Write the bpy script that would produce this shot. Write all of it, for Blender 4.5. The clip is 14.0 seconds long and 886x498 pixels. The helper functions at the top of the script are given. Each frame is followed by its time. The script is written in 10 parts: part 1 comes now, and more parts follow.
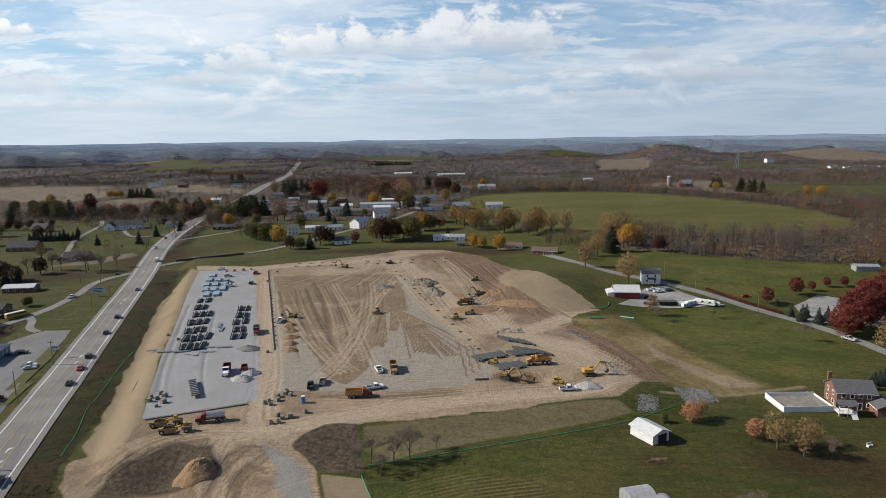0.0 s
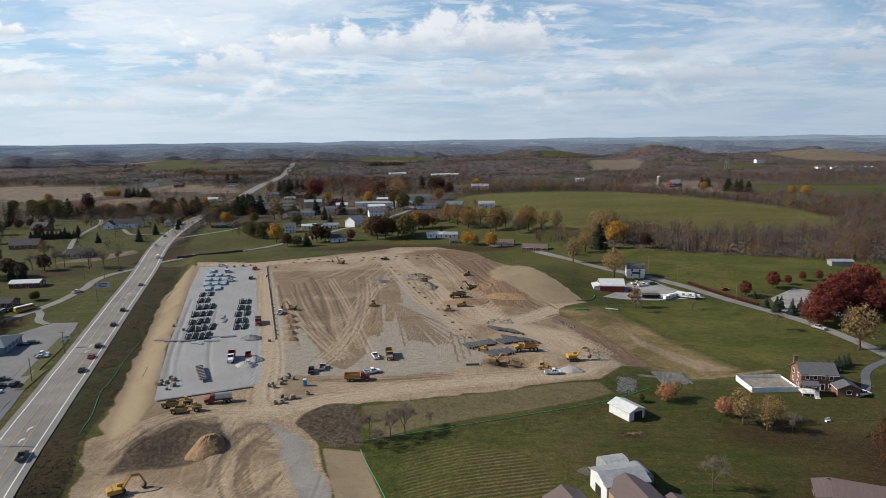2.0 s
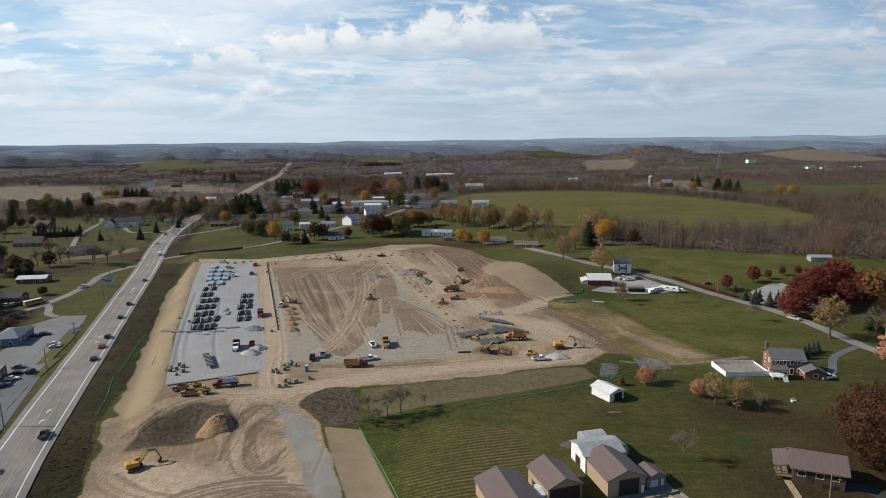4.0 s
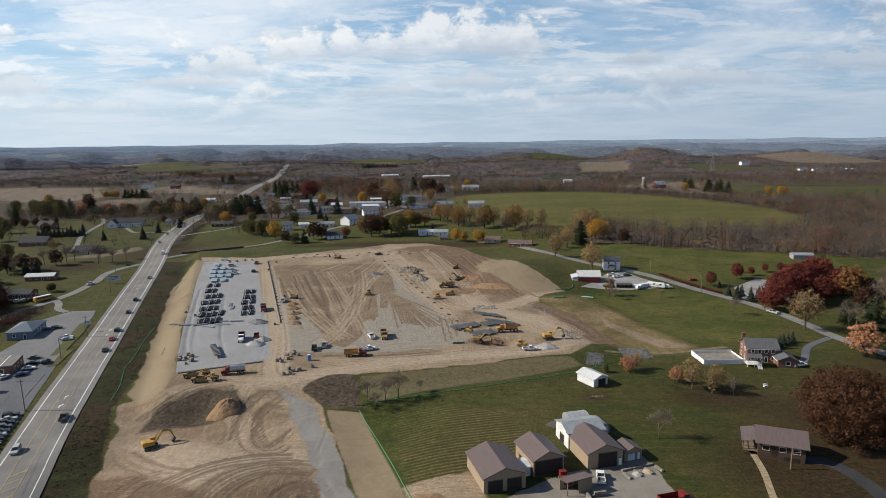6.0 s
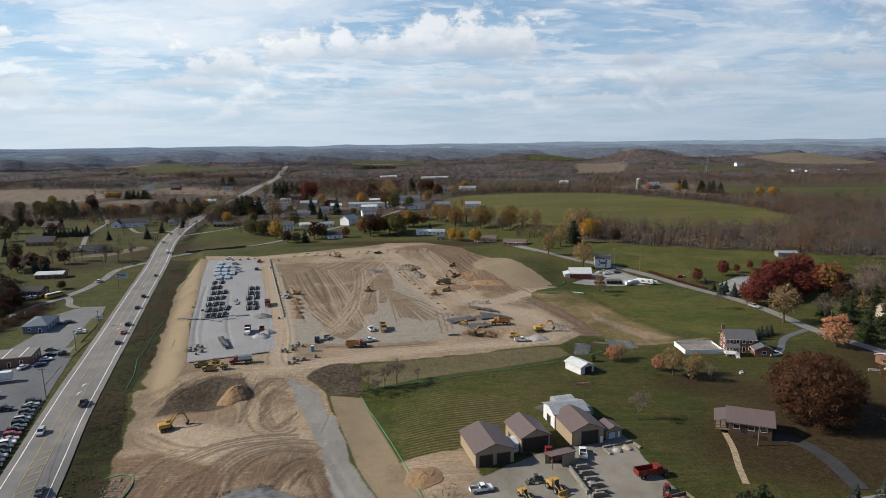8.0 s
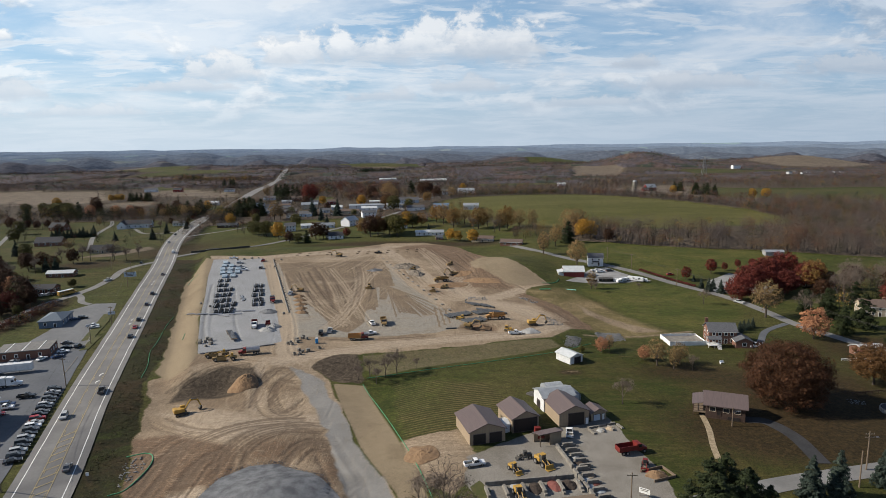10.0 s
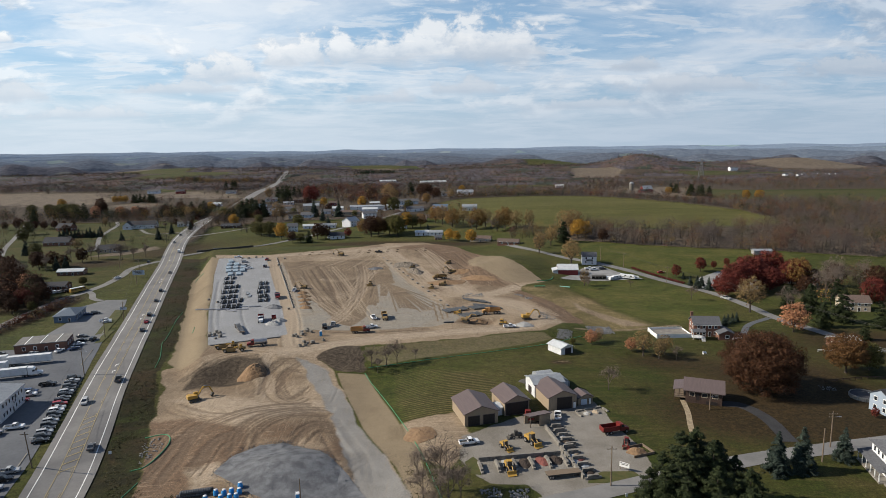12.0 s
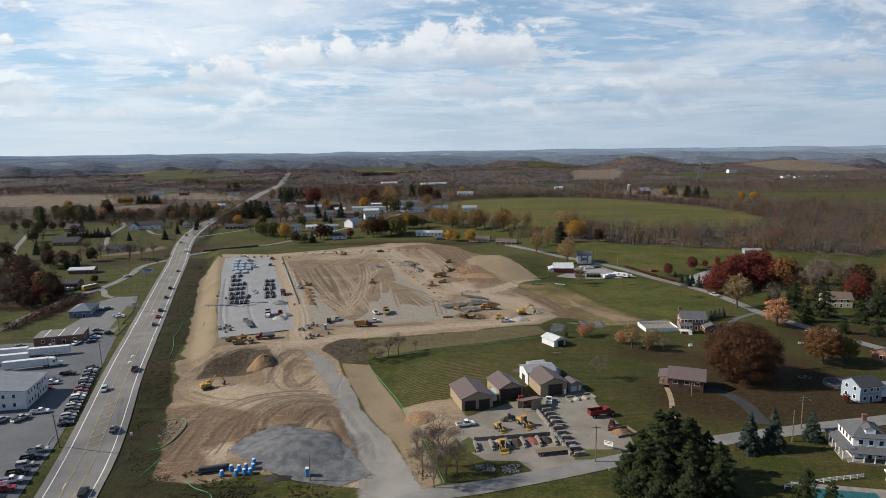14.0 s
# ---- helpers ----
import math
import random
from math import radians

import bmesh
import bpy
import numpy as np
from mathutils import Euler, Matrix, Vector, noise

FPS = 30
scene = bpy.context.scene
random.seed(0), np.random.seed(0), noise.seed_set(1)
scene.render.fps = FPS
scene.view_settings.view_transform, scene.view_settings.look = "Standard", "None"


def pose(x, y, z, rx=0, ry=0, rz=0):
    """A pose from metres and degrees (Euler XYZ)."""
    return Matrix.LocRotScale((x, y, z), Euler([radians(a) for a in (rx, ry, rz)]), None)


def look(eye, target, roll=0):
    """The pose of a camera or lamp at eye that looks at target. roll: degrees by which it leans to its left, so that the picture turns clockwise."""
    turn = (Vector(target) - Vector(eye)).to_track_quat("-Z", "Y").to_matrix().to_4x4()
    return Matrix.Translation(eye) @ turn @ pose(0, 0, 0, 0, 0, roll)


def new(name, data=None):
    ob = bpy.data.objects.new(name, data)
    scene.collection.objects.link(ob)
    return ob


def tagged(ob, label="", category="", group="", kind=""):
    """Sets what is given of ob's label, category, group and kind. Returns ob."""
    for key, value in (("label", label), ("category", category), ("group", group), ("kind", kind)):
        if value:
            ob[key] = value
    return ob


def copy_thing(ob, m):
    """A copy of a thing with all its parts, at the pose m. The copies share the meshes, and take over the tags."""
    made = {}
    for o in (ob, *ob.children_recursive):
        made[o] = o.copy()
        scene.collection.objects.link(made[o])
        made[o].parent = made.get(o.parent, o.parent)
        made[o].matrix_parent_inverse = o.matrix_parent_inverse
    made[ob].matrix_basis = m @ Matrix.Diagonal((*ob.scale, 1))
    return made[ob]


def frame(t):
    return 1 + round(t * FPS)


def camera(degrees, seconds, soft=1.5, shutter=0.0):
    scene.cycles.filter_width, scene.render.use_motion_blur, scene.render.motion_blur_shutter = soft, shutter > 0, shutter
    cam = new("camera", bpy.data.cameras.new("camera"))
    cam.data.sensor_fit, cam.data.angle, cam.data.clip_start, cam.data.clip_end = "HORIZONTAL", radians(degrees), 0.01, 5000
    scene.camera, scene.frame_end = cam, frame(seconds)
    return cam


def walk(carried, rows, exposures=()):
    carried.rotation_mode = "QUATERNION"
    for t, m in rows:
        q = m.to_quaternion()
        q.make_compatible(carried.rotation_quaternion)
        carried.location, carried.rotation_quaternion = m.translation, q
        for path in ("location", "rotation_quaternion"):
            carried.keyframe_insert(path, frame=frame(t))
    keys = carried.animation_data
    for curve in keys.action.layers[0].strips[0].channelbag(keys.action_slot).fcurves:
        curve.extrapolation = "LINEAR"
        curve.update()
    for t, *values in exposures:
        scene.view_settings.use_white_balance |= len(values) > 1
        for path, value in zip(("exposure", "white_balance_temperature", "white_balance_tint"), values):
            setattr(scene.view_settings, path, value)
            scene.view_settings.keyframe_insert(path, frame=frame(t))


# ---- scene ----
# camera and flight
cam = camera(70.00, 14.0, 0.55)
walk(cam, [
    (0.0, look((-5.67, 97.00, 79.42), (-10.43, 293.85, 44.41), -0.828)),
    (0.5, look((-5.50, 93.60, 79.39), (-9.82, 290.47, 44.41), -0.820)),
    (1.0, look((-5.23, 90.02, 79.25), (-9.06, 286.91, 44.28), -0.811)),
    (1.5, look((-5.07, 86.39, 79.20), (-8.41, 283.29, 44.30), -0.800)),
    (2.0, look((-4.91, 82.89, 79.16), (-7.78, 279.81, 44.34), -0.778)),
    (2.5, look((-4.69, 79.40, 79.15), (-7.16, 276.33, 44.36), -0.802)),
    (3.0, look((-4.42, 75.95, 79.16), (-6.54, 272.89, 44.38), -0.779)),
    (5.5, look((-3.46, 58.97, 79.17), (-4.17, 256.00, 44.80), -0.731)),
    (6.0, look((-3.20, 55.54, 79.13), (-3.71, 252.60, 45.01), -0.720)),
    (6.5, look((-3.04, 52.08, 79.20), (-3.36, 249.16, 45.19), -0.714)),
    (7.0, look((-2.82, 48.53, 79.34), (-3.00, 245.64, 45.48), -0.713)),
    (7.5, look((-2.52, 45.04, 79.47), (-2.59, 242.17, 45.69), -0.743)),
    (8.0, look((-2.31, 41.59, 79.59), (-2.26, 238.73, 45.89), -0.760)),
    (10.5, look((-1.34, 24.17, 79.71), (-1.05, 221.48, 47.01), -0.767)),
    (11.0, look((-1.17, 20.65, 79.71), (-0.85, 217.98, 47.16), -0.742)),
    (11.5, look((-0.98, 17.25, 79.74), (-0.65, 214.61, 47.38), -0.772)),
    (12.0, look((-0.72, 13.81, 79.84), (-0.42, 211.19, 47.62), -0.773)),
    (12.5, look((-0.50, 10.42, 79.89), (-0.24, 207.84, 47.86), -0.772)),
    (13.0, look((-0.32, 6.97, 79.90), (-0.13, 204.42, 48.04), -0.745)),
    (13.5, look((-0.17, 3.45, 79.98), (-0.09, 200.91, 48.25), -0.733)),
    (14.0, look((0.00, 0.00, 80.00), (0.04, 197.50, 48.45), -0.746)),
])
scene.view_settings.exposure = 0.38

# world: sky with broken cloud, one sun
SUN_EL, SUN_AZ = radians(33), radians(-88)          # azimuth from +y towards +x
sun = new("sun", bpy.data.lights.new("sun", "SUN"))
sun.data.energy, sun.data.angle, sun.data.color = 5.0, radians(0.6), (1.0, 0.91, 0.77)
SUN_DIR = Vector((math.sin(SUN_AZ) * math.cos(SUN_EL), math.cos(SUN_AZ) * math.cos(SUN_EL), math.sin(SUN_EL)))
sun.matrix_world = look(SUN_DIR * 300, (0, 0, 0))


class Nodes:
    """Short ways to wire a node tree."""

    def __init__(self, tree):
        self.t = tree
        tree.nodes.clear()

    def n(self, kind, **props):
        node = self.t.nodes.new(kind)
        for key, value in props.items():
            if key == "ins":
                for name, v in value.items():
                    self.put(node.inputs[name], v)
            elif key == "op":
                node.operation = value
            elif key == "blend":
                node.blend_type = value
            elif key == "dtype":
                node.data_type = value
            elif key == "attr":
                node.attribute_name = value
            elif key == "sky":
                node.sky_type = value
            elif key == "feature":
                node.feature = value
            elif key == "wave":
                node.wave_type = value
        return node

    def put(self, socket, v):
        if isinstance(v, bpy.types.NodeSocket):
            self.t.links.new(v, socket)
        else:
            socket.default_value = v

    def math(self, op, a, b=0.0, c=0.0, clamp=False):
        node = self.t.nodes.new("ShaderNodeMath")
        node.operation, node.use_clamp = op, clamp
        for k, v in enumerate((a, b, c)):
            self.put(node.inputs[k], v)
        return node.outputs[0]

    def ramp(self, v, lo, hi, a=0.0, b=1.0):
        node = self.t.nodes.new("ShaderNodeMapRange")
        node.interpolation_type = "SMOOTHSTEP"
        for name, x in (("Value", v), ("From Min", lo), ("From Max", hi), ("To Min", a), ("To Max", b)):
            self.put(node.inputs[name], x)
        return node.outputs[0]

    def mix(self, f, a, b, blend="MIX"):
        node = self.t.nodes.new("ShaderNodeMix")
        node.data_type, node.blend_type, node.clamp_factor = "RGBA", blend, True
        self.put(node.inputs[0], f)
        self.put(node.inputs[6], a)
        self.put(node.inputs[7], b)
        return node.outputs[2]

    def noise(self, vec, scale, detail=4.0, rough=0.55, distort=0.0):
        node = self.t.nodes.new("ShaderNodeTexNoise")
        if vec is not None:
            self.t.links.new(vec, node.inputs["Vector"])
        for name, v in (("Scale", scale), ("Detail", detail), ("Roughness", rough), ("Distortion", distort)):
            node.inputs[name].default_value = v
        return node.outputs["Fac"]

    def scaled(self, vec, s, move=(0, 0, 0), turn=0.0):
        node = self.t.nodes.new("ShaderNodeMapping")
        self.t.links.new(vec, node.inputs["Vector"])
        node.inputs["Scale"].default_value, node.inputs["Location"].default_value = s, move
        node.inputs["Rotation"].default_value = (0, 0, turn)
        return node.outputs[0]


def rgb(r, g, b):
    return (r, g, b, 1.0)


world = bpy.data.worlds.new("sky")
scene.world = world
world.use_nodes = True
w = Nodes(world.node_tree)
sky = w.n("ShaderNodeTexSky", sky="NISHITA")
sky.sun_disc, sky.sun_elevation, sky.sun_rotation = False, SUN_EL, SUN_AZ
sky.altitude, sky.air_density, sky.dust_density, sky.ozone_density = 300, 1.0, 1.2, 1.0
gen = w.n("ShaderNodeTexCoord").outputs["Generated"]
sep = w.n("ShaderNodeSeparateXYZ", ins={0: gen})
sx, sy, sz = sep.outputs
up = w.math("MAXIMUM", sz, 0.0)
den = w.math("ADD", up, 0.10)
flat = w.n("ShaderNodeCombineXYZ", ins={0: w.math("DIVIDE", sx, den), 1: w.math("DIVIDE", sy, den), 2: 0.0}).outputs[0]
high = w.ramp(sz, 0.22, 0.42, 1.0, 0.06)                # cloud thins overhead
veil = w.ramp(w.noise(w.scaled(flat, (0.75, 0.80, 1.0), (3.1, 0.7, 0.0), 0.25), 1.0, 9, 0.62, 0.6), 0.36, 0.66)
puff = w.noise(w.scaled(flat, (1.0, 1.6, 1.0), (0.4, 2.3, 0.0)), 2.2, 10, 0.60, 0.3)
puffs = w.ramp(puff, 0.50, 0.62)
# the cumulus bank over the far hills: overlapping heads above a flat base
ahead = w.math("MAXIMUM", sy, 0.05)
ca, ce = w.math("DIVIDE", sx, ahead), w.math("DIVIDE", sz, ahead)
lump = w.noise(w.n("ShaderNodeCombineXYZ", ins={0: ca, 1: w.math("MULTIPLY", ce, 1.3), 2: 0.3}).outputs[0], 24.0, 9, 0.60, 0.2)
rag = w.math("MULTIPLY_ADD", lump, 2.4, -1.2)


def head(x, base, rx, ry, shine):
    dx = w.math("DIVIDE", w.math("SUBTRACT", ca, x), rx)
    dy = w.math("DIVIDE", w.math("SUBTRACT", ce, base), ry)
    r = w.math("SQRT", w.math("ADD", w.math("MULTIPLY", dx, dx), w.math("MULTIPLY", dy, dy)))
    body = w.ramp(w.math("ADD", r, rag), 1.05, 0.62)
    floor_ = w.ramp(w.math("ADD", dy, w.math("MULTIPLY", rag, 0.35)), -0.30, 0.15)
    glow = w.ramp(w.math("ADD", dy, w.math("MULTIPLY", rag, -0.45)), -0.05, 0.70, 0.15 * shine, shine)
    return w.math("MULTIPLY", body, floor_), glow


cum, lit = None, None
for x, base, rx, ry, shine in ((0.026, 0.131, 0.10, 0.068, 1.0), (0.095, 0.131, 0.085, 0.062, 1.0), (-0.045, 0.129, 0.10, 0.048, 1.0), (-0.125, 0.128, 0.09, 0.045, 1.0), (-0.215, 0.126, 0.07, 0.045, 0.9),
                               (-0.335, 0.103, 0.065, 0.045, 0.7), (-0.69, 0.163, 0.05, 0.025, 1.0), (0.30, 0.112, 0.045, 0.020, 0.35), (0.04, 0.080, 0.07, 0.022, 0.35), (-0.40, 0.086, 0.09, 0.020, 0.3), (-0.68, 0.078, 0.10, 0.028, 0.35),
                               (0.40, 0.080, 0.13, 0.026, 0.45), (0.63, 0.10, 0.10, 0.032, 0.4), (-0.09, 0.068, 0.07, 0.018, 0.35), (-0.55, 0.050, 0.13, 0.018, 0.5), (0.22, 0.055, 0.10, 0.016, 0.5)):
    m, l = head(x, base, rx, ry, shine)
    cum = m if cum is None else w.math("MAXIMUM", cum, m)
    lit = w.math("MULTIPLY", m, l) if lit is None else w.math("MAXIMUM", lit, w.math("MULTIPLY", m, l))
# small broken cumulus: lit heads, grey undersides
field = w.n("ShaderNodeCombineXYZ", ins={0: ca, 1: w.math("MULTIPLY", ce, 2.3), 2: 5.0}).outputs[0]
above = w.n("ShaderNodeCombineXYZ", ins={0: ca, 1: w.math("MULTIPLY_ADD", ce, 2.3, 0.030), 2: 5.0}).outputs[0]
s0, s1 = w.noise(field, 5.5, 8, 0.58, 0.2), w.noise(above, 5.5, 8, 0.58, 0.2)
small = w.math("MULTIPLY", w.ramp(s0, 0.53, 0.61), w.ramp(ce, 0.01, 0.06))
top = w.ramp(w.math("SUBTRACT", s0, s1), -0.06, 0.07)
front = w.ramp(sy, 0.05, 0.2)
cum = w.math("MULTIPLY", cum, front)
blue = w.mix(0.62, w.mix(1.0, sky.outputs[0], rgb(0.085, 0.095, 0.105), "MULTIPLY"), w.mix(w.ramp(sz, 0.15, 0.42), rgb(0.40, 0.62, 0.86), rgb(0.06, 0.14, 0.31)))
white = w.mix(w.ramp(puff, 0.50, 0.74), rgb(0.90, 0.93, 0.96), rgb(0.62, 0.69, 0.78))
c1 = w.mix(w.math("MULTIPLY", w.math("MULTIPLY", veil, high), 0.70), blue, rgb(0.86, 0.90, 0.95))
c2 = w.mix(w.math("MULTIPLY", w.math("MULTIPLY", puffs, high), w.ramp(sz, 0.02, 0.12, 0.20, 0.62)), c1, white)
c2 = w.mix(w.math("MULTIPLY", w.math("MULTIPLY", small, front), 0.62), c2, w.mix(top, rgb(0.50, 0.58, 0.68), rgb(0.93, 0.95, 0.97)))
c3 = w.mix(w.math("MULTIPLY", cum, 0.80), c2, w.mix(lit, rgb(0.52, 0.60, 0.70), rgb(0.97, 0.97, 0.97)))
c4 = w.mix(w.ramp(sz, 0.12, -0.01, 0.0, 0.85), c3, rgb(0.57, 0.67, 0.78))
c4 = w.mix(1.0, c4, w.mix(w.ramp(sx, -0.6, 0.6), rgb(1.06, 1.05, 1.03), rgb(0.73, 0.76, 0.80)), "MULTIPLY")   # brighter towards the sun
bg = w.n("ShaderNodeBackground", ins={"Color": c4, "Strength": 0.80})
w.n("ShaderNodeOutputWorld", ins={"Surface": bg.outputs[0]})


# ---- terrain: one sheet from the near ground to the horizon ----
def ss(a, b, v):
    t = np.clip((v - a) / (b - a), 0, 1)
    return t * t * (3 - 2 * t)


def bump(x, y, cx, cy, rx, ry, h):
    return h * np.exp(-((x - cx) / rx) ** 2 - ((y - cy) / ry) ** 2)


_r = np.random.RandomState(5)
_lat = _r.rand(256, 256)


def vnoise(x, y):
    """Smooth value noise, 0 to 1, one cell a unit."""
    xi, yi = np.floor(x).astype(int), np.floor(y).astype(int)
    fx, fy = x - xi, y - yi
    fx, fy = fx * fx * (3 - 2 * fx), fy * fy * (3 - 2 * fy)
    a, b = _lat[xi % 256, yi % 256], _lat[(xi + 1) % 256, yi % 256]
    c, d = _lat[xi % 256, (yi + 1) % 256], _lat[(xi + 1) % 256, (yi + 1) % 256]
    return (a * (1 - fx) + b * fx) * (1 - fy) + (c * (1 - fx) + d * fx) * fy


def fbm(x, y, octaves=4):
    s = sum(vnoise(x * 2 ** k + 17 * k, y * 2 ** k - 9 * k) * 0.5 ** k for k in range(octaves))
    return s / sum(0.5 ** k for k in range(octaves))


def base_height(x, y):
    x, y = np.asarray(x, float), np.asarray(y, float)
    z = -4.0 + 0 * x
    z = z - 3.0 * (1 - ss(-120, -60, x)) * (1 - ss(380, 640, y))          # highway and its car parks lie lower
    pad = ss(-113, -101, x + (y - 270) * 0.336) * (1 - ss(45, 75, x - (y - 300) * 0.1)) * ss(255, 270, y - 0.22 * (x + 34)) * (1 - ss(520, 560, y))
    z = z * (1 - pad) - 2.0 * pad                                         # levelled pad of the site
    z = z - 3.2 * ss(-118, -95, x) * (1 - ss(-30, 0, x)) * (1 - ss(235, 262, y))
    z = z + 6.0 * ss(380, 470, y) * ss(20, 110, x) * (1 - ss(650, 900, y))
    z = z + bump(x, y, 190, 840, 330, 190, 15)
    return z


def height(x, y):
    z = base_height(x, y)
    x, y = np.asarray(x, float), np.asarray(y, float)
    d = np.hypot(x, y)
    z = z + bump(x, y, 42, 428, 22, 36, 6.0) * ss(14, 26, x + (460 - y) * 0.12)         # straw-covered mound
    z = z + bump(x, y, -42, 172, 17, 11, 5.0) - bump(x, y, -82, 246, 9, 8, 1.8) + bump(x, y, -74, 249, 5, 5, 2.6)
    z = z + bump(x, y, -60, 205, 22, 14, 2.6) + bump(x, y, 22, 420, 9, 14, 1.5) - bump(x, y, 18, 303, 8, 4, 2.2)
    z = z + 0.5 * (fbm(x / 14, y / 14, 3) - 0.5) * ss(1.0, 3.0, np.abs(z + 2.0)) * (1 - ss(500, 700, d))
    roll = fbm(x / 620 + 2.3, y / 520 + 7.1, 4) - 0.46
    z = z + ss(1000, 2400, d) * 46 * (roll - 0.09) * ss(900, 1500, y + 0.2 * np.abs(x))
    z = z + bump(x, y, 650, 2080, 115, 110, 40) + bump(x, y, 1180, 2150, 190, 120, 26) + bump(x, y, -250, 2650, 260, 110, 22) + bump(x, y, 330, 2600, 200, 90, 26) + bump(x, y, -1150, 2600, 330, 120, 16)                                        # wooded knoll
    z = z - ss(2500, 3200, d) * 25
    return z


# masks of ground cover, from outlines on the plan
def inside(X, Y, pts, soft=2.0):
    """1 inside an outline, 0 outside, over a soft edge."""
    best, wind = np.full(X.shape, 1e9), np.zeros(X.shape, bool)
    n = len(pts)
    for k in range(n):
        (ax, ay), (bx, by) = pts[k], pts[(k + 1) % n]
        dx, dy = bx - ax, by - ay
        u = np.clip(((X - ax) * dx + (Y - ay) * dy) / (dx * dx + dy * dy + 1e-9), 0, 1)
        best = np.minimum(best, (X - ax - u * dx) ** 2 + (Y - ay - u * dy) ** 2)
        wind ^= ((ay > Y) != (by > Y)) & (X < (bx - ax) * (Y - ay) / (by - ay + 1e-12) + ax)
    d = np.sqrt(best) * np.where(wind, 1, -1)
    return np.clip(0.5 + d / (2 * soft), 0, 1)


def smooth_line(pts, n=8):
    """A Catmull-Rom line through the points."""
    p = [np.array(q, float) for q in pts]
    p = [2 * p[0] - p[1]] + p + [2 * p[-1] - p[-2]]
    out = []
    for a, b, c, d in zip(p, p[1:], p[2:], p[3:]):
        for k in range(n):
            t = k / n
            out.append(0.5 * (2 * b + (c - a) * t + (2 * a - 5 * b + 4 * c - d) * t * t + (3 * b - a - 3 * c + d) * t ** 3))
    return out + [p[-2]]


LOT = [(-169, 484), (-134, 486), (-110, 411), (-96, 368), (-82, 326), (-75, 302), (-70, 286), (-74, 282), (-83, 279), (-91, 275), (-100, 271), (-108, 293), (-120, 327), (-133, 369), (-150, 420)]
BANK = [(-178, 492), (-171, 456), (-164, 417), (-146, 364), (-137, 336), (-122, 293), (-114, 264), (-106, 254), (-97, 255), (-100, 271), (-108, 293), (-120, 327), (-133, 369), (-150, 420), (-169, 484)]
SITE = [(-177, 501), (-138, 496), (-99, 513), (-66, 534), (-48, 556), (-18, 558), (11, 521), (30, 473), (44, 430), (61, 385), (46, 374), (44, 364), (50, 352), (57, 339), (63, 320), (66, 301), (55, 299), (45, 288), (32, 284), (4, 276),
        (-34, 268), (-51, 257), (-42, 247), (-27, 199), (-14, 172), (-6, 146), (-22, 152), (-52, 160), (-66, 156), (-80, 160), (-87, 185), (-97, 211), (-106, 240), (-112, 254), (-100, 268), (-100, 271)]
PAD = [(-78, 335), (-66, 292), (-53, 292), (-37, 290), (-21, 292), (-5, 295), (5, 301), (8, 310), (-5, 348), (-22, 391), (-38, 457), (-58, 468), (-117, 462), (-92, 368)]
BROWN = [(-117, 467), (-44, 469), (-36, 434), (-30, 388), (-46, 384), (-38, 315), (-43, 297), (-51, 302), (-67, 341), (-83, 365), (-99, 412)]
STRAW_MOUND = [(17, 458), (25, 471), (37, 467), (44, 430), (51, 407), (59, 388), (44, 380), (35, 388), (29, 404), (19, 425)]
EMBANK = [(-34, 267), (4, 276), (32, 284), (44, 285), (48, 278), (38, 273), (12, 264), (-19, 253), (-24, 250), (-32, 256)]
DARK = [(-52, 258), (-50, 263), (-45, 267), (-35, 268), (-31, 247), (-43, 249)]
TAN = [(-42, 247), (-30, 245), (-17, 207), (-9, 182), (-1, 149), (-6, 147), (-14, 172), (-26, 199)]
PLOT = [(-19, 241), (-21, 247), (13, 240), (22, 220), (18, 208), (-12, 198), (-16, 215)]
YARD = [(4, 188), (17, 196), (26, 203), (39, 206), (48, 212), (51, 194), (55, 178), (53, 164), (45, 159), (23, 153), (20, 160), (10, 160), (3, 174)]
YARD_DIRT = [(-14, 200), (2, 205), (8, 186), (0, 168), (-8, 176)]
MEADOW_STRIP = [(44, 372), (59, 374), (70, 381), (77, 355), (85, 328), (92, 309), (99, 297), (89, 291), (77, 290), (69, 296), (65, 299), (62, 318), (56, 337), (48, 358)]
TAN_STRIP = [(67, 353), (75, 331), (86, 312), (100, 296), (83, 296), (75, 309), (67, 327)]
HOLLOW = [(-99, 238), (-98, 249), (-84, 258), (-74, 257), (-69, 248), (-74, 243), (-87, 241)]
RED_SLOPE = [(-80, 161), (-97, 211), (-85, 211), (-65, 197), (-58, 180), (-64, 178), (-73, 178), (-66, 160)]
PALE_FLAT = [(-101, 232), (-78, 230), (-58, 219), (-42, 224), (-38, 211), (-55, 205), (-66, 199), (-84, 212)]
VERGE = [(-97, 138), (-108, 180), (-124, 226), (-146, 292), (-172, 376), (-200, 462), (-210, 506), (-182, 500), (-173, 460), (-164, 417), (-146, 364), (-137, 336), (-122, 293), (-113, 252), (-97, 211), (-88, 185), (-80, 160), (-66, 156), (-45, 154), (-66, 138)]


def spaced(lo, hi, step, far_lo, far_hi, most=60.0):
    core = list(np.arange(lo, hi + step / 2, step))
    for sign, end in ((1, far_hi), (-1, far_lo)):
        p, s, side = (hi if sign > 0 else lo), step, []
        while (p < end) if sign > 0 else (p > end):
            s = min(s * 1.065, most)
            p += sign * s
            side.append(p)
        core = core + side if sign > 0 else side[::-1] + core
    return np.array(core)


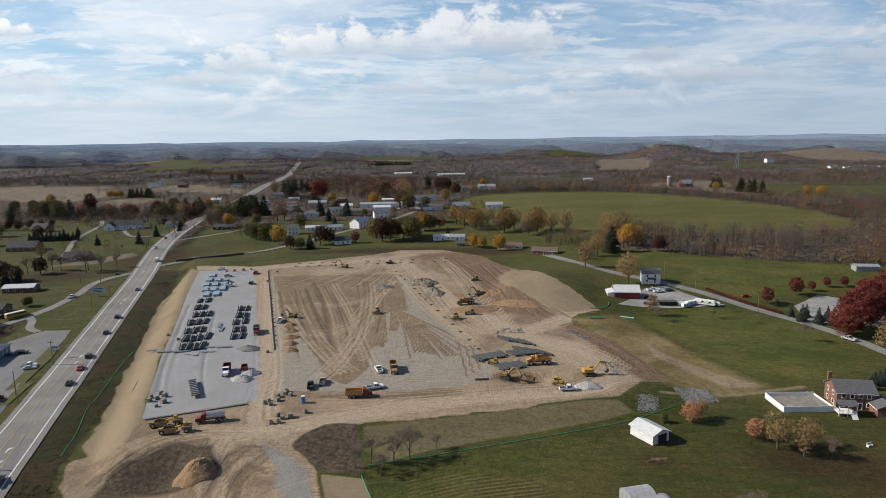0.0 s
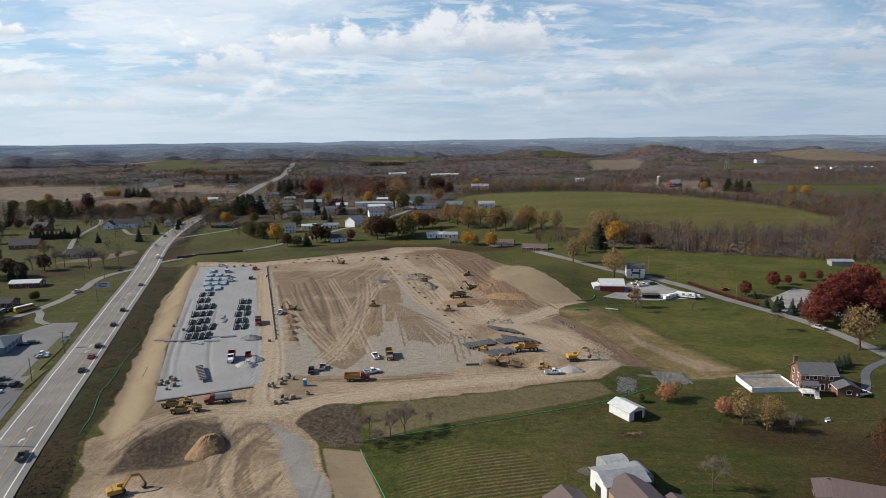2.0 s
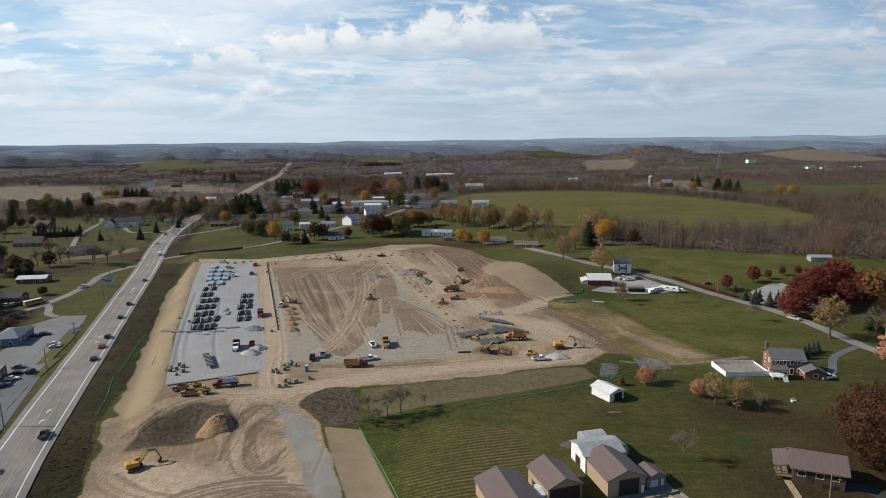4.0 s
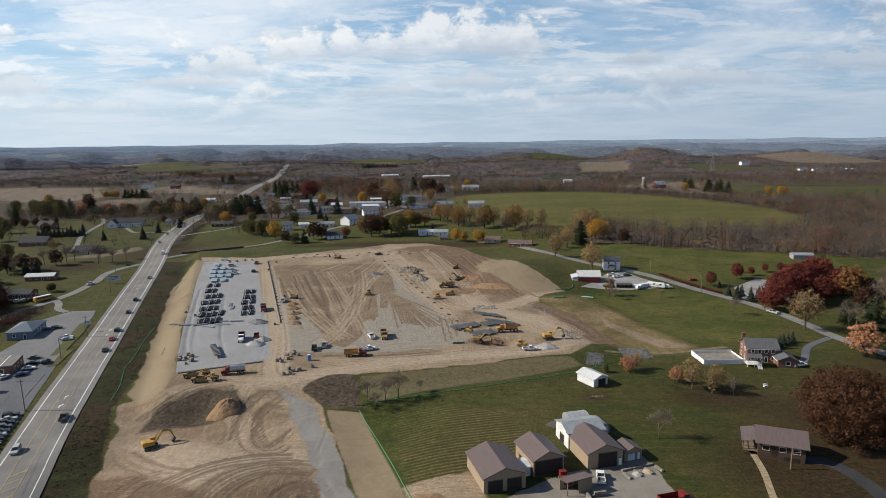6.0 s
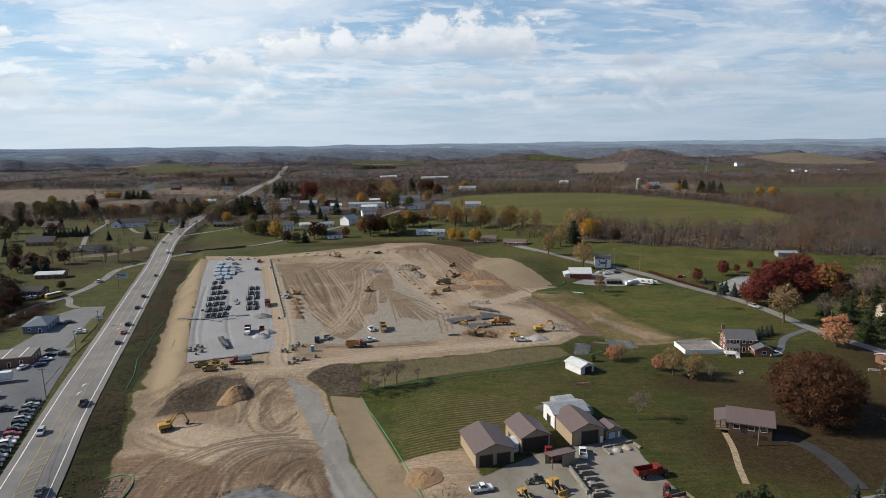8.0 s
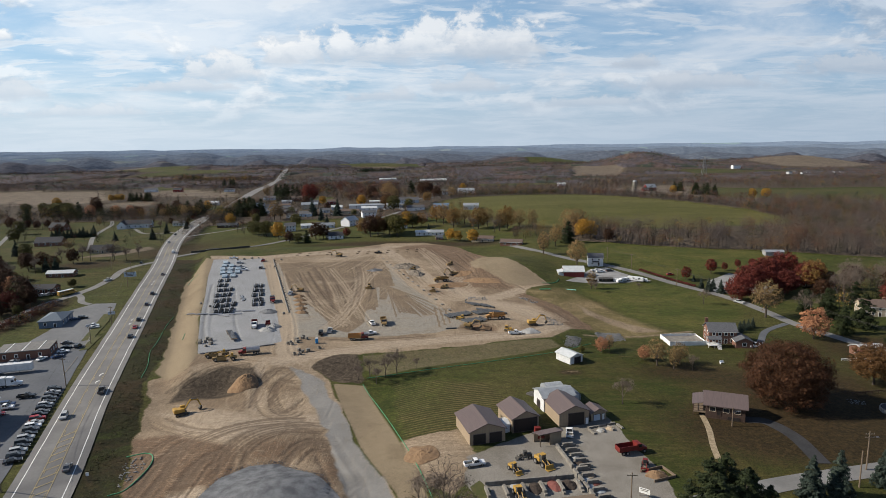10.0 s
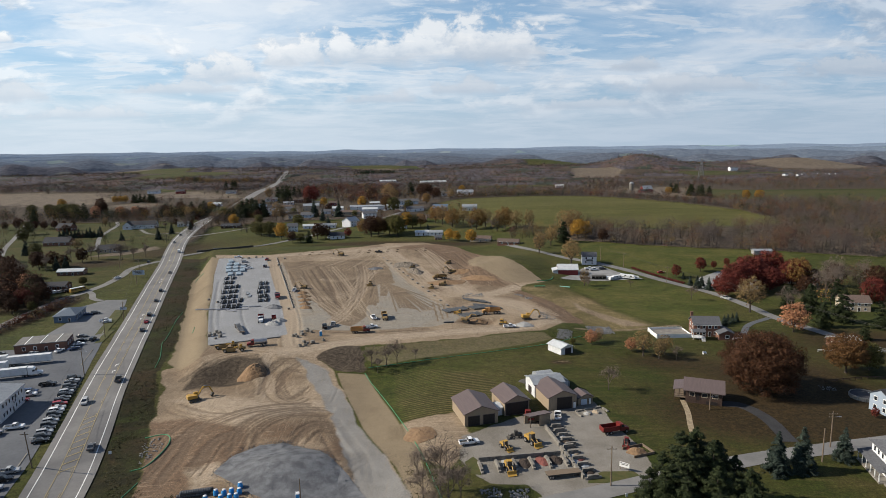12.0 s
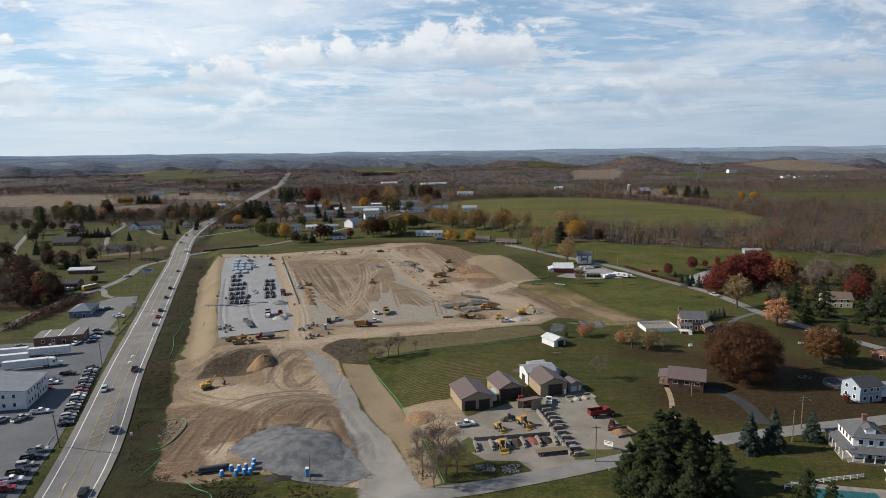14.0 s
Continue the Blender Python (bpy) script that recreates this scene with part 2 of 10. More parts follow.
gx, gy = spaced(-185, 102, 0.8, -4300, 4300), spaced(148, 500, 0.8, -700, 4980)
X, Y = np.meshgrid(gx, gy)
Z = height(X, Y)
nx, ny = len(gx), len(gy)
me = bpy.data.meshes.new("ground")
idx = np.arange(nx * ny).reshape(ny, nx)
quads = np.stack([idx[:-1, :-1], idx[:-1, 1:], idx[1:, 1:], idx[1:, :-1]], -1).reshape(-1, 4)
me.vertices.add(nx * ny)
me.loops.add(quads.size)
me.polygons.add(len(quads))
me.vertices.foreach_set("co", np.stack([X, Y, Z], -1).astype(np.float32).ravel())
me.loops.foreach_set("vertex_index", quads.astype(np.int32).ravel())
me.polygons.foreach_set("loop_start", (np.arange(len(quads)) * 4).astype(np.int32))
me.polygons.foreach_set("use_smooth", np.ones(len(quads), bool))
me.update()


def attribute(name, *chan):
    a = me.attributes.new(name, "FLOAT_COLOR", "POINT")
    data = np.ones((ny, nx, 4), np.float32)
    for k, c in enumerate(chan):
        data[..., k] = c
    a.data.foreach_set("color", data.ravel())


wob = 3 * (fbm(X / 7, Y / 7, 3) - 0.5)
Xw, Yw = X + wob, Y + 3 * (fbm(X / 7 + 40, Y / 7, 3) - 0.5)


def window(pts, margin):
    """The part of the grid round some points."""
    i0, i1 = np.searchsorted(gx, (min(p[0] for p in pts) - margin, max(p[0] for p in pts) + margin))
    j0, j1 = np.searchsorted(gy, (min(p[1] for p in pts) - margin, max(p[1] for p in pts) + margin))
    return slice(j0, j1), slice(i0, i1)


def area(pts, soft=1.5, ragged=True):
    out = np.zeros(X.shape)
    w_ = window(pts, 8 + soft)
    out[w_] = inside((Xw if ragged else X)[w_], (Yw if ragged else Y)[w_], pts, soft)
    return out


def draw(field, pts, width, strength=1.0):
    """Lays a line into a field, falling off over its width."""
    for p, q in zip(pts, pts[1:]):
        w_ = window((p, q), 1.6 * width)
        dx, dy = q[0] - p[0], q[1] - p[1]
        u = np.clip(((X[w_] - p[0]) * dx + (Y[w_] - p[1]) * dy) / (dx * dx + dy * dy + 1e-9), 0, 1)
        d = np.hypot(X[w_] - p[0] - u * dx, Y[w_] - p[1] - u * dy)
        field[w_] = np.maximum(field[w_], strength * np.clip(1.5 - d / width, 0, 1))
    return field


def band(pts, width):
    return draw(np.zeros(X.shape), smooth_line(pts), width)


def bundle(field, line, n, spread, width, lo=0.4, hi=1.0, twin=0.0, drift=1.5):
    """Many near-parallel wheel lines along one way; twin: the gauge of paired wheels."""
    for k in range(n):
        off, q = r.uniform(-spread, spread), r.uniform(lo, hi)
        bent = []
        pts = smooth_line(line, 6)
        wave, ph = r.uniform(-drift, drift), r.uniform(0, 6.28)
        a0, a1 = r.uniform(0.0, 0.15), r.uniform(0.8, 1.0)
        for k2, p in enumerate(pts):
            u = k2 / (len(pts) - 1)
            if u < a0 or u > a1:
                continue
            d = pts[min(k2 + 1, len(pts) - 1)] - pts[max(k2 - 1, 0)]
            nrm = np.array([d[1], -d[0]]) / (np.hypot(*d) + 1e-9)
            bent.append((p, nrm, off + wave * math.sin(3 * u + ph)))
        for side in ((-twin / 2, twin / 2) if twin else (0.0,)):
            draw(field, [p + nrm * (o + side) for p, nrm, o in bent], width, q)


r = random.Random(3)
dirt = np.maximum.reduce([area(SITE), area(YARD_DIRT), 0.62 * area(TAN_STRIP, 3.0), 0.55 * band([(60, 292), (84, 292), (108, 298)], 1.8), 0.45 * area([(40, 248), (50, 248), (51, 253), (41, 253)], 2.0)])
gravel = area(LOT, 0.8, False)
straw = np.maximum.reduce([area(BANK, 1.0), area(STRAW_MOUND, 1.2), area(TAN, 0.6, False), 0.55 * area(EMBANK, 1.0, False)])
dark = np.maximum.reduce([area(DARK, 1.2), 0.9 * area(HOLLOW, 2.0), 0.5 * band([(-101, 246), (-90, 254), (-76, 258)], 2.5)])
# brown lifts laid over the grey stone base of the pad
grey = area(PAD, 1.2)
strips = area(BROWN, 1.5)
for k in range(8):                                      # two short blocks and a fan of strips
    u = k / 7
    draw(strips, [(-48.5 + 6.5 * u, 398 - 2 * u), (-40 + 5 * u, 336 + 3 * u + r.uniform(-3, 3))], 0.55, 0.95)
for k in range(4):
    u = k / 3
    draw(strips, [(-38 + 4 * u, 391), (-35 + 3 * u, 357)], 0.5, 0.9)
for k in range(19):
    u = k / 18
    draw(strips, [(-34 + 3.5 * u, 388 - 4 * u), (-24 + 27 * u, 324 + 4 * math.sin(9 * u) + 7 * u * u + r.uniform(-3, 3))], 0.50, 0.8 + 0.2 * r.random())
for k in range(3):
    draw(strips, [(-6 + 2.2 * k, 340 + 2 * k), (-3 + 2.4 * k, 304 + 3 * k)], 0.5, 0.9)
# pale wheel tracks and darker ruts
tracks, ruts = np.zeros(X.shape), np.zeros(X.shape)
for line, n, spread, twin in (([(-103, 439), (-74, 368), (-53, 325), (-42, 306)], 5, 5, 2.0), ([(-60, 458), (-50, 387), (-50, 341), (-53, 312), (-58, 296)], 7, 6, 2.0), ([(-87, 411), (-69, 398), (-53, 409), (-41, 436)], 4, 5, 2.0),
                              ([(-83, 367), (-66, 354), (-53, 372), (-49, 423), (-44, 466)], 5, 5, 2.0), ([(-90, 467), (-66, 399), (-47, 333), (-38, 300)], 6, 6, 2.0), ([(-52, 511), (-38, 457), (-21, 396), (-5, 351), (8, 310)], 7, 3.5, 2.0),
                              ([(-125, 481), (-91, 367), (-73, 307), (-66, 276), (-60, 261)], 9, 4.5, 2.0), ([(-65, 262), (-48, 269), (-24, 280), (4, 287), (34, 292), (48, 304)], 9, 4.0, 2.2), ([(-21, 531), (-5, 464), (9, 384), (19, 348), (41, 330), (53, 305)], 9, 7, 2.2),
                              ([(-44, 512), (-18, 433), (0, 365), (20, 356), (43, 372), (61, 381)], 9, 6, 2.2), ([(11, 308), (25, 330), (34, 316), (43, 299)], 4, 4, 2.0), ([(-174, 491), (-136, 491), (-97, 501), (-60, 512), (-38, 534)], 7, 5, 2.2),
                              ([(-43, 252), (-54, 259), (-69, 264), (-87, 261), (-103, 246)], 7, 3.0, 2.2), ([(-71, 264), (-73, 249), (-68, 239), (-64, 218)], 6, 3.0, 2.0), ([(-98, 232), (-76, 224), (-54, 217), (-40, 218)], 8, 4.0, 2.2)):
    bundle(tracks, line, n, spread, 0.42, 0.45, 1.0, twin)
for k in range(26):                                     # straight passes down from the northern edge
    x0 = -108 + 3.0 * k + r.uniform(-1, 1)
    draw(tracks, smooth_line([(-62 + 0.9 * k - 8, 512), (0.5 * (x0 - 60 + k), 482), (x0 + r.uniform(-2, 2), 440 + r.uniform(-12, 12))], 4), 0.5, r.uniform(0.3, 0.9))
for line, n, spread in (([(-52, 250), (-64, 251), (-63, 225)], 8, 4), ([(-57, 258), (-63, 242), (-54, 223), (-49, 239)], 8, 4), ([(-40, 217), (-57, 214), (-70, 205), (-79, 194), (-78, 166)], 13, 5), ([(-36, 209), (-50, 209), (-60, 197), (-59, 181)], 13, 5),
                        ([(-32, 200), (-42, 200), (-47, 184)], 9, 4), ([(-40, 209), (-27, 180), (-22, 162)], 9, 4), ([(-75, 208), (-82, 202), (-82, 179), (-81, 164)], 11, 6), ([(-63, 196), (-69, 189), (-68, 168)], 8, 4), ([(-98, 226), (-84, 214), (-66, 203)], 7, 4),
                        ([(14, 507), (26, 440), (30, 400), (42, 366)], 12, 8), ([(-20, 520), (-2, 470), (10, 420), (14, 380)], 12, 8), ([(50, 345), (58, 325), (62, 305)], 8, 5), ([(-60, 290), (-30, 288), (0, 292)], 8, 3), ([(-120, 296), (-140, 360), (-165, 450)], 4, 4), ([(-94, 280), (-110, 320), (-140, 420)], 5, 9),
                        ([(-99, 445), (-76, 375), (-54, 318)], 10, 9), ([(-88, 462), (-66, 392), (-50, 330)], 8, 7), ([(-60, 462), (-50, 400), (-46, 330)], 8, 7)):
    bundle(ruts, line, n, spread, 0.48, 0.35, 1.0)
for k in range(60):                                     # odd passes here and there
    cx, cy, a, ln, cu = r.uniform(-110, 40), r.uniform(190, 500), r.uniform(0, 6.28), r.uniform(12, 45), r.uniform(-0.03, 0.03)
    line = [(cx, cy)]
    for s in range(8):
        a += cu * ln / 8
        line.append((line[-1][0] + math.cos(a) * ln / 8, line[-1][1] + math.sin(a) * ln / 8))
    for side in (-1.0, 1.0):
        draw(tracks, [(x - side * math.sin(a), y + side * math.cos(a)) for x, y in line], 0.4, r.uniform(0.1, 0.7))
on_site = np.maximum.reduce([dirt, 0.5 * straw])
tracks, ruts = tracks * on_site, ruts * np.maximum(on_site, 0.4 * gravel) * (1 - 0.8 * area(STRAW_MOUND, 1.2))
Z -= 0.24 * ruts * dirt + 0.10 * tracks                 # pressed into the earth
me.vertices.foreach_set("co", np.stack([X, Y, Z], -1).astype(np.float32).ravel())
me.update()
pale = np.maximum.reduce([0.8 * area(PALE_FLAT, 3.0), area([(-72, 176), (-65, 179), (-59, 170), (-65, 163)], 2.0), band([(-65, 262), (-48, 269), (-24, 279), (4, 286), (34, 292), (46, 300)], 4.5), band([(-44, 512), (-22, 440), (-2, 390), (20, 356), (43, 372)], 5.0),
                          band([(-130, 486), (-93, 368), (-72, 301), (-62, 264)], 4.5), 0.8 * band([(-174, 492), (-136, 492), (-97, 503), (-60, 516), (-40, 530)], 7.0), 0.8 * band([(19, 348), (33, 340), (44, 316), (50, 302)], 7.0), 0.6 * band([(-71, 264), (-73, 249), (-68, 239), (-64, 218)], 3.0), 0.6 * area([(-112, 480), (-60, 470), (-48, 500), (-60, 512)], 6.0)])
red = np.clip(bump(X, Y, 12, 500, 22, 30, 1.0) + bump(X, Y, -13, 525, 30, 16, 0.9) + bump(X, Y, 20, 425, 20, 22, 1.0) + bump(X, Y, 8, 392, 13, 16, 1.1) + bump(X, Y, -4, 372, 8, 6, 1.0) + bump(X, Y, 14, 304, 9, 5, 1) + area(RED_SLOPE, 3.0) + bump(X, Y, -52, 196, 16, 10, .6) + bump(X, Y, -30, 185, 6, 16, .6)
              + 0.8 * area([(44, 360), (50, 352), (58, 337), (63, 320), (66, 302), (55, 303), (50, 325), (44, 345)], 3.0) + bump(X, Y, -74, 250, 5, 5, 1) + 0.9 * np.clip(area([(5, 520), (28, 478), (20, 430), (30, 400), (36, 384), (46, 374), (30, 372), (8, 400), (-2, 450), (-14, 500)], 6.0) * (0.4 + 1.2 * (fbm(X / 11, Y / 11, 3) - 0.3)), 0, 1) - 0.4 * pale, 0, 1)
cut = area([(43, 366), (50, 354), (58, 338), (64, 320), (68, 300), (58, 299), (53, 310), (50, 328), (43, 348), (38, 362)], 2.0)
red, pale = np.maximum(red, 0.95 * cut), pale * (1 - 0.9 * cut)

# land cover further out
LAWNS = [[(-420, 440), (-228, 420), (-214, 490), (-262, 640), (-278, 745), (-620, 752), (-720, 640)],
         [(-205, 505), (-130, 570), (-60, 560), (60, 480), (70, 420), (150, 380), (40, 690), (-130, 720), (-250, 690)]]
PASTURE = [(98, 478), (107, 512), (129, 506), (146, 494), (190, 474), (222, 467), (252, 452), (240, 430), (204, 422), (169, 413), (136, 406), (119, 424), (107, 446)]
BELT = [(104, 520), (129, 508), (146, 496), (190, 476), (222, 469), (255, 454), (300, 440), (420, 520), (481, 796), (393, 771), (348, 702), (318, 636), (316, 592), (257, 572), (212, 568), (172, 575), (132, 592), (100, 570)]
BIGFIELD = [(-24, 746), (-4, 839), (25, 893), (61, 900), (117, 890), (165, 870), (215, 820), (278, 745), (318, 680), (326, 640), (320, 596), (267, 586), (199, 580), (145, 590), (88, 599), (59, 630), (23, 691)]
TILLED = [[(-1200, 1300), (-852, 1300), (-844, 1332), (-656, 1284), (-538, 1050), (-559, 930), (-669, 1000), (-1100, 1020)], [(-564, 1151), (-547, 1320), (-516, 1314), (-372, 1165), (-342, 1076), (-477, 1117)],
          [(-490, 930), (-425, 890), (-440, 1006), (-518, 1013)], [(290, 1160), (420, 1230), (470, 1215), (360, 960), (330, 830), (290, 850)], [(330, 1640), (460, 1640), (560, 1985), (410, 2020)],
          [(1000, 2200), (1700, 2500), (1650, 2000), (1050, 1800)], [(-290, 517), (-261, 525), (-243, 552), (-253, 566), (-270, 545)], [(-565, 2380), (-37, 2380), (-60, 2500), (-500, 2560)]]
MEADOWS = [[(345, 815), (380, 900), (424, 1150), (610, 1120), (1150, 1090), (900, 900), (540, 842)], [(-190, 930), (-150, 915), (-175, 1046), (-212, 1046)],
           [(-636, 1396), (-596, 1488), (-515, 1320), (-580, 1307)], [(60, 1400), (230, 1420), (260, 1300), (80, 1290)],
           [(620, 1830), (1000, 1750), (900, 1600), (640, 1620)], [(300, 2900), (700, 3000), (640, 2500), (340, 2450)], [(-500, 2700), (-60, 2720), (-60, 2510), (-500, 2570)],
           [(1300, 3300), (2100, 3500), (2000, 2900), (1350, 2800)], [(-1500, 2600), (-900, 2700), (-950, 2300), (-1450, 2200)], [(-330, 920), (-270, 960), (-262, 800), (-300, 790)]]


def wide(pts, soft=6.0):
    s = (X > min(p[0] for p in pts) - 30) & (X < max(p[0] for p in pts) + 30) & (Y > min(p[1] for p in pts) - 30) & (Y < max(p[1] for p in pts) + 30)
    out = np.zeros(X.shape)
    out[s] = inside(X[s], Y[s], pts, soft)
    return out


tilled = np.maximum.reduce([wide(p) for p in TILLED])
green = np.maximum.reduce([wide(p) for p in LAWNS + MEADOWS + [PASTURE, BIGFIELD]])
far_open = ss(0.60, 0.66, fbm(X / 420 + 3, Y / 420 + 8, 3)) * ss(1500, 2200, np.hypot(X, Y))
tilled = np.maximum(tilled, far_open * ss(0.48, 0.52, vnoise(X / 300, Y / 300 + 5)))
green = np.maximum(green, far_open)
woods = np.maximum(ss(560, 700, Y + 0.25 * np.abs(X)), wide(BELT, 4.0)) * (1 - np.maximum(green, tilled))
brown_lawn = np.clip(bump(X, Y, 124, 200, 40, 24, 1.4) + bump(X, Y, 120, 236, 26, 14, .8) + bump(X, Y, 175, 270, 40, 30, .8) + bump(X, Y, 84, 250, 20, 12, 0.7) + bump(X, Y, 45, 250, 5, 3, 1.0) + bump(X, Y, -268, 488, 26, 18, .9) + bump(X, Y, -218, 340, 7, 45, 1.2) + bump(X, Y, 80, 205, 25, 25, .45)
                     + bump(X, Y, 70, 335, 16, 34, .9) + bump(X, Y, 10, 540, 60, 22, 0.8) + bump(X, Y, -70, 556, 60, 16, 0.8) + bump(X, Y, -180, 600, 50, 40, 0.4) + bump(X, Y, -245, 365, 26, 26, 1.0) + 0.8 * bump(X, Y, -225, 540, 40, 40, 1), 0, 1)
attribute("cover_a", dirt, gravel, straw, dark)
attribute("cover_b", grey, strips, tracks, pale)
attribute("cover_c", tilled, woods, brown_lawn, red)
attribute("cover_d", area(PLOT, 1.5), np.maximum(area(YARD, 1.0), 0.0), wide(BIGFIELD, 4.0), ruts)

FARM_GRASS = [(62, 374), (72, 384), (98, 392), (124, 396), (142, 372), (152, 345), (140, 318), (120, 306), (106, 300), (92, 312), (80, 352)]
HAUL_ROAD = [(-56, 256), (-45, 248), (-35, 224), (-26, 199), (-18, 181), (-12, 166), (-6, 146), (-2, 134), (-22, 136), (-23, 152), (-24, 164), (-29, 182), (-36, 204), (-45, 226), (-54, 247), (-60, 258)]
haul = area(HAUL_ROAD, 1.6)
shaded = ss(18, 60, X + 0.1 * (Y - 200)) * (1 - ss(268, 300, Y)) * (1 - ss(250, 330, X))       # painted shade: lawns round the farmyard take a darker tone
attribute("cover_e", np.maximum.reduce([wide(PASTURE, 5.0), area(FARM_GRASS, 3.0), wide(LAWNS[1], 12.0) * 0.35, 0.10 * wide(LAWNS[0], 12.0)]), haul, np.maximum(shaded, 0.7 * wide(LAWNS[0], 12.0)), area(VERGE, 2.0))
attribute("cover_f", area(MEADOW_STRIP, 2.5))

soil = bpy.data.materials.new("ground_cover")
soil.use_nodes = True
m = Nodes(soil.node_tree)
pos = m.n("ShaderNodeNewGeometry").outputs["Position"]
A, B, C, D = (m.n("ShaderNodeAttribute", attr=k) for k in ("cover_a", "cover_b", "cover_c", "cover_d"))


def chans(node):
    s = m.n("ShaderNodeSeparateColor", ins={0: node.outputs["Color"]})
    return (*s.outputs, node.outputs["Alpha"])


a_dirt, a_gravel, a_straw, a_dark = chans(A)
b_grey, b_strip, b_track, b_pale = chans(B)
c_till, c_wood, c_brown, c_red = chans(C)
d_plot, d_yard, d_big, d_rut = chans(D)
e_past, e_haul, e_shaded, e_verge = chans(m.n("ShaderNodeAttribute", attr="cover_e"))
n_big, n_mid, n_fine, n_tiny = m.noise(pos, 0.012, 5), m.noise(pos, 0.09, 6, 0.6), m.noise(pos, 0.8, 5, 0.65), m.noise(pos, 4.0, 3, 0.7)
rag = m.math("MULTIPLY_ADD", n_fine, 0.6, -0.3)


def edge(v, lo=0.35, hi=0.65):
    return m.ramp(m.math("ADD", v, rag), lo, hi)


f_strip = chans(m.n("ShaderNodeAttribute", attr="cover_f"))[0]
n_patch = m.noise(pos, 0.035, 6, 0.65, 0.6)
n_tuft = m.noise(pos, 1.9, 4, 0.7)
grass = m.mix(m.ramp(n_mid, 0.3, 0.7), rgb(0.030, 0.042, 0.008), rgb(0.062, 0.070, 0.015))
grass = m.mix(m.ramp(n_big, 0.38, 0.66), grass, rgb(0.072, 0.066, 0.020))
grass = m.mix(m.ramp(n_fine, 0.35, 0.75, 0.0, 0.5), grass, rgb(0.021, 0.029, 0.007))
grass = m.mix(m.ramp(n_patch, 0.52, 0.70, 0.0, 0.55), grass, rgb(0.100, 0.078, 0.032))
grass = m.mix(m.math("MULTIPLY", e_past, 0.85), grass, m.mix(m.ramp(n_patch, 0.3, 0.7), rgb(0.040, 0.056, 0.009), rgb(0.098, 0.094, 0.024)))
grass = m.mix(m.math("MULTIPLY", d_big, 0.85), grass, m.mix(m.ramp(m.noise(m.scaled(pos, (0.25, 1, 1)), 0.05, 6), 0.35, 0.65), rgb(0.076, 0.076, 0.018), rgb(0.108, 0.100, 0.032)))
# darker lawn tone: painted shade at the farmyard, darker grass on western lawns
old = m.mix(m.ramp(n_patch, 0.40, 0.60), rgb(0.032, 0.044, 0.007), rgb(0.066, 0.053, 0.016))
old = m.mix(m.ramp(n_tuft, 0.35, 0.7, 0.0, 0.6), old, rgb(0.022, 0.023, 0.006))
grass = m.mix(m.math("MULTIPLY", e_shaded, m.ramp(n_mid, 0.25, 0.75, 0.5, 0.9)), grass, old)
mown = m.noise(m.scaled(pos, (0.22, 1.6, 1), (0, 0, 0), 0.85), 0.35, 5, 0.7, 0.5)
grass = m.mix(m.ramp(mown, 0.50, 0.68, 0.0, 0.45), grass, rgb(0.096, 0.076, 0.030))
grass = m.mix(m.ramp(mown, 0.46, 0.32, 0.0, 0.45), grass, rgb(0.020, 0.029, 0.006))
grass = m.mix(m.ramp(m.noise(pos, 0.16, 5, 0.75, 0.8), 0.56, 0.70, 0.0, 0.5), grass, rgb(0.024, 0.026, 0.007))
# brown leaf litter, made darker still to hold tree and cloud shade
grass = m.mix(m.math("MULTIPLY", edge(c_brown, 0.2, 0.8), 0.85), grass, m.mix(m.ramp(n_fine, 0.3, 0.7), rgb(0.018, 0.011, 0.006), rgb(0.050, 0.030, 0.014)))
weeds = m.mix(m.ramp(n_patch, 0.42, 0.58), rgb(0.014, 0.018, 0.004), rgb(0.030, 0.019, 0.009))
weeds = m.mix(m.ramp(n_tuft, 0.40, 0.72, 0.0, 0.6), weeds, rgb(0.044, 0.032, 0.013))
weeds = m.mix(m.ramp(n_mid, 0.50, 0.68, 0.0, 0.8), weeds, rgb(0.010, 0.010, 0.004))
weeds = m.mix(m.ramp(n_patch, 0.44, 0.34, 0.0, 0.7), weeds, rgb(0.034, 0.044, 0.008))
grass = m.mix(m.math("MULTIPLY", edge(e_verge), 0.95), grass, weeds)
rows = m.n("ShaderNodeTexWave", ins={"Vector": m.scaled(pos, (1, 1, 1), (0, 0, 0), 1.36), "Scale": 0.20, "Distortion": 1.2, "Detail": 8.0}).outputs["Fac"]
grass = m.mix(m.math("MULTIPLY", d_plot, m.ramp(n_patch, 0.35, 0.6, 0.2, 0.7)), grass, m.mix(m.ramp(m.math("ADD", rows, m.math("MULTIPLY", rag, 1.5)), 0.35, 0.85), rgb(0.040, 0.044, 0.012), rgb(0.135, 0.098, 0.046)))
grass = m.mix(m.math("MULTIPLY", f_strip, 0.92), grass, m.mix(m.ramp(n_patch, 0.38, 0.62), rgb(0.105, 0.088, 0.034), rgb(0.225, 0.168, 0.090)))
leaf = m.mix(n_mid, rgb(0.056, 0.044, 0.034), rgb(0.105, 0.082, 0.060))
ground = m.mix(edge(c_wood), grass, leaf)
till = m.mix(m.ramp(n_mid, 0.3, 0.7), rgb(0.112, 0.088, 0.066), rgb(0.170, 0.136, 0.102))
ground = m.mix(edge(c_till), ground, till)
straw = m.mix(m.noise(m.scaled(pos, (0.4, 2, 1), (0, 0, 0), 0.3), 0.6, 5, 0.7), rgb(0.168, 0.130, 0.084), rgb(0.246, 0.198, 0.136))
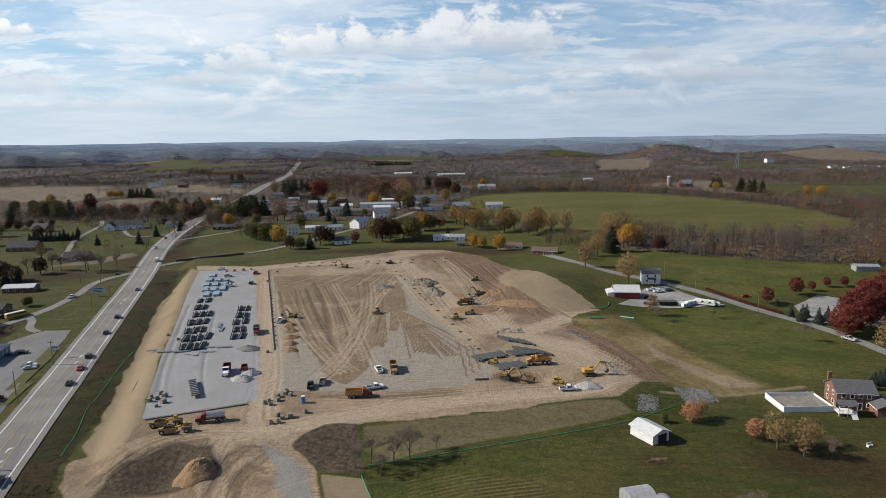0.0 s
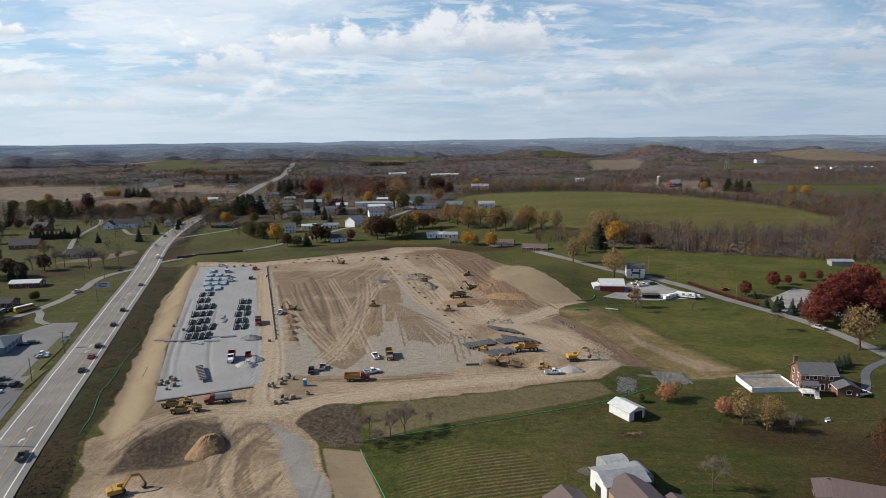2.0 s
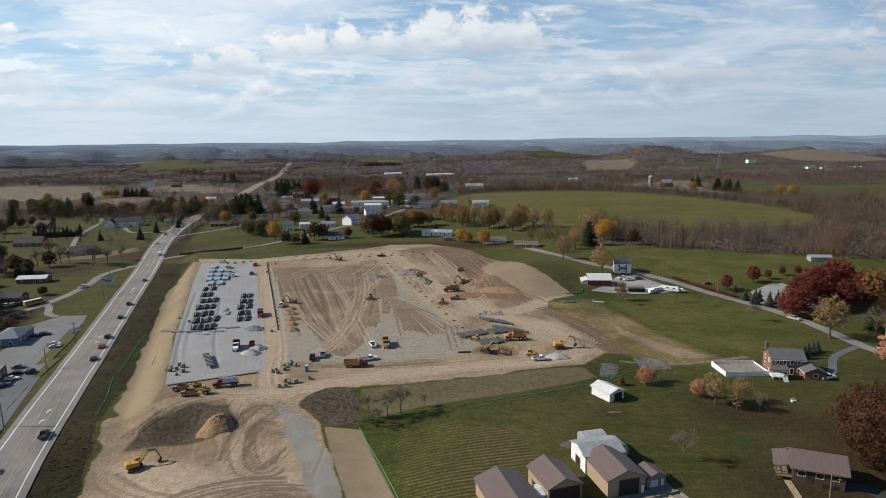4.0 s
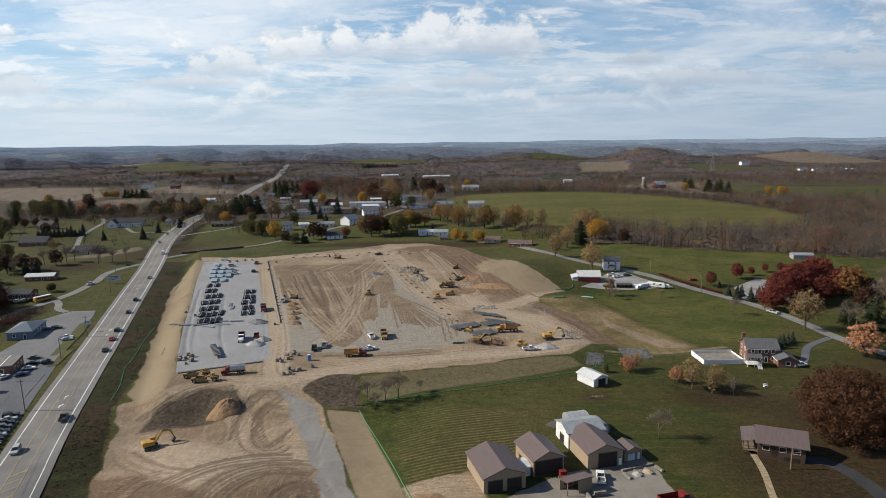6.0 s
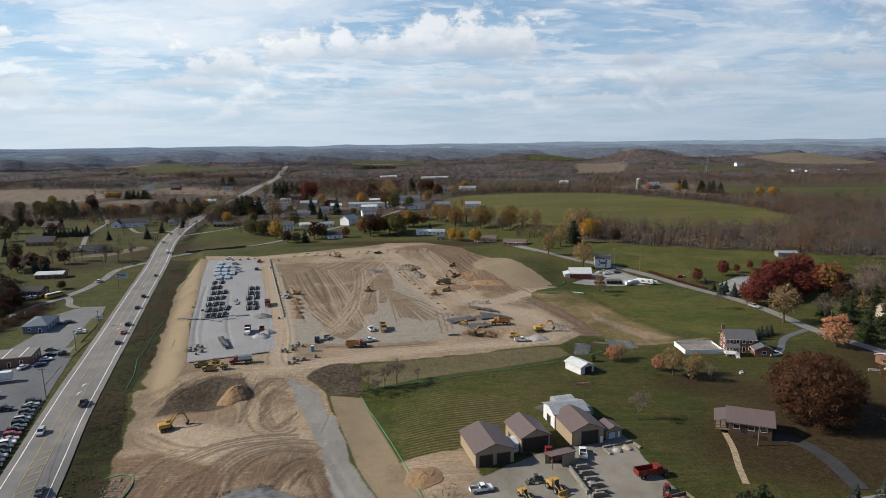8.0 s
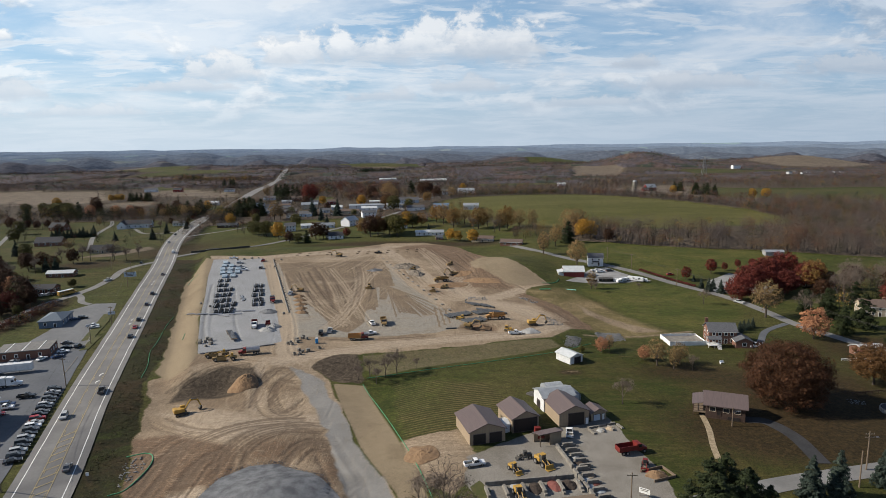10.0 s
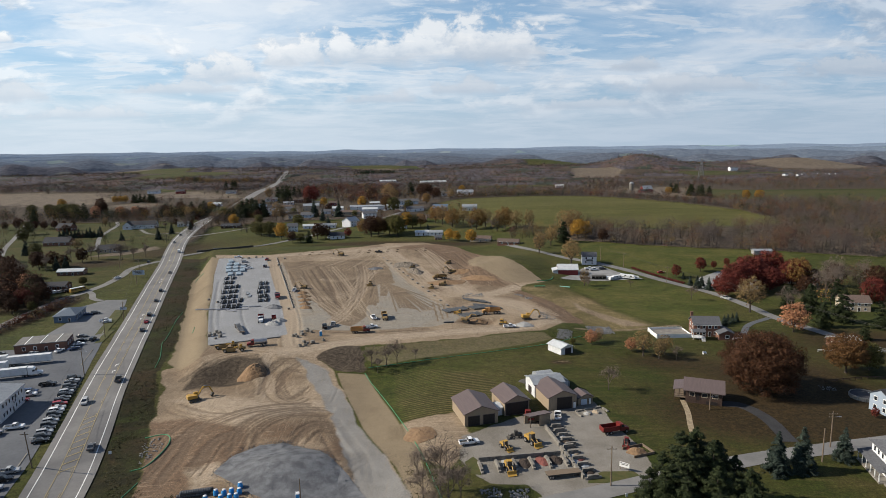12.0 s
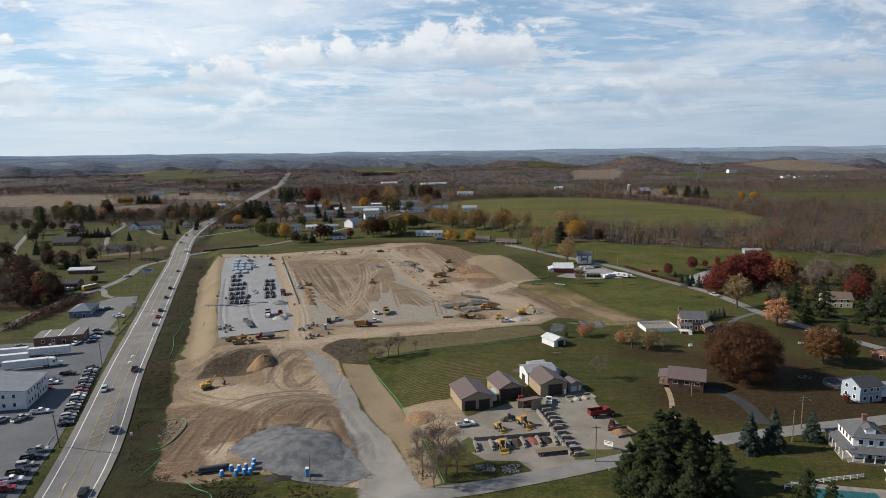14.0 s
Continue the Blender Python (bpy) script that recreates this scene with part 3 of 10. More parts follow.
straw = m.mix(m.ramp(n_patch, 0.45, 0.7, 0.0, 0.6), straw, rgb(0.140, 0.108, 0.070))
# earth, scored by machines
st_a = m.noise(m.scaled(pos, (2.6, 0.12, 1), (0, 0, 0), 0.28), 1.0, 5, 0.65, 0.4)
st_b = m.noise(m.scaled(pos, (0.14, 2.2, 1), (0, 0, 0), 0.24), 0.9, 5, 0.65, 0.6)
fine_a = m.math("ADD", m.math("MULTIPLY", n_tuft, 0.5), m.math("MULTIPLY", n_fine, 0.5))
earth = m.mix(m.ramp(n_patch, 0.36, 0.62), rgb(0.165, 0.115, 0.070), rgb(0.310, 0.236, 0.158))
earth = m.mix(m.ramp(n_big, 0.45, 0.62, 0.0, 0.4), earth, rgb(0.340, 0.262, 0.180))
earth = m.mix(m.ramp(fine_a, 0.45, 0.68, 0.0, 0.6), earth, rgb(0.120, 0.080, 0.048))
redder = m.mix(m.ramp(fine_a, 0.36, 0.64), rgb(0.066, 0.036, 0.018), rgb(0.170, 0.100, 0.054))
earth = m.mix(m.math("MULTIPLY", m.ramp(m.math("ADD", c_red, rag), 0.15, 0.65), 0.9), earth, redder)
stone = m.mix(m.ramp(n_fine, 0.25, 0.75), rgb(0.220, 0.206, 0.176), rgb(0.290, 0.272, 0.236))
stone = m.mix(m.ramp(n_patch, 0.45, 0.65, 0.0, 0.5), stone, rgb(0.250, 0.205, 0.150))
earth = m.mix(m.math("MULTIPLY", edge(b_grey), 0.9), earth, stone)
lift = m.mix(m.ramp(n_patch, 0.35, 0.65), rgb(0.136, 0.092, 0.054), rgb(0.196, 0.140, 0.086))
lift = m.mix(m.ramp(st_a, 0.45, 0.65, 0.0, 0.5), lift, rgb(0.105, 0.070, 0.040))
earth = m.mix(m.math("MULTIPLY", m.ramp(m.math("ADD", b_strip, m.math("MULTIPLY", rag, 0.25)), 0.3, 0.65), 0.95), earth, lift)
earth = m.mix(m.math("MULTIPLY", m.ramp(m.math("ADD", b_pale, rag), 0.25, 0.9), 0.75), earth, m.mix(m.ramp(fine_a, 0.38, 0.62), rgb(0.265, 0.205, 0.146), rgb(0.420, 0.345, 0.258)))
way = m.ramp(m.noise(pos, 0.028, 3, 0.5, 0.8), 0.44, 0.56)
score = m.math("ADD", m.math("MULTIPLY", st_a, way), m.math("MULTIPLY", st_b, m.math("SUBTRACT", 1.0, way)))
earth = m.mix(m.ramp(score, 0.52, 0.64, 0.0, 0.55), earth, m.mix(n_fine, rgb(0.088, 0.058, 0.034), rgb(0.150, 0.104, 0.064)))
earth = m.mix(m.ramp(score, 0.46, 0.36, 0.0, 0.40), earth, rgb(0.370, 0.292, 0.206))
earth = m.mix(m.math("MULTIPLY", m.ramp(m.math("ADD", b_track, m.math("MULTIPLY", rag, 0.5)), 0.2, 0.8), 0.60), earth, m.mix(m.ramp(n_tuft, 0.4, 0.6), rgb(0.440, 0.355, 0.262), rgb(0.290, 0.222, 0.150)))
earth = m.mix(m.math("MULTIPLY", m.ramp(m.math("ADD", d_rut, m.math("MULTIPLY", rag, 0.8)), 0.2, 0.85), 0.74), earth, m.mix(n_fine, rgb(0.070, 0.045, 0.028), rgb(0.145, 0.098, 0.060)))
straw = m.mix(m.math("MULTIPLY", m.ramp(m.math("ADD", d_rut, rag), 0.3, 0.9), 0.4), straw, rgb(0.130, 0.094, 0.052))
earth = m.mix(0.12, earth, rgb(0.200, 0.192, 0.184))
ground = m.mix(edge(a_dirt), ground, earth)
ground = m.mix(m.math("MULTIPLY", m.ramp(m.math("ADD", a_straw, rag), 0.25, 0.75), m.ramp(a_straw, 0.0, 0.9)), ground, straw)
ground = m.mix(m.ramp(m.math("ADD", a_dark, rag), 0.3, 0.7), ground, m.mix(m.ramp(n_fine, 0.3, 0.7), rgb(0.038, 0.030, 0.023), rgb(0.100, 0.078, 0.056)))
pack = m.mix(m.ramp(n_mid, 0.3, 0.7), rgb(0.175, 0.168, 0.158), rgb(0.235, 0.228, 0.216))
pack = m.mix(m.ramp(st_a, 0.5, 0.7, 0.0, 0.4), pack, rgb(0.270, 0.225, 0.172))
ground = m.mix(m.ramp(m.math("ADD", e_haul, m.math("MULTIPLY", rag, 0.6)), 0.35, 0.75), ground, pack)
chip = m.mix(m.ramp(n_tiny, 0.3, 0.7), rgb(0.228, 0.234, 0.246), rgb(0.312, 0.320, 0.332))
chip = m.mix(m.ramp(n_mid, 0.35, 0.7, 0.0, 0.5), chip, rgb(0.205, 0.208, 0.210))
chip = m.mix(m.ramp(st_a, 0.50, 0.70, 0.0, 0.55), chip, rgb(0.180, 0.178, 0.174))
chip = m.mix(m.math("MULTIPLY", m.ramp(m.math("ADD", d_rut, rag), 0.3, 0.9), 0.5), chip, rgb(0.170, 0.168, 0.164))
ground = m.mix(m.ramp(m.math("ADD", a_gravel, m.math("MULTIPLY", rag, 0.4)), 0.4, 0.6), ground, chip)
ground = m.mix(m.ramp(m.math("ADD", d_yard, m.math("MULTIPLY", rag, 0.5)), 0.4, 0.6), ground, m.mix(m.ramp(n_mid, 0.3, 0.7), rgb(0.165, 0.150, 0.128), rgb(0.245, 0.228, 0.202)))
calm = m.math("MULTIPLY", m.math("MAXIMUM", m.math("MAXIMUM", m.math("MAXIMUM", a_gravel, e_haul), a_straw), m.math("MAXIMUM", d_yard, m.math("MULTIPLY", a_dirt, 0.6))), 0.85)
rough_ = m.math("SUBTRACT", 1.0, calm)
grit = m.mix(m.ramp(n_tiny, 0.25, 0.75), rgb(0.60, 0.60, 0.60), rgb(1.20, 1.20, 1.20))
ground = m.mix(1.0, ground, grit, "MULTIPLY")
for scale_, low_, high_ in ((1.5, 0.66, 1.28), (0.45, 0.80, 1.16)):
    tone_ = m.mix(m.ramp(m.noise(pos, scale_, 4, 0.72), 0.32, 0.68), rgb(low_, low_, low_), rgb(high_, high_, high_))
    ground = m.mix(1.0, ground, m.mix(rough_, rgb(1, 1, 1), tone_), "MULTIPLY")
hgt = m.math("ADD", m.math("MULTIPLY", m.math("MULTIPLY", n_fine, rough_), m.math("MULTIPLY_ADD", a_dirt, -0.14, 0.22)), m.math("MULTIPLY", n_tiny, 0.05))
hgt = m.math("ADD", hgt, m.math("MULTIPLY", m.math("MULTIPLY", m.noise(pos, 0.11, 3, 0.7), c_wood), 14.0))
hgt = m.math("SUBTRACT", hgt, m.math("MULTIPLY", m.math("MAXIMUM", b_track, d_rut), 0.14))
nb = m.n("ShaderNodeBump", ins={"Strength": 0.8, "Distance": 1.0, "Height": hgt})
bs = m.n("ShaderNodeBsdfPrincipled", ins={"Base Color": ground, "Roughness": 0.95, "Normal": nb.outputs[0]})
bs.inputs["Specular IOR Level"].default_value = 0.15
m.n("ShaderNodeOutputMaterial", ins={"Surface": bs.outputs[0]})
me.materials.append(soil)
tagged(new("ground", me), "rolling ground of grass, bare earth and gravel around a building site", "ground", kind="structure")


# ---- kit: materials, mesh helpers ----
def mat(name, c1, c2=None, rough=0.8, metal=0.0, scale=1.5, bump_h=0.0, fine=12.0, spec=0.3, stretch=(1, 1, 1), local=True, vary=0.0):
    """A surface of two tones mottled at two scales, with fine relief."""
    c2 = c2 or tuple(0.72 * v for v in c1)
    s = bpy.data.materials.new(name)
    s.use_nodes = True
    k = Nodes(s.node_tree)
    p = k.n("ShaderNodeTexCoord").outputs["Object"] if local else k.n("ShaderNodeNewGeometry").outputs["Position"]
    p = k.scaled(p, stretch)
    a, b = k.noise(p, scale, 4, 0.6), k.noise(p, fine, 3, 0.7)
    col = k.mix(k.ramp(a, 0.3, 0.7), rgb(*c1), rgb(*c2))
    col = k.mix(k.ramp(b, 0.4, 0.8, 0.0, 0.35), col, rgb(*(0.6 * v for v in c1)))
    if vary:
        info = k.n("ShaderNodeObjectInfo").outputs["Random"]
        col = k.mix(1.0, col, k.mix(info, rgb(1 - vary, 1 - vary, 1 - vary), rgb(1, 1, 1)), "MULTIPLY")
    ins = {"Base Color": col, "Roughness": k.ramp(b, 0.2, 0.8, max(rough - 0.08, 0.02), min(rough + 0.08, 1)), "Metallic": metal}
    if bump_h:
        ins["Normal"] = k.n("ShaderNodeBump", ins={"Strength": 0.6, "Distance": bump_h, "Height": b}).outputs[0]
    bs = k.n("ShaderNodeBsdfPrincipled", ins=ins)
    bs.inputs["Specular IOR Level"].default_value = spec
    k.n("ShaderNodeOutputMaterial", ins={"Surface": bs.outputs[0]})
    return s


def leafy(name, dark, light, spread=0.5):
    """Foliage: each leaf or spray takes its own tone, each tree a shade of its own."""
    s = bpy.data.materials.new(name)
    s.use_nodes = True
    k = Nodes(s.node_tree)
    isle = k.n("ShaderNodeNewGeometry").outputs["Random Per Island"]
    info = k.n("ShaderNodeObjectInfo").outputs["Random"]
    col = k.mix(isle, rgb(*dark), rgb(*light))
    col = k.mix(1.0, col, k.mix(info, rgb(1 - spread * 0.5, 1 - spread * 0.5, 1 - spread * 0.5), rgb(1.1, 1.05, 1.0)), "MULTIPLY")
    bs = k.n("ShaderNodeBsdfPrincipled", ins={"Base Color": col, "Roughness": 0.75})
    bs.inputs["Specular IOR Level"].default_value = 0.15
    k.n("ShaderNodeOutputMaterial", ins={"Surface": bs.outputs[0]})
    return s


def painted(name, c, rough=0.35, spec=0.5):
    return mat(name, c, tuple(0.88 * v for v in c), rough, 0.0, 0.6, spec=spec)


ASPHALT = mat("worn_asphalt", (0.188, 0.183, 0.177), (0.132, 0.129, 0.127), 0.9, scale=0.08, fine=1.3, bump_h=0.01, local=False)
ASPHALT_DARK = mat("sealed_asphalt", (0.104, 0.111, 0.124), (0.072, 0.077, 0.088), 0.8, scale=0.05, fine=0.9, bump_h=0.01, local=False)
PARK = mat("grey_forecourt", (0.158, 0.162, 0.168), (0.118, 0.121, 0.126), 0.9, scale=0.06, fine=0.8, bump_h=0.01, local=False)
DRIVE_BLACK = mat("dark_sealed_drive", (0.038, 0.038, 0.040), (0.026, 0.026, 0.028), 0.85, scale=0.2, fine=1.5, bump_h=0.01, local=False)
LANE = mat("country_lane", (0.185, 0.182, 0.178), (0.138, 0.136, 0.133), 0.9, scale=0.12, fine=1.6, bump_h=0.01, local=False)
GRAVEL = mat("packed_limestone", (0.255, 0.257, 0.258), (0.170, 0.168, 0.164), 0.95, scale=0.16, fine=2.2, bump_h=0.05, local=False)
LINE_W = mat("white_line_paint", (0.78, 0.78, 0.76), (0.60, 0.60, 0.58), 0.7, scale=0.8, local=False)
LINE_Y = mat("yellow_line_paint", (0.38, 0.30, 0.15), (0.28, 0.235, 0.15), 0.7, scale=0.8, local=False)
CONCRETE = mat("weathered_concrete", (0.235, 0.218, 0.192), (0.145, 0.134, 0.118), 0.9, scale=0.7, bump_h=0.02)
WHITE = mat("white_siding", (0.70, 0.71, 0.73), (0.60, 0.61, 0.64), 0.6, scale=0.5, stretch=(0.3, 0.3, 6))
WHITE_SHEET = mat("white_sheet_metal", (0.62, 0.63, 0.64), (0.50, 0.51, 0.52), 0.4, scale=0.7)
CREAM = mat("tan_steel_siding", (0.30, 0.235, 0.165), (0.25, 0.195, 0.138), 0.6, scale=1.0, stretch=(5, 5, 0.2))
BRICK = mat("red_brick", (0.190, 0.098, 0.070), (0.135, 0.072, 0.054), 0.9, scale=6.0, bump_h=0.01, stretch=(1, 1, 3))
BROWN_WOOD = mat("dark_brown_boards", (0.072, 0.045, 0.034), (0.048, 0.031, 0.025), 0.8, scale=2.0, stretch=(4, 4, 0.5))
RED_WALL = mat("barn_red_boards", (0.215, 0.038, 0.036), (0.150, 0.028, 0.028), 0.75, scale=2.0, stretch=(5, 5, 0.3))
BLUE_WALL = mat("slate_blue_siding", (0.115, 0.165, 0.235), (0.095, 0.135, 0.195), 0.6, scale=1.0, stretch=(0.3, 0.3, 6))
PALE_BLUE = mat("pale_blue_siding", (0.50, 0.56, 0.64), (0.42, 0.48, 0.56), 0.6, scale=1.0, stretch=(0.3, 0.3, 6))
DUSTY_BLUE = mat("dusty_blue_siding", (0.29, 0.345, 0.42), (0.24, 0.29, 0.36), 0.6, scale=1.0, stretch=(0.3, 0.3, 6))
STONE_TAN = mat("tan_siding", (0.44, 0.37, 0.28), (0.36, 0.30, 0.23), 0.7, scale=1.0, stretch=(0.3, 0.3, 6))
SHINGLE = mat("grey_asphalt_shingles", (0.105, 0.108, 0.118), (0.070, 0.072, 0.080), 0.9, scale=1.8, bump_h=0.02, fine=6)
SHINGLE_BR = mat("brown_asphalt_shingles", (0.135, 0.098, 0.080), (0.095, 0.070, 0.060), 0.9, scale=1.8, bump_h=0.02, fine=6)
SHINGLE_DK = mat("charcoal_shingles", (0.052, 0.053, 0.060), (0.036, 0.037, 0.043), 0.9, scale=1.8, bump_h=0.02, fine=6)
MAROON_METAL = mat("maroon_ribbed_roof", (0.122, 0.092, 0.088), (0.096, 0.074, 0.072), 0.5, scale=0.8, stretch=(6, 0.3, 1))
GREY_METAL = mat("galvanised_roof", (0.34, 0.36, 0.38), (0.26, 0.275, 0.29), 0.45, 0.3, scale=0.8)
WHITE_ROOF = mat("white_metal_roof", (0.52, 0.54, 0.55), (0.42, 0.44, 0.45), 0.4, scale=0.7)
GLASS = mat("dark_window_glass", (0.020, 0.024, 0.030), (0.028, 0.033, 0.040), 0.08, scale=0.4, spec=0.8)
TRIM = painted("white_trim", (0.78, 0.78, 0.77), 0.5)
DARK_DOOR = mat("dark_door", (0.030, 0.024, 0.022), (0.020, 0.017, 0.016), 0.6)
RUBBER = mat("tyre_rubber", (0.018, 0.018, 0.019), (0.028, 0.027, 0.026), 0.9)
RIM = mat("alloy_rim", (0.42, 0.42, 0.43), (0.30, 0.30, 0.31), 0.35, 0.7)
CHASSIS = mat("dusty_black_steel", (0.045, 0.043, 0.040), (0.075, 0.068, 0.058), 0.7)
YELLOW = mat("machine_yellow", (0.44, 0.255, 0.040), (0.32, 0.20, 0.06), 0.55, scale=2.0)
DUST_YELLOW = mat("dusty_machine_yellow", (0.27, 0.175, 0.065), (0.20, 0.14, 0.07), 0.7, scale=2.0)
ORANGE = mat("weathered_orange", (0.42, 0.21, 0.06), (0.30, 0.165, 0.065), 0.7, scale=2.0)
STEEL = mat("bare_steel", (0.30, 0.305, 0.31), (0.20, 0.205, 0.21), 0.5, 0.5)
TIMBER = mat("weathered_timber", (0.185, 0.140, 0.100), (0.120, 0.092, 0.068), 0.9, scale=3.0, stretch=(8, 8, 0.6))
BLACK_STEEL = mat("primed_black_joists", (0.014, 0.016, 0.019), (0.026, 0.029, 0.033), 0.8, scale=3.0, spec=0.15)
DECKING = mat("blue_grey_decking", (0.235, 0.300, 0.355), (0.330, 0.395, 0.440), 0.45, 0.3, scale=1.5, stretch=(4, 0.3, 1))
BLACK_PIPE = mat("black_corrugated_plastic", (0.028, 0.032, 0.038), (0.048, 0.054, 0.062), 0.45, scale=2.0, spec=0.5)
BARK = mat("grey_brown_bark", (0.085, 0.068, 0.054), (0.050, 0.040, 0.033), 0.95, scale=3.0, stretch=(4, 4, 0.6))
GREEN_SOCK = mat("green_filter_sock", (0.045, 0.190, 0.095), (0.065, 0.240, 0.125), 0.8, scale=4.0)
BLUE_PLASTIC = mat("bright_blue_plastic", (0.030, 0.225, 0.52), (0.045, 0.285, 0.60), 0.4, scale=3.0)
RIPRAP = mat("grey_broken_stone", (0.235, 0.236, 0.240), (0.150, 0.151, 0.154), 0.95, scale=1.2, bump_h=0.05, vary=0.45)
SOIL_LUMP = mat("loose_brown_soil", (0.235, 0.150, 0.085), (0.160, 0.102, 0.060), 1.0, scale=0.8, bump_h=0.1)
GREY_PILE = mat("dark_crushed_stone", (0.165, 0.170, 0.180), (0.080, 0.083, 0.091), 0.95, scale=0.32, bump_h=0.25, fine=2.2, local=False)
SPOIL = mat("grey_brown_spoil", (0.200, 0.172, 0.140), (0.118, 0.098, 0.078), 1.0, scale=0.5, bump_h=0.3, fine=1.6, local=False)
CHIP_PILE = mat("pale_stone_chippings", (0.330, 0.330, 0.325), (0.240, 0.240, 0.236), 0.95, scale=1.0, bump_h=0.08, fine=5)
POOL_WATER = mat("teal_pool_cover", (0.010, 0.075, 0.078), (0.014, 0.095, 0.095), 0.25, scale=0.3, spec=0.6)


def ground_z(x, y):
    """Height of the ground sheet itself."""
    i, j = int(np.clip(np.searchsorted(gx, x) - 1, 0, nx - 2)), int(np.clip(np.searchsorted(gy, y) - 1, 0, ny - 2))
    u, v = (x - gx[i]) / (gx[i + 1] - gx[i]), (y - gy[j]) / (gy[j + 1] - gy[j])
    return float((Z[j, i] * (1 - u) + Z[j, i + 1] * u) * (1 - v) + (Z[j + 1, i] * (1 - u) + Z[j + 1, i + 1] * u) * v)


def on(x, y, rz=0.0, up=0.0, s=1.0):
    """A pose on the ground."""
    return pose(x, y, ground_z(x, y) + up, 0, 0, rz) @ Matrix.Scale(s, 4)


def part(name, bm, material, parent=None, label="", m=None, smooth=False):
    mesh = bpy.data.meshes.new(name)
    bmesh.ops.recalc_face_normals(bm, faces=bm.faces)
    if smooth:
        for f in bm.faces:
            f.smooth = True
    bm.to_mesh(mesh)
    bm.free()
    mesh.materials.append(material)
    ob = new(name, mesh)
    ob.parent = parent
    if m is not None:
        ob.matrix_local = m
    return tagged(ob, label)


def thing(name, m, label, category, group="", kind=""):
    ob = new(name)
    ob.empty_display_size = 0.5
    ob.matrix_basis = m
    return tagged(ob, label, category, group, kind)


def box(bm, x, y, z, sx, sy, sz, rz=0.0, bevel=0.0, taper=1.0, tapery=None):
    """A box on its base centre; taper narrows the top."""
    ty = taper if tapery is None else tapery
    c, s = math.cos(radians(rz)), math.sin(radians(rz))
    vs = []
    for k, (tx, tz_) in enumerate(((1, 1), (taper, ty))):
        for dx, dy in ((-1, -1), (1, -1), (1, 1), (-1, 1)):
            lx, ly = dx * sx / 2 * tx, dy * sy / 2 * tz_
            vs.append(bm.verts.new((x + lx * c - ly * s, y + lx * s + ly * c, z + k * sz)))
    fs = [bm.faces.new([vs[i] for i in q]) for q in ((3, 2, 1, 0), (4, 5, 6, 7), (0, 1, 5, 4), (1, 2, 6, 5), (2, 3, 7, 6), (3, 0, 4, 7))]
    if bevel:
        bmesh.ops.bevel(bm, geom=list({e for f in fs for e in f.edges}), offset=bevel, segments=1, affect="EDGES")
    return bm


def prism(bm, profile, lo, hi, axis="y"):
    """A side outline drawn out along an axis. For axis y the outline is (x, z); for axis x it is (y, z)."""
    def at(p, d):
        return (p[0], d, p[1]) if axis == "y" else (d, p[0], p[1])
    a, b = [bm.verts.new(at(p, lo)) for p in profile], [bm.verts.new(at(p, hi)) for p in profile]
    n = len(profile)
    bm.faces.new(a)
    bm.faces.new(b[::-1])
    for k in range(n):
        bm.faces.new((a[k], b[k], b[(k + 1) % n], a[(k + 1) % n]))
    return bm


def rod(bm, p, q, r1, r2=None, seg=8):
    """A tapered round bar from p to q."""
    p, q = Vector(p), Vector(q)
    r2 = r1 if r2 is None else r2
    turn = (q - p).to_track_quat("Z", "Y").to_matrix()
    rings = []
    for c, rad in ((p, r1), (q, r2)):
        rings.append([bm.verts.new(c + turn @ Vector((rad * math.cos(6.28319 * k / seg), rad * math.sin(6.28319 * k / seg), 0))) for k in range(seg)])
    for k in range(seg):
        bm.faces.new((rings[0][k], rings[0][(k + 1) % seg], rings[1][(k + 1) % seg], rings[1][k]))
    bm.faces.new(rings[0][::-1])
    bm.faces.new(rings[1])
    return bm


def B(*args, **kw):
    return box(bmesh.new(), *args, **kw)


def ribbon(name, line, width, material, up=0.12, label="", category="", lanes=4, n=8, ends=None, shift=0.0):
    """A strip laid on the ground along a line, sampled every few metres."""
    pts = smooth_line(line, n)
    ver, fac = [], []
    for k, p in enumerate(pts):
        d = pts[min(k + 1, len(pts) - 1)] - pts[max(k - 1, 0)]
        d = d / (np.hypot(*d) + 1e-9)
        nrm = np.array([d[1], -d[0]])
        for j in range(lanes + 1):
            q = p + nrm * (shift + width * (j / lanes - 0.5))
            ver.append((q[0], q[1], ground_z(*q) + up))
    for k in range(len(pts) - 1):
        for j in range(lanes):
            a = k * (lanes + 1) + j
            fac.append((a, a + 1, a + lanes + 2, a + lanes + 1))
    mesh = bpy.data.meshes.new(name)
    mesh.from_pydata(ver, [], fac)
    mesh.materials.append(material)
    return tagged(new(name, mesh), label, category, kind="structure")


def tube(bm, pts, rad, seg=6):
    """One round tube swept along points."""
    rings = []
    for k, p in enumerate(pts):
        d = Vector(pts[min(k + 1, len(pts) - 1)]) - Vector(pts[max(k - 1, 0)])
        turn = d.to_track_quat("Z", "Y").to_matrix()
        rings.append([bm.verts.new(Vector(p) + turn @ Vector((rad * math.cos(6.28319 * j / seg), rad * math.sin(6.28319 * j / seg), 0))) for j in range(seg)])
    for a, b in zip(rings, rings[1:]):
        for j in range(seg):
            bm.faces.new((a[j], a[(j + 1) % seg], b[(j + 1) % seg], b[j]))
    bm.faces.new(rings[0][::-1])
    bm.faces.new(rings[-1])
    return bm


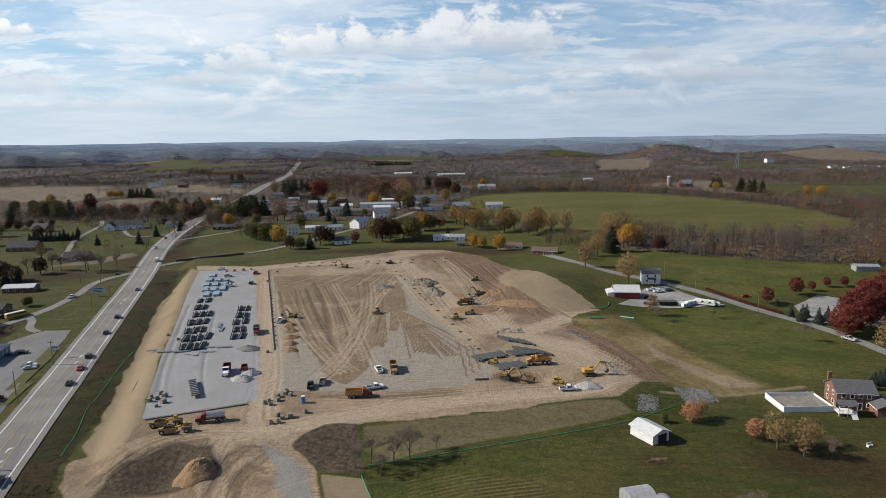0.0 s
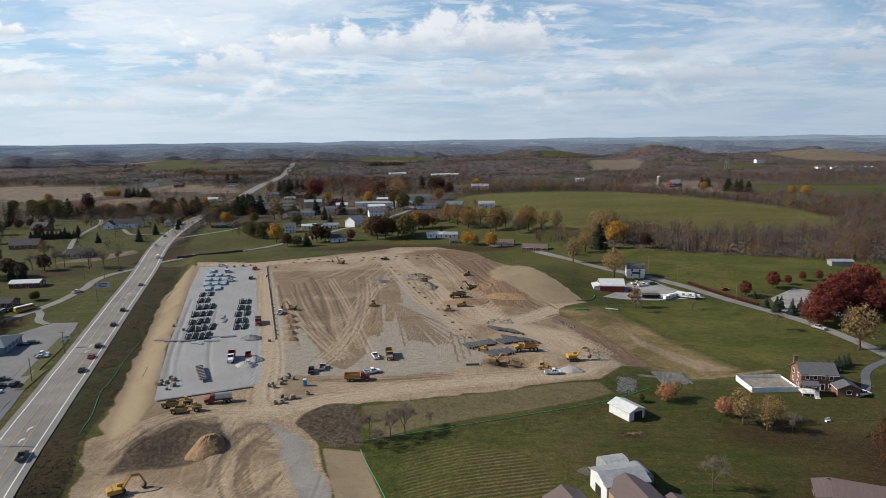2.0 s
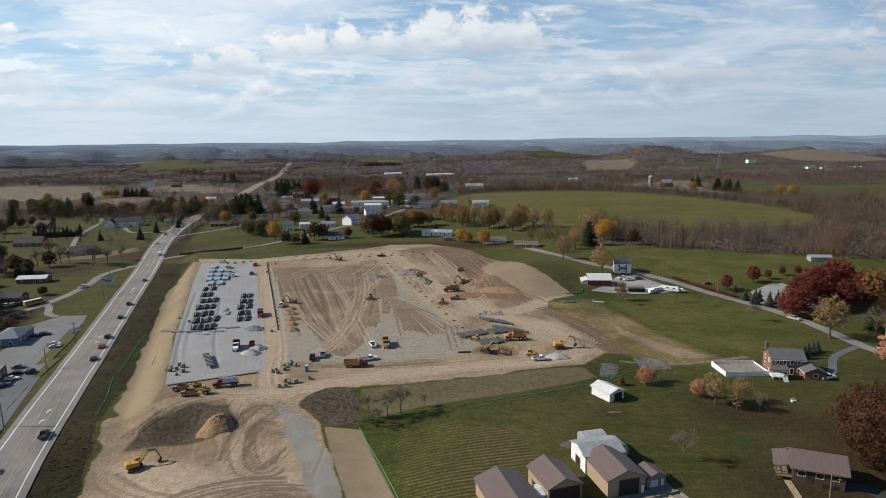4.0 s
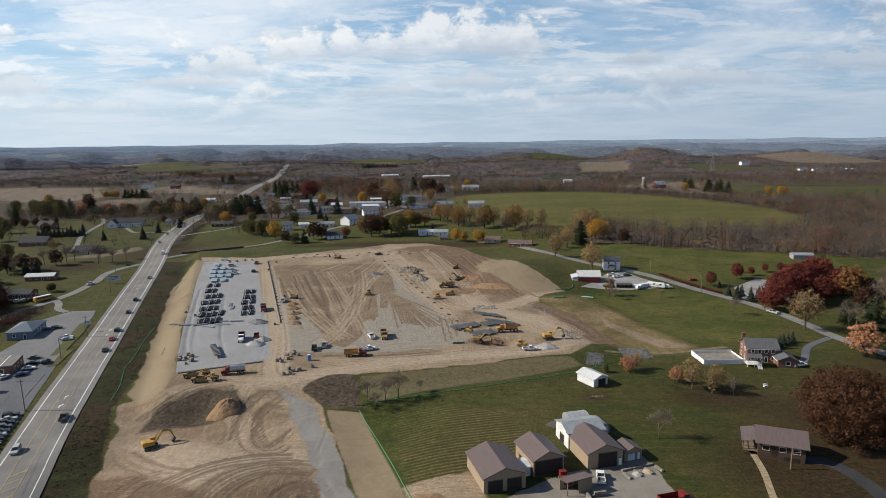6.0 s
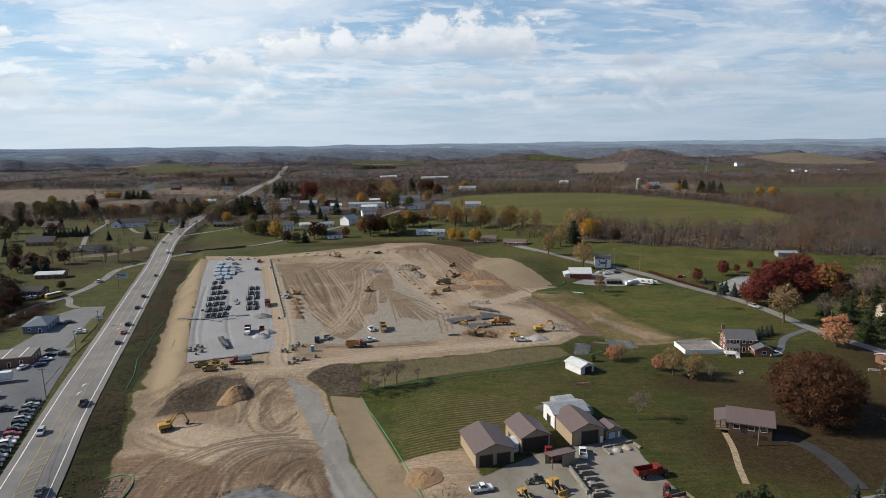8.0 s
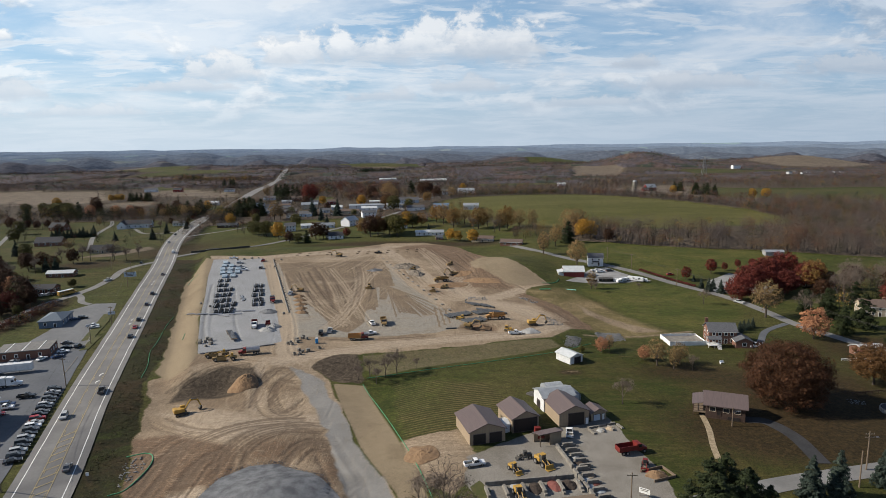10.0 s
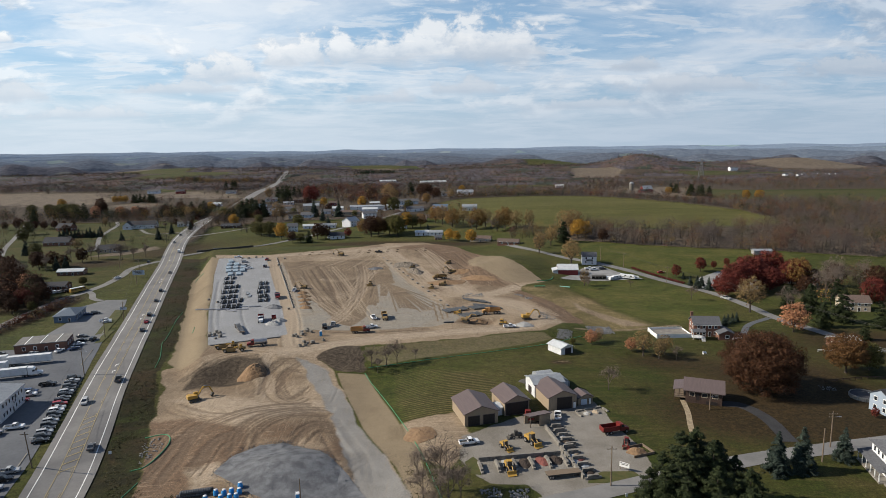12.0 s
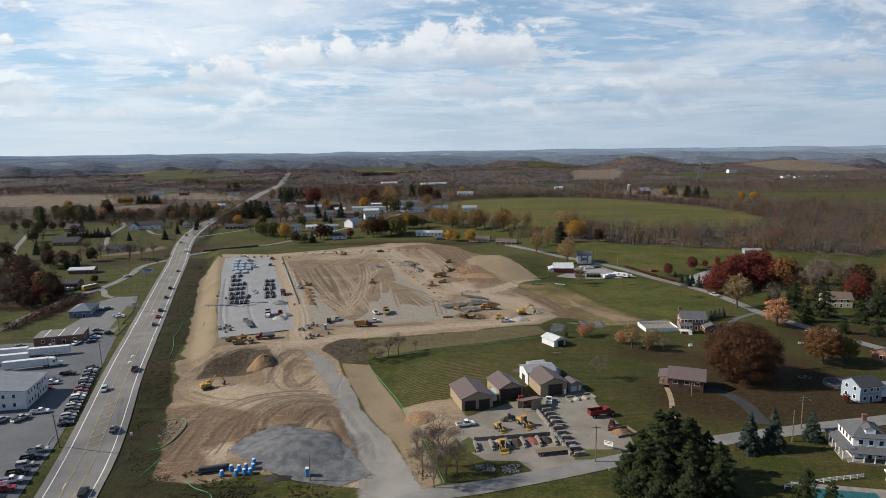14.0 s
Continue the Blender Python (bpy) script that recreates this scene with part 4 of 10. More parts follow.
def patch(name, pts, material, up=0.08, label="", category="", step=5.0):
    """A flat surface with a given outline, laid on the ground."""
    bm = bmesh.new()
    bm.faces.new([bm.verts.new((x, y, 0)) for x, y in pts])
    for axis in (0, 1):
        lo, hi = min(p[axis] for p in pts), max(p[axis] for p in pts)
        for v in np.arange(math.ceil(lo / step) * step, hi, step):
            co, no = [0, 0, 0], [0, 0, 0]
            co[axis], no[axis] = v, 1
            bmesh.ops.bisect_plane(bm, geom=bm.verts[:] + bm.edges[:] + bm.faces[:], plane_co=co, plane_no=no)
    for v in bm.verts:
        v.co.z = ground_z(v.co.x, v.co.y) + up
    bmesh.ops.recalc_face_normals(bm, faces=bm.faces)
    mesh = bpy.data.meshes.new(name)
    bm.to_mesh(mesh)
    bm.free()
    mesh.materials.append(material)
    return tagged(new(name, mesh), label, category, kind="structure")


# ---- roads, car parks, lanes ----
HIGHWAY = [(70, -700), (10, -350), (-62, 0), (-80, 80), (-99, 153), (-110, 190), (-129.5, 246), (-157, 330), (-184, 412), (-209, 491), (-231, 555), (-247, 608), (-263, 676), (-274, 740),
           (-283, 839), (-325, 1069), (-359, 1265), (-385, 1440), (-430, 1700), (-520, 2150), (-611, 2512), (-700, 2900)]
HIGHWAY_NEAR = HIGHWAY[2:16]
ribbon("highway", HIGHWAY, 15.5, ASPHALT, 0.22, "worn grey asphalt highway with a centre turning lane", "road", 6, 16)
for side in (-1, 1):
    ribbon("edge_line", HIGHWAY_NEAR, 0.26, LINE_W, 0.27, "solid white edge line on the highway", "road marking", 1, 16, shift=side * 5.7)
    ribbon("centre_line", HIGHWAY_NEAR, 0.22, LINE_Y, 0.27, "yellow line beside the centre turning lane", "road marking", 1, 16, shift=side * 1.8)
line = smooth_line(HIGHWAY_NEAR, 24)
along = np.r_[0, np.cumsum([np.hypot(*(b - a)) for a, b in zip(line, line[1:])])]


def highway_at(s, off=0.0):
    """Place and heading on the highway, s metres from its near end."""
    k = int(np.clip(np.searchsorted(along, s) - 1, 0, len(line) - 2))
    u = (s - along[k]) / (along[k + 1] - along[k])
    d = (line[k + 1] - line[k]) / np.hypot(*(line[k + 1] - line[k]))
    p = line[k] * (1 - u) + line[k + 1] * u + np.array([d[1], -d[0]]) * off
    return p, d


def dash(name, s, length, off, width, material, label, skew=0.0):
    bm = bmesh.new()
    vs = []
    for ds, do in ((0, -1), (length, -1), (length, 1), (0, 1)):
        p, d = highway_at(s + ds + skew * do, off + do * width / 2)
        vs.append(bm.verts.new((p[0], p[1], ground_z(*p) + 0.275)))
    bm.faces.new(vs)
    tagged(part(name, bm, material, None, label), category="road marking", kind="structure")


for k in range(44):                                     # broken yellow lines inside the turning lane
    for off in (-1.35, 1.35):
        dash("lane_dash", 96 + 12.2 * k, 3.0, off, 0.16, LINE_Y, "broken yellow line of the turning lane")
for k in range(9):
    dash("lane_dash", 90 + 9 * k, 3.0, -2.2, 0.18, LINE_W, "broken white lane line")
for k in range(9):                                      # hatched island
    dash("hatch_line", 184 + 4.2 * k, 0.5, 0.0, 3.4, LINE_Y, "yellow hatch stripe of a painted island", 1.6)
for k in range(7):
    dash("hatch_line", 556 + 4.4 * k, 0.5, 0.0, 3.4, LINE_Y, "yellow hatch stripe of a painted island", 1.6)
for s, o in ((150, -3.4), (262, 0.2), (270, 0.2), (345, 0.2), (353, 0.2), (440, 0.2), (448, 0.2), (520, -1), (622, 0.4)):
    dash("turn_arrow", s, 2.6, o, 0.3, LINE_W, "white painted turn arrow shaft")
    dash("turn_arrow", s + 2.0, 0.8, o + 0.45, 1.0, LINE_W, "white painted turn arrow head", 0.4)

SIDE = [(-221, 262), (-222, 296), (-224, 330), (-226, 356), (-226, 380), (-222, 400), (-221, 420), (-223, 444), (-228, 469), (-223, 489), (-212, 503)]
ribbon("side_road", SIDE, 5.2, LANE, 0.16, "pale asphalt side road joining the highway", "road")
ribbon("cross_road", [(-213, 514), (-200, 531), (-188, 541), (-161, 557), (-140, 584), (-119, 621), (-103, 650), (-85, 678), (-66, 712), (-46, 760)], 5.2, LANE, 0.16, "pale asphalt side road past the site", "road")
ribbon("frontage_drive", [(-222, 400), (-215, 392), (-208, 380), (-200, 374)], 3.6, LANE, 0.14, "asphalt drive to a car park", "road")
ribbon("back_lane", [(-60, 105), (-35, 130), (-12, 142), (9, 147), (31, 154), (48, 160), (65, 166), (84, 172), (111, 178), (140, 184), (175, 196), (230, 222)], 6.0, LANE, 0.12, "pale grey country lane", "road", 5, 10)
ribbon("ridge_road", [(50, 520), (78, 462), (104, 434), (121, 415), (134, 394), (144, 376), (153, 353), (157, 330), (160, 305), (172, 270), (184, 240), (190, 205)], 5.6, LANE, 0.14, "grey country road with grass edges", "road", 5, 10)
ribbon("far_road", [(-46, 760), (-52, 800), (-46, 880), (10, 960), (30, 1010)], 5.0, LANE, 0.3, "pale lane climbing to a farm", "road")
ribbon("driveway", [(89, 208), (95, 206), (98, 196), (97, 181)], 4.4, DRIVE_BLACK, 0.11, "dark asphalt house driveway", "drive")
ribbon("brick_house_drive", [(124, 275), (131, 282), (141, 297), (156, 308)], 2.8, ASPHALT_DARK, 0.11, "asphalt drive to a brick house", "drive")
ribbon("garden_path", [(78, 212), (76, 202), (73, 192), (71, 184)], 1.7, mat("tan_flagstone", (0.33, 0.265, 0.175), (0.20, 0.155, 0.10), 0.9, scale=1.2, bump_h=0.04, local=False), 0.09, "pale stone garden path on a lawn", "path", 2)
ribbon("lawn_drive", [(-380, 750), (-362, 715), (-348, 668), (-332, 622), (-308, 572), (-300, 552), (-306, 540)], 4.0, LANE, 0.15, "curving pale drive over a lawn", "drive")
ribbon("lawn_drive", [(-318, 676), (-290, 640), (-262, 648), (-250, 640)], 3.6, LANE, 0.15, "pale drive from the highway to a house", "drive")
ribbon("lawn_drive", [(-480, 740), (-440, 668), (-411, 614), (-386, 566), (-364, 529), (-350, 505)], 4.0, LANE, 0.15, "pale drive crossing the lawns", "drive")
ribbon("farm_drive", [(-244, 612), (-215, 650), (-200, 672), (-180, 668)], 3.5, LANE, 0.15, "pale drive over a field", "drive")
patch("car_park", [(-108, 100), (-110, 150), (-116.5, 176), (-139.5, 246), (-158, 296), (-170, 304), (-172, 292),
                   (-190, 284), (-240, 275), (-250, 200), (-200, 110)], ASPHALT_DARK, 0.12, "dark asphalt car park beside the highway", "car park")
patch("upper_car_park", [(-158, 294), (-166, 318), (-174, 342), (-181, 364), (-186, 376), (-198, 376), (-204, 360), (-196, 345), (-192, 322), (-190, 300), (-176, 296)], PARK, 0.16, "lighter worn asphalt of a shop forecourt", "car park")
patch("farm_yard", [(72, 398), (98, 394), (124, 398), (112, 414), (104, 428), (92, 424), (84, 412)], GRAVEL, 0.12, "pale gravel yard by a red barn", "yard")
patch("gravel_lot", [(150, 372), (176, 362), (200, 396), (176, 412), (156, 396)], GRAVEL, 0.12, "pale gravel turning area under trees", "yard")
for pts in ([(-117.5, 150), (-118.5, 172), (-122, 186)], [(-126, 196), (-146, 246)], [(-149, 262), (-156, 284)], [(-160, 296), (-166, 312)]):
    ribbon("kerb", pts, 0.35, CONCRETE, 0.27, "low concrete kerb at the car park edge", "kerb", 1)
# grass islands in the car park
GRASS_TUFT = mat("island_grass", (0.046, 0.056, 0.014), (0.078, 0.070, 0.024), 0.95, scale=0.5, local=False)
for pts in ([(4.5, 172), (7, 175), (9.5, 170), (8.5, 165), (6, 166)], [(35, 160.5), (36, 163.5), (40, 166), (48, 166), (49.5, 162.5), (44, 160.5)]):
    patch("grass_island", pts, GRASS_TUFT, 0.06, "small grass island in a gravel yard", "verge")
for pts in ([(-160, 292), (-164, 312), (-161, 313), (-157, 294)], [(-166.5, 305), (-177, 340), (-180.5, 352), (-176, 352), (-171, 338), (-163, 308)]):
    patch("grass_island", pts, GRASS_TUFT, 0.24, "small grass island in a car park", "verge")


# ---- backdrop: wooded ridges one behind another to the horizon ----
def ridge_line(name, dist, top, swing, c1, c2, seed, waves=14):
    """A long wooded ridge across the view, with its front and back slopes; c1 and c2 include haze."""
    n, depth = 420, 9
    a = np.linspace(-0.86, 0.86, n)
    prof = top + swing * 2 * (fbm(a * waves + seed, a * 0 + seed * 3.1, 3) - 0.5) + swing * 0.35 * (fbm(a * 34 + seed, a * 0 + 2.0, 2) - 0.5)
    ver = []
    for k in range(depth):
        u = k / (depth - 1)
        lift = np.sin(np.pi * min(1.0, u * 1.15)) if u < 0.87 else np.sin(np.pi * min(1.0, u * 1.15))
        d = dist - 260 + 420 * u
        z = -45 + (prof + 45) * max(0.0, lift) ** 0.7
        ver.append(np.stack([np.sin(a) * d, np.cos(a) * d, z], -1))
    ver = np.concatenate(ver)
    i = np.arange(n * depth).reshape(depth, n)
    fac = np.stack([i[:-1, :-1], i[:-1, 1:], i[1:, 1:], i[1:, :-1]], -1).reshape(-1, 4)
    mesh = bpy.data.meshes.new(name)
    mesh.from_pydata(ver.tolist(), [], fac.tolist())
    s = bpy.data.materials.new("hazed_far_ridge")
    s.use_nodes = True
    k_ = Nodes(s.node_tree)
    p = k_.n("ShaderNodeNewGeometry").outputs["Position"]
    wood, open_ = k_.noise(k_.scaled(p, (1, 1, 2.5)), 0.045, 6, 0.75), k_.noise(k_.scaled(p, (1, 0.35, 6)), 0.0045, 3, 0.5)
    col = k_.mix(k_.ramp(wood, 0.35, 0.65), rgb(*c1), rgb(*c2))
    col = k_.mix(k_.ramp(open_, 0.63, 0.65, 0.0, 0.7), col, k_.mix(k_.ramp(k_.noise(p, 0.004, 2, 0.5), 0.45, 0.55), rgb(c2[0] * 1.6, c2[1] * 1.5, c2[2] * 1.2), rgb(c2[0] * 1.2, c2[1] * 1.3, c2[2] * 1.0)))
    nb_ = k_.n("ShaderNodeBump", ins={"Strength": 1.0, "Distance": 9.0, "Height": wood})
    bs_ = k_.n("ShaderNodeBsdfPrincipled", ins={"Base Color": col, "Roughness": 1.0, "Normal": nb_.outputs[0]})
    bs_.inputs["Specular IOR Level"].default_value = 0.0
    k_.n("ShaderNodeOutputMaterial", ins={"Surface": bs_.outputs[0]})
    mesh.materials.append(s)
    tagged(new(name, mesh), "wooded ridge on the horizon, blue-grey haze in its colour", "hills", kind="structure")


# haze painted into the tones: each farther ridge paler and bluer
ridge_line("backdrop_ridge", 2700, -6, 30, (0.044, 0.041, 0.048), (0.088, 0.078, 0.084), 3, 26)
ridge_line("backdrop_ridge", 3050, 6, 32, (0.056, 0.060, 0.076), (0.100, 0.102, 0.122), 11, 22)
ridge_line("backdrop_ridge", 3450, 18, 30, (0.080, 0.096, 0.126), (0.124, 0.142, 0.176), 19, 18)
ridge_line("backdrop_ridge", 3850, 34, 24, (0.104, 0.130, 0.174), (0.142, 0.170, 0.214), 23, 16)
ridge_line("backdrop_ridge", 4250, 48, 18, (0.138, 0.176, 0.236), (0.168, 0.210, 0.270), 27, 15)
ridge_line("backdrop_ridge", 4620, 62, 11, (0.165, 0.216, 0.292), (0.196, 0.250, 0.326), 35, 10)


# ---- trees ----
def leaf_mesh(name, centres, radii, per, size, seed, flat=0.75, form=1.1, narrow=0.55, upward=0.25):
    """Many small two-sided leaf sprays scattered in clumps; they face outwards, so that the crown shades as a whole."""
    rs = np.random.RandomState(seed)
    centres = np.array(centres)
    c = np.repeat(centres, per, 0)
    rad = np.repeat(np.array(radii), per)
    n = len(c)
    d = rs.normal(size=(n, 3))
    d /= np.linalg.norm(d, axis=1, keepdims=True)
    out = c - centres.mean(0)
    out /= np.linalg.norm(out, axis=1, keepdims=True) + 1e-6
    c = c + d * (rad * rs.rand(n) ** 0.38)[:, None] * np.array([1, 1, flat])
    face = form * (0.45 * out + 0.85 * d) + [0, 0, upward] + rs.normal(size=(n, 3)) * 0.36
    face /= np.linalg.norm(face, axis=1, keepdims=True)
    u = np.cross(face, rs.normal(size=(n, 3)))
    u /= np.linalg.norm(u, axis=1, keepdims=True)
    v = np.cross(face, u)
    s = size * (0.6 + 0.8 * rs.rand(n))[:, None]
    ver = np.stack([c - u * s, c + v * s * narrow, c + u * s, c - v * s * narrow], 1).reshape(-1, 3)
    mesh = bpy.data.meshes.new(name)
    mesh.from_pydata(ver.tolist(), [], np.arange(n * 4).reshape(-1, 4).tolist())
    return mesh


def limbs(bm, p, d, length, r, depth, rnd, tips, bare):
    """A limb that bends and forks."""
    q = p + d * length
    rod(bm, p, q, r, r * 0.68, 5 if depth > 1 else 3)
    tips.append((q, depth))
    if depth == 0:
        return
    for k in range(rnd.choice((2, 3)) if not bare else 3):
        e = (d + Vector((rnd.uniform(-1, 1), rnd.uniform(-1, 1), rnd.uniform(-0.25, 0.6))) * 0.75).normalized()
        limbs(bm, q, e, length * rnd.uniform(0.62, 0.85), r * 0.60, depth - 1, rnd, tips, bare)


def leaf_part(name, mesh, material, parent):
    mesh.materials.append(material)
    ob = new(name, mesh)
    ob.parent = parent
    return ob


def broadleaf(name, label, h, crown, material, seed, full=1.0, per=34, leaf=0.42, group="", low=0.30):
    """A spreading tree: forked trunk, clumped crown with gaps."""
    rnd = random.Random(seed)
    tree = thing(name, pose(0, 0, -900), label, "tree", group)
    bm, tips = bmesh.new(), []
    rod(bm, (0, 0, -0.4), (0, 0, h * 0.24), h * 0.030, h * 0.022, 7)
    for k in range(5):
        a = 6.283 * k / 5 + rnd.uniform(-0.4, 0.4)
        d = Vector((math.cos(a) * 0.75, math.sin(a) * 0.75, rnd.uniform(0.7, 1.3))).normalized()
        limbs(bm, Vector((0, 0, h * rnd.uniform(0.18, 0.26))), d, h * 0.20, h * 0.013, 2, rnd, tips, False)
    limbs(bm, Vector((0, 0, h * 0.22)), Vector((0, 0, 1)), h * 0.27, h * 0.017, 2, rnd, tips, False)
    part("trunk", bm, BARK, tree)
    cen, rad = [], []
    n = int(62 * full)
    for k in range(n // 4):                                   # inner foliage
        q = Vector((rnd.gauss(0, 1), rnd.gauss(0, 1), rnd.gauss(0, 1))).normalized() * crown * rnd.uniform(0.2, 0.6)
        cen.append((q.x, q.y, h * (0.52 + low / 2) + q.z * h * 0.32 / crown))
        rad.append(crown * 0.36)
    for k in range(n):
        f = (k + 0.5) / n
        z = 1 - 1.88 * f
        a = 2.39996 * k
        rr = math.sqrt(max(0.0, 1 - z * z)) * rnd.uniform(0.72, 1.0) if z > -0.75 else rnd.uniform(0.3, 0.75)
        k2 = rnd.uniform(0.62, 1.0) if k % 4 == 0 else rnd.uniform(0.84, 1.08)
        cen.append((math.cos(a) * rr * crown * k2, math.sin(a) * rr * crown * k2, h * (0.5 + low / 2) + z * h * (0.5 - low / 2) * 0.94 * k2))
        rad.append(crown * rnd.uniform(0.17, 0.29) * (62 / n) ** 0.22)
    leaf_part("crown", leaf_mesh("crown", cen, rad, int(per * 1.45), leaf * 0.68, seed), material, tree)
    return tree


TWIG = mat("grey_brown_twigs", (0.150, 0.118, 0.094), (0.105, 0.082, 0.068), 0.95, scale=1.0)


def bare_tree(name, label, h, seed, depth=4):
    rnd = random.Random(seed)
    tree = thing(name, pose(0, 0, -900), label, "tree", "leafless trees")
    bm, tips = bmesh.new(), []
    rod(bm, (0, 0, -0.3), (0, 0, h * 0.3), h * 0.020, h * 0.014, 6)
    part("trunk", bm, BARK, tree)
    bm = bmesh.new()
    limbs(bm, Vector((0, 0, h * 0.29)), Vector((rnd.uniform(-0.1, 0.1), rnd.uniform(-0.1, 0.1), 1)).normalized(), h * 0.27, h * 0.012, depth - 1, rnd, tips, True)
    for k in range(3):
        a = 2.1 * k + rnd.random()
        limbs(bm, Vector((0, 0, h * (0.24 + 0.03 * k))), Vector((math.cos(a) * 0.5, math.sin(a) * 0.5, 1)).normalized(), h * rnd.uniform(0.15, 0.23), h * 0.010, depth, rnd, tips, True)
    ends = [tuple(q) for q, dep in tips if dep <= 2 and rnd.random() < 0.75]
    twigs = leaf_mesh("twigs", ends, [h * 0.09] * len(ends), 4, h * 0.046, seed, 1.0, 0.3, 0.07, 0.3)
    bm.from_mesh(twigs)
    bpy.data.meshes.remove(twigs)
    part("branch_crown", bm, TWIG, tree)
    return tree


def conifer(name, label, h, base, material, seed, group="", ragged=0.25, per=26, leaf=0.5, point=0.85):
    """An evergreen: whorls of drooping boughs to a pointed top."""
    rnd = random.Random(seed)
    tree = thing(name, pose(0, 0, -900), label, "tree", group)
    part("trunk", rod(bmesh.new(), (0, 0, -0.3), (0, 0, h * 0.95), h * 0.018, 0.03, 6), BARK, tree)
    cen, rad = [], []
    tiers = int(h * 1.25)
    for t in range(tiers):
        f = t / tiers
        reach = base * (1 - f) ** point
        for k in range(max(3, int(8 * (1 - f) + 2))):
            a = rnd.uniform(0, 6.283)
            for s in ((0.45, 0.95) if reach > 1.2 else (0.7,)):
                q = reach * s * (1 - ragged * rnd.random())
                cen.append((math.cos(a) * q, math.sin(a) * q, h * (0.06 + 0.92 * f) - 0.25 * q))
                rad.append(0.35 + 0.16 * reach)
    cen.append((0, 0, h * 0.98))
    rad.append(0.25)
    leaf_part("crown", leaf_mesh("crown", cen, rad, per, leaf, seed, 0.5, 0.7, 0.28, 0.35), material, tree)
    return tree


L_RUST = leafy("rust_oak_leaves", (0.024, 0.011, 0.006), (0.072, 0.033, 0.016))
L_RED = leafy("crimson_maple_leaves", (0.050, 0.011, 0.009), (0.155, 0.034, 0.024))
L_GOLD = leafy("golden_maple_leaves", (0.200, 0.105, 0.014), (0.420, 0.245, 0.040))
L_TAN = leafy("faded_tan_leaves", (0.145, 0.092, 0.038), (0.310, 0.215, 0.105))
L_OCHRE = leafy("ochre_leaves", (0.110, 0.060, 0.020), (0.250, 0.150, 0.050))
L_OAK = leafy("orange_brown_oak_leaves", (0.050, 0.026, 0.010), (0.150, 0.078, 0.028))
L_OLIVE = leafy("olive_leaves", (0.040, 0.042, 0.012), (0.110, 0.100, 0.030))
L_PINK = leafy("peach_orange_leaves", (0.200, 0.085, 0.045), (0.400, 0.205, 0.115))
L_PINE = leafy("dark_pine_needles", (0.010, 0.017, 0.007), (0.040, 0.052, 0.020))
L_SPRUCE = leafy("blue_spruce_needles", (0.018, 0.030, 0.024), (0.052, 0.070, 0.056))
L_SHRUB = leafy("dark_red_hedge_leaves", (0.060, 0.012, 0.012), (0.130, 0.034, 0.028))

PROTO = {
    "oak": broadleaf("oak_tree", "large spreading oak in rust-brown autumn leaf", 19, 12.5, L_RUST, 1, 4.2, 110, 0.34, "", 0.02),
    "oak2": broadleaf("oak_tree", "broad oak with brown and olive autumn leaves", 16, 8.5, L_OAK, 2, 2.0, 80, 0.36, "", 0.16),
    "red": broadleaf("red_maple", "crimson autumn maple beside the country road", 12, 6.5, L_RED, 3, 1.3, 46, 0.42, "crimson maples", 0.10),
    "redsmall": broadleaf("red_maple", "small round crimson ornamental tree on grass", 7, 2.6, L_RED, 4, 0.9, 24, 0.32, "crimson maples", 0.16),
    "gold": broadleaf("maple_tree", "golden yellow autumn maple on a lawn", 11, 4.8, L_GOLD, 5, 1.1, 32, 0.4, "autumn trees", 0.14),
    "tan": broadleaf("tan_tree", "broad tree with thinning tan autumn leaves", 15, 6.0, L_TAN, 6, 1.0, 22, 0.4, "autumn trees", 0.20),
    "tan2": broadleaf("tan_tree", "tall tree with sparse tan autumn leaves", 15, 4.2, L_TAN, 7, 0.9, 22, 0.4, "autumn trees", 0.16),
    "ochre": broadleaf("autumn_tree", "rounded tree in ochre-brown autumn leaf", 13, 5.5, L_OCHRE, 8, 1.1, 30, 0.42, "autumn trees", 0.12),
    "olive": broadleaf("autumn_tree", "dense tree in dull olive leaf", 12, 5.2, L_OLIVE, 9, 1.2, 34, 0.42, "autumn trees", 0.08),
    "rust": broadleaf("autumn_tree", "rounded tree in rust-red autumn leaf", 12, 4.8, L_RUST, 10, 1.1, 32, 0.42, "autumn trees", 0.12),
    "pink": broadleaf("autumn_tree", "slender tree in peach-orange autumn leaf", 9, 4.2, L_PINK, 11, 1.0, 26, 0.36, "autumn trees", 0.10),
    "pine": conifer("pine_tree", "dark green pine, dense and ragged", 16, 6.2, L_PINE, 12, "evergreens", 0.6, 70, 0.34, 0.45),
    "spruce": conifer("spruce_tree", "blue-green spruce with a pointed top", 12, 3.8, L_SPRUCE, 13, "evergreens", 0.3, 26, 0.5),
    "bare": bare_tree("bare_tree", "leafless grey-brown deciduous tree", 11, 14),
    "bare2": bare_tree("bare_tree", "leafless slender grey-barked tree", 9, 15),
}


GROWN = {"red": 1.5, "tan": 1.4, "tan2": 1.4, "ochre": 1.45, "olive": 1.4, "rust": 1.35, "gold": 1.25, "bare": 1.5, "bare2": 1.3, "pine": 1.35, "pink": 1.3, "redsmall": 1.15}


def plant(kind, x, y, s=1.0, rz=None, label=""):
    r2 = random.Random(int(x * 31 + y * 17))
    grow = GROWN.get(kind, 1.0) if y > 290 else 1.0
    ob = copy_thing(PROTO[kind], on(x, y, r2.uniform(0, 360) if rz is None else rz, -0.1, grow * s * r2.uniform(0.92, 1.08)))
    return tagged(ob, label)


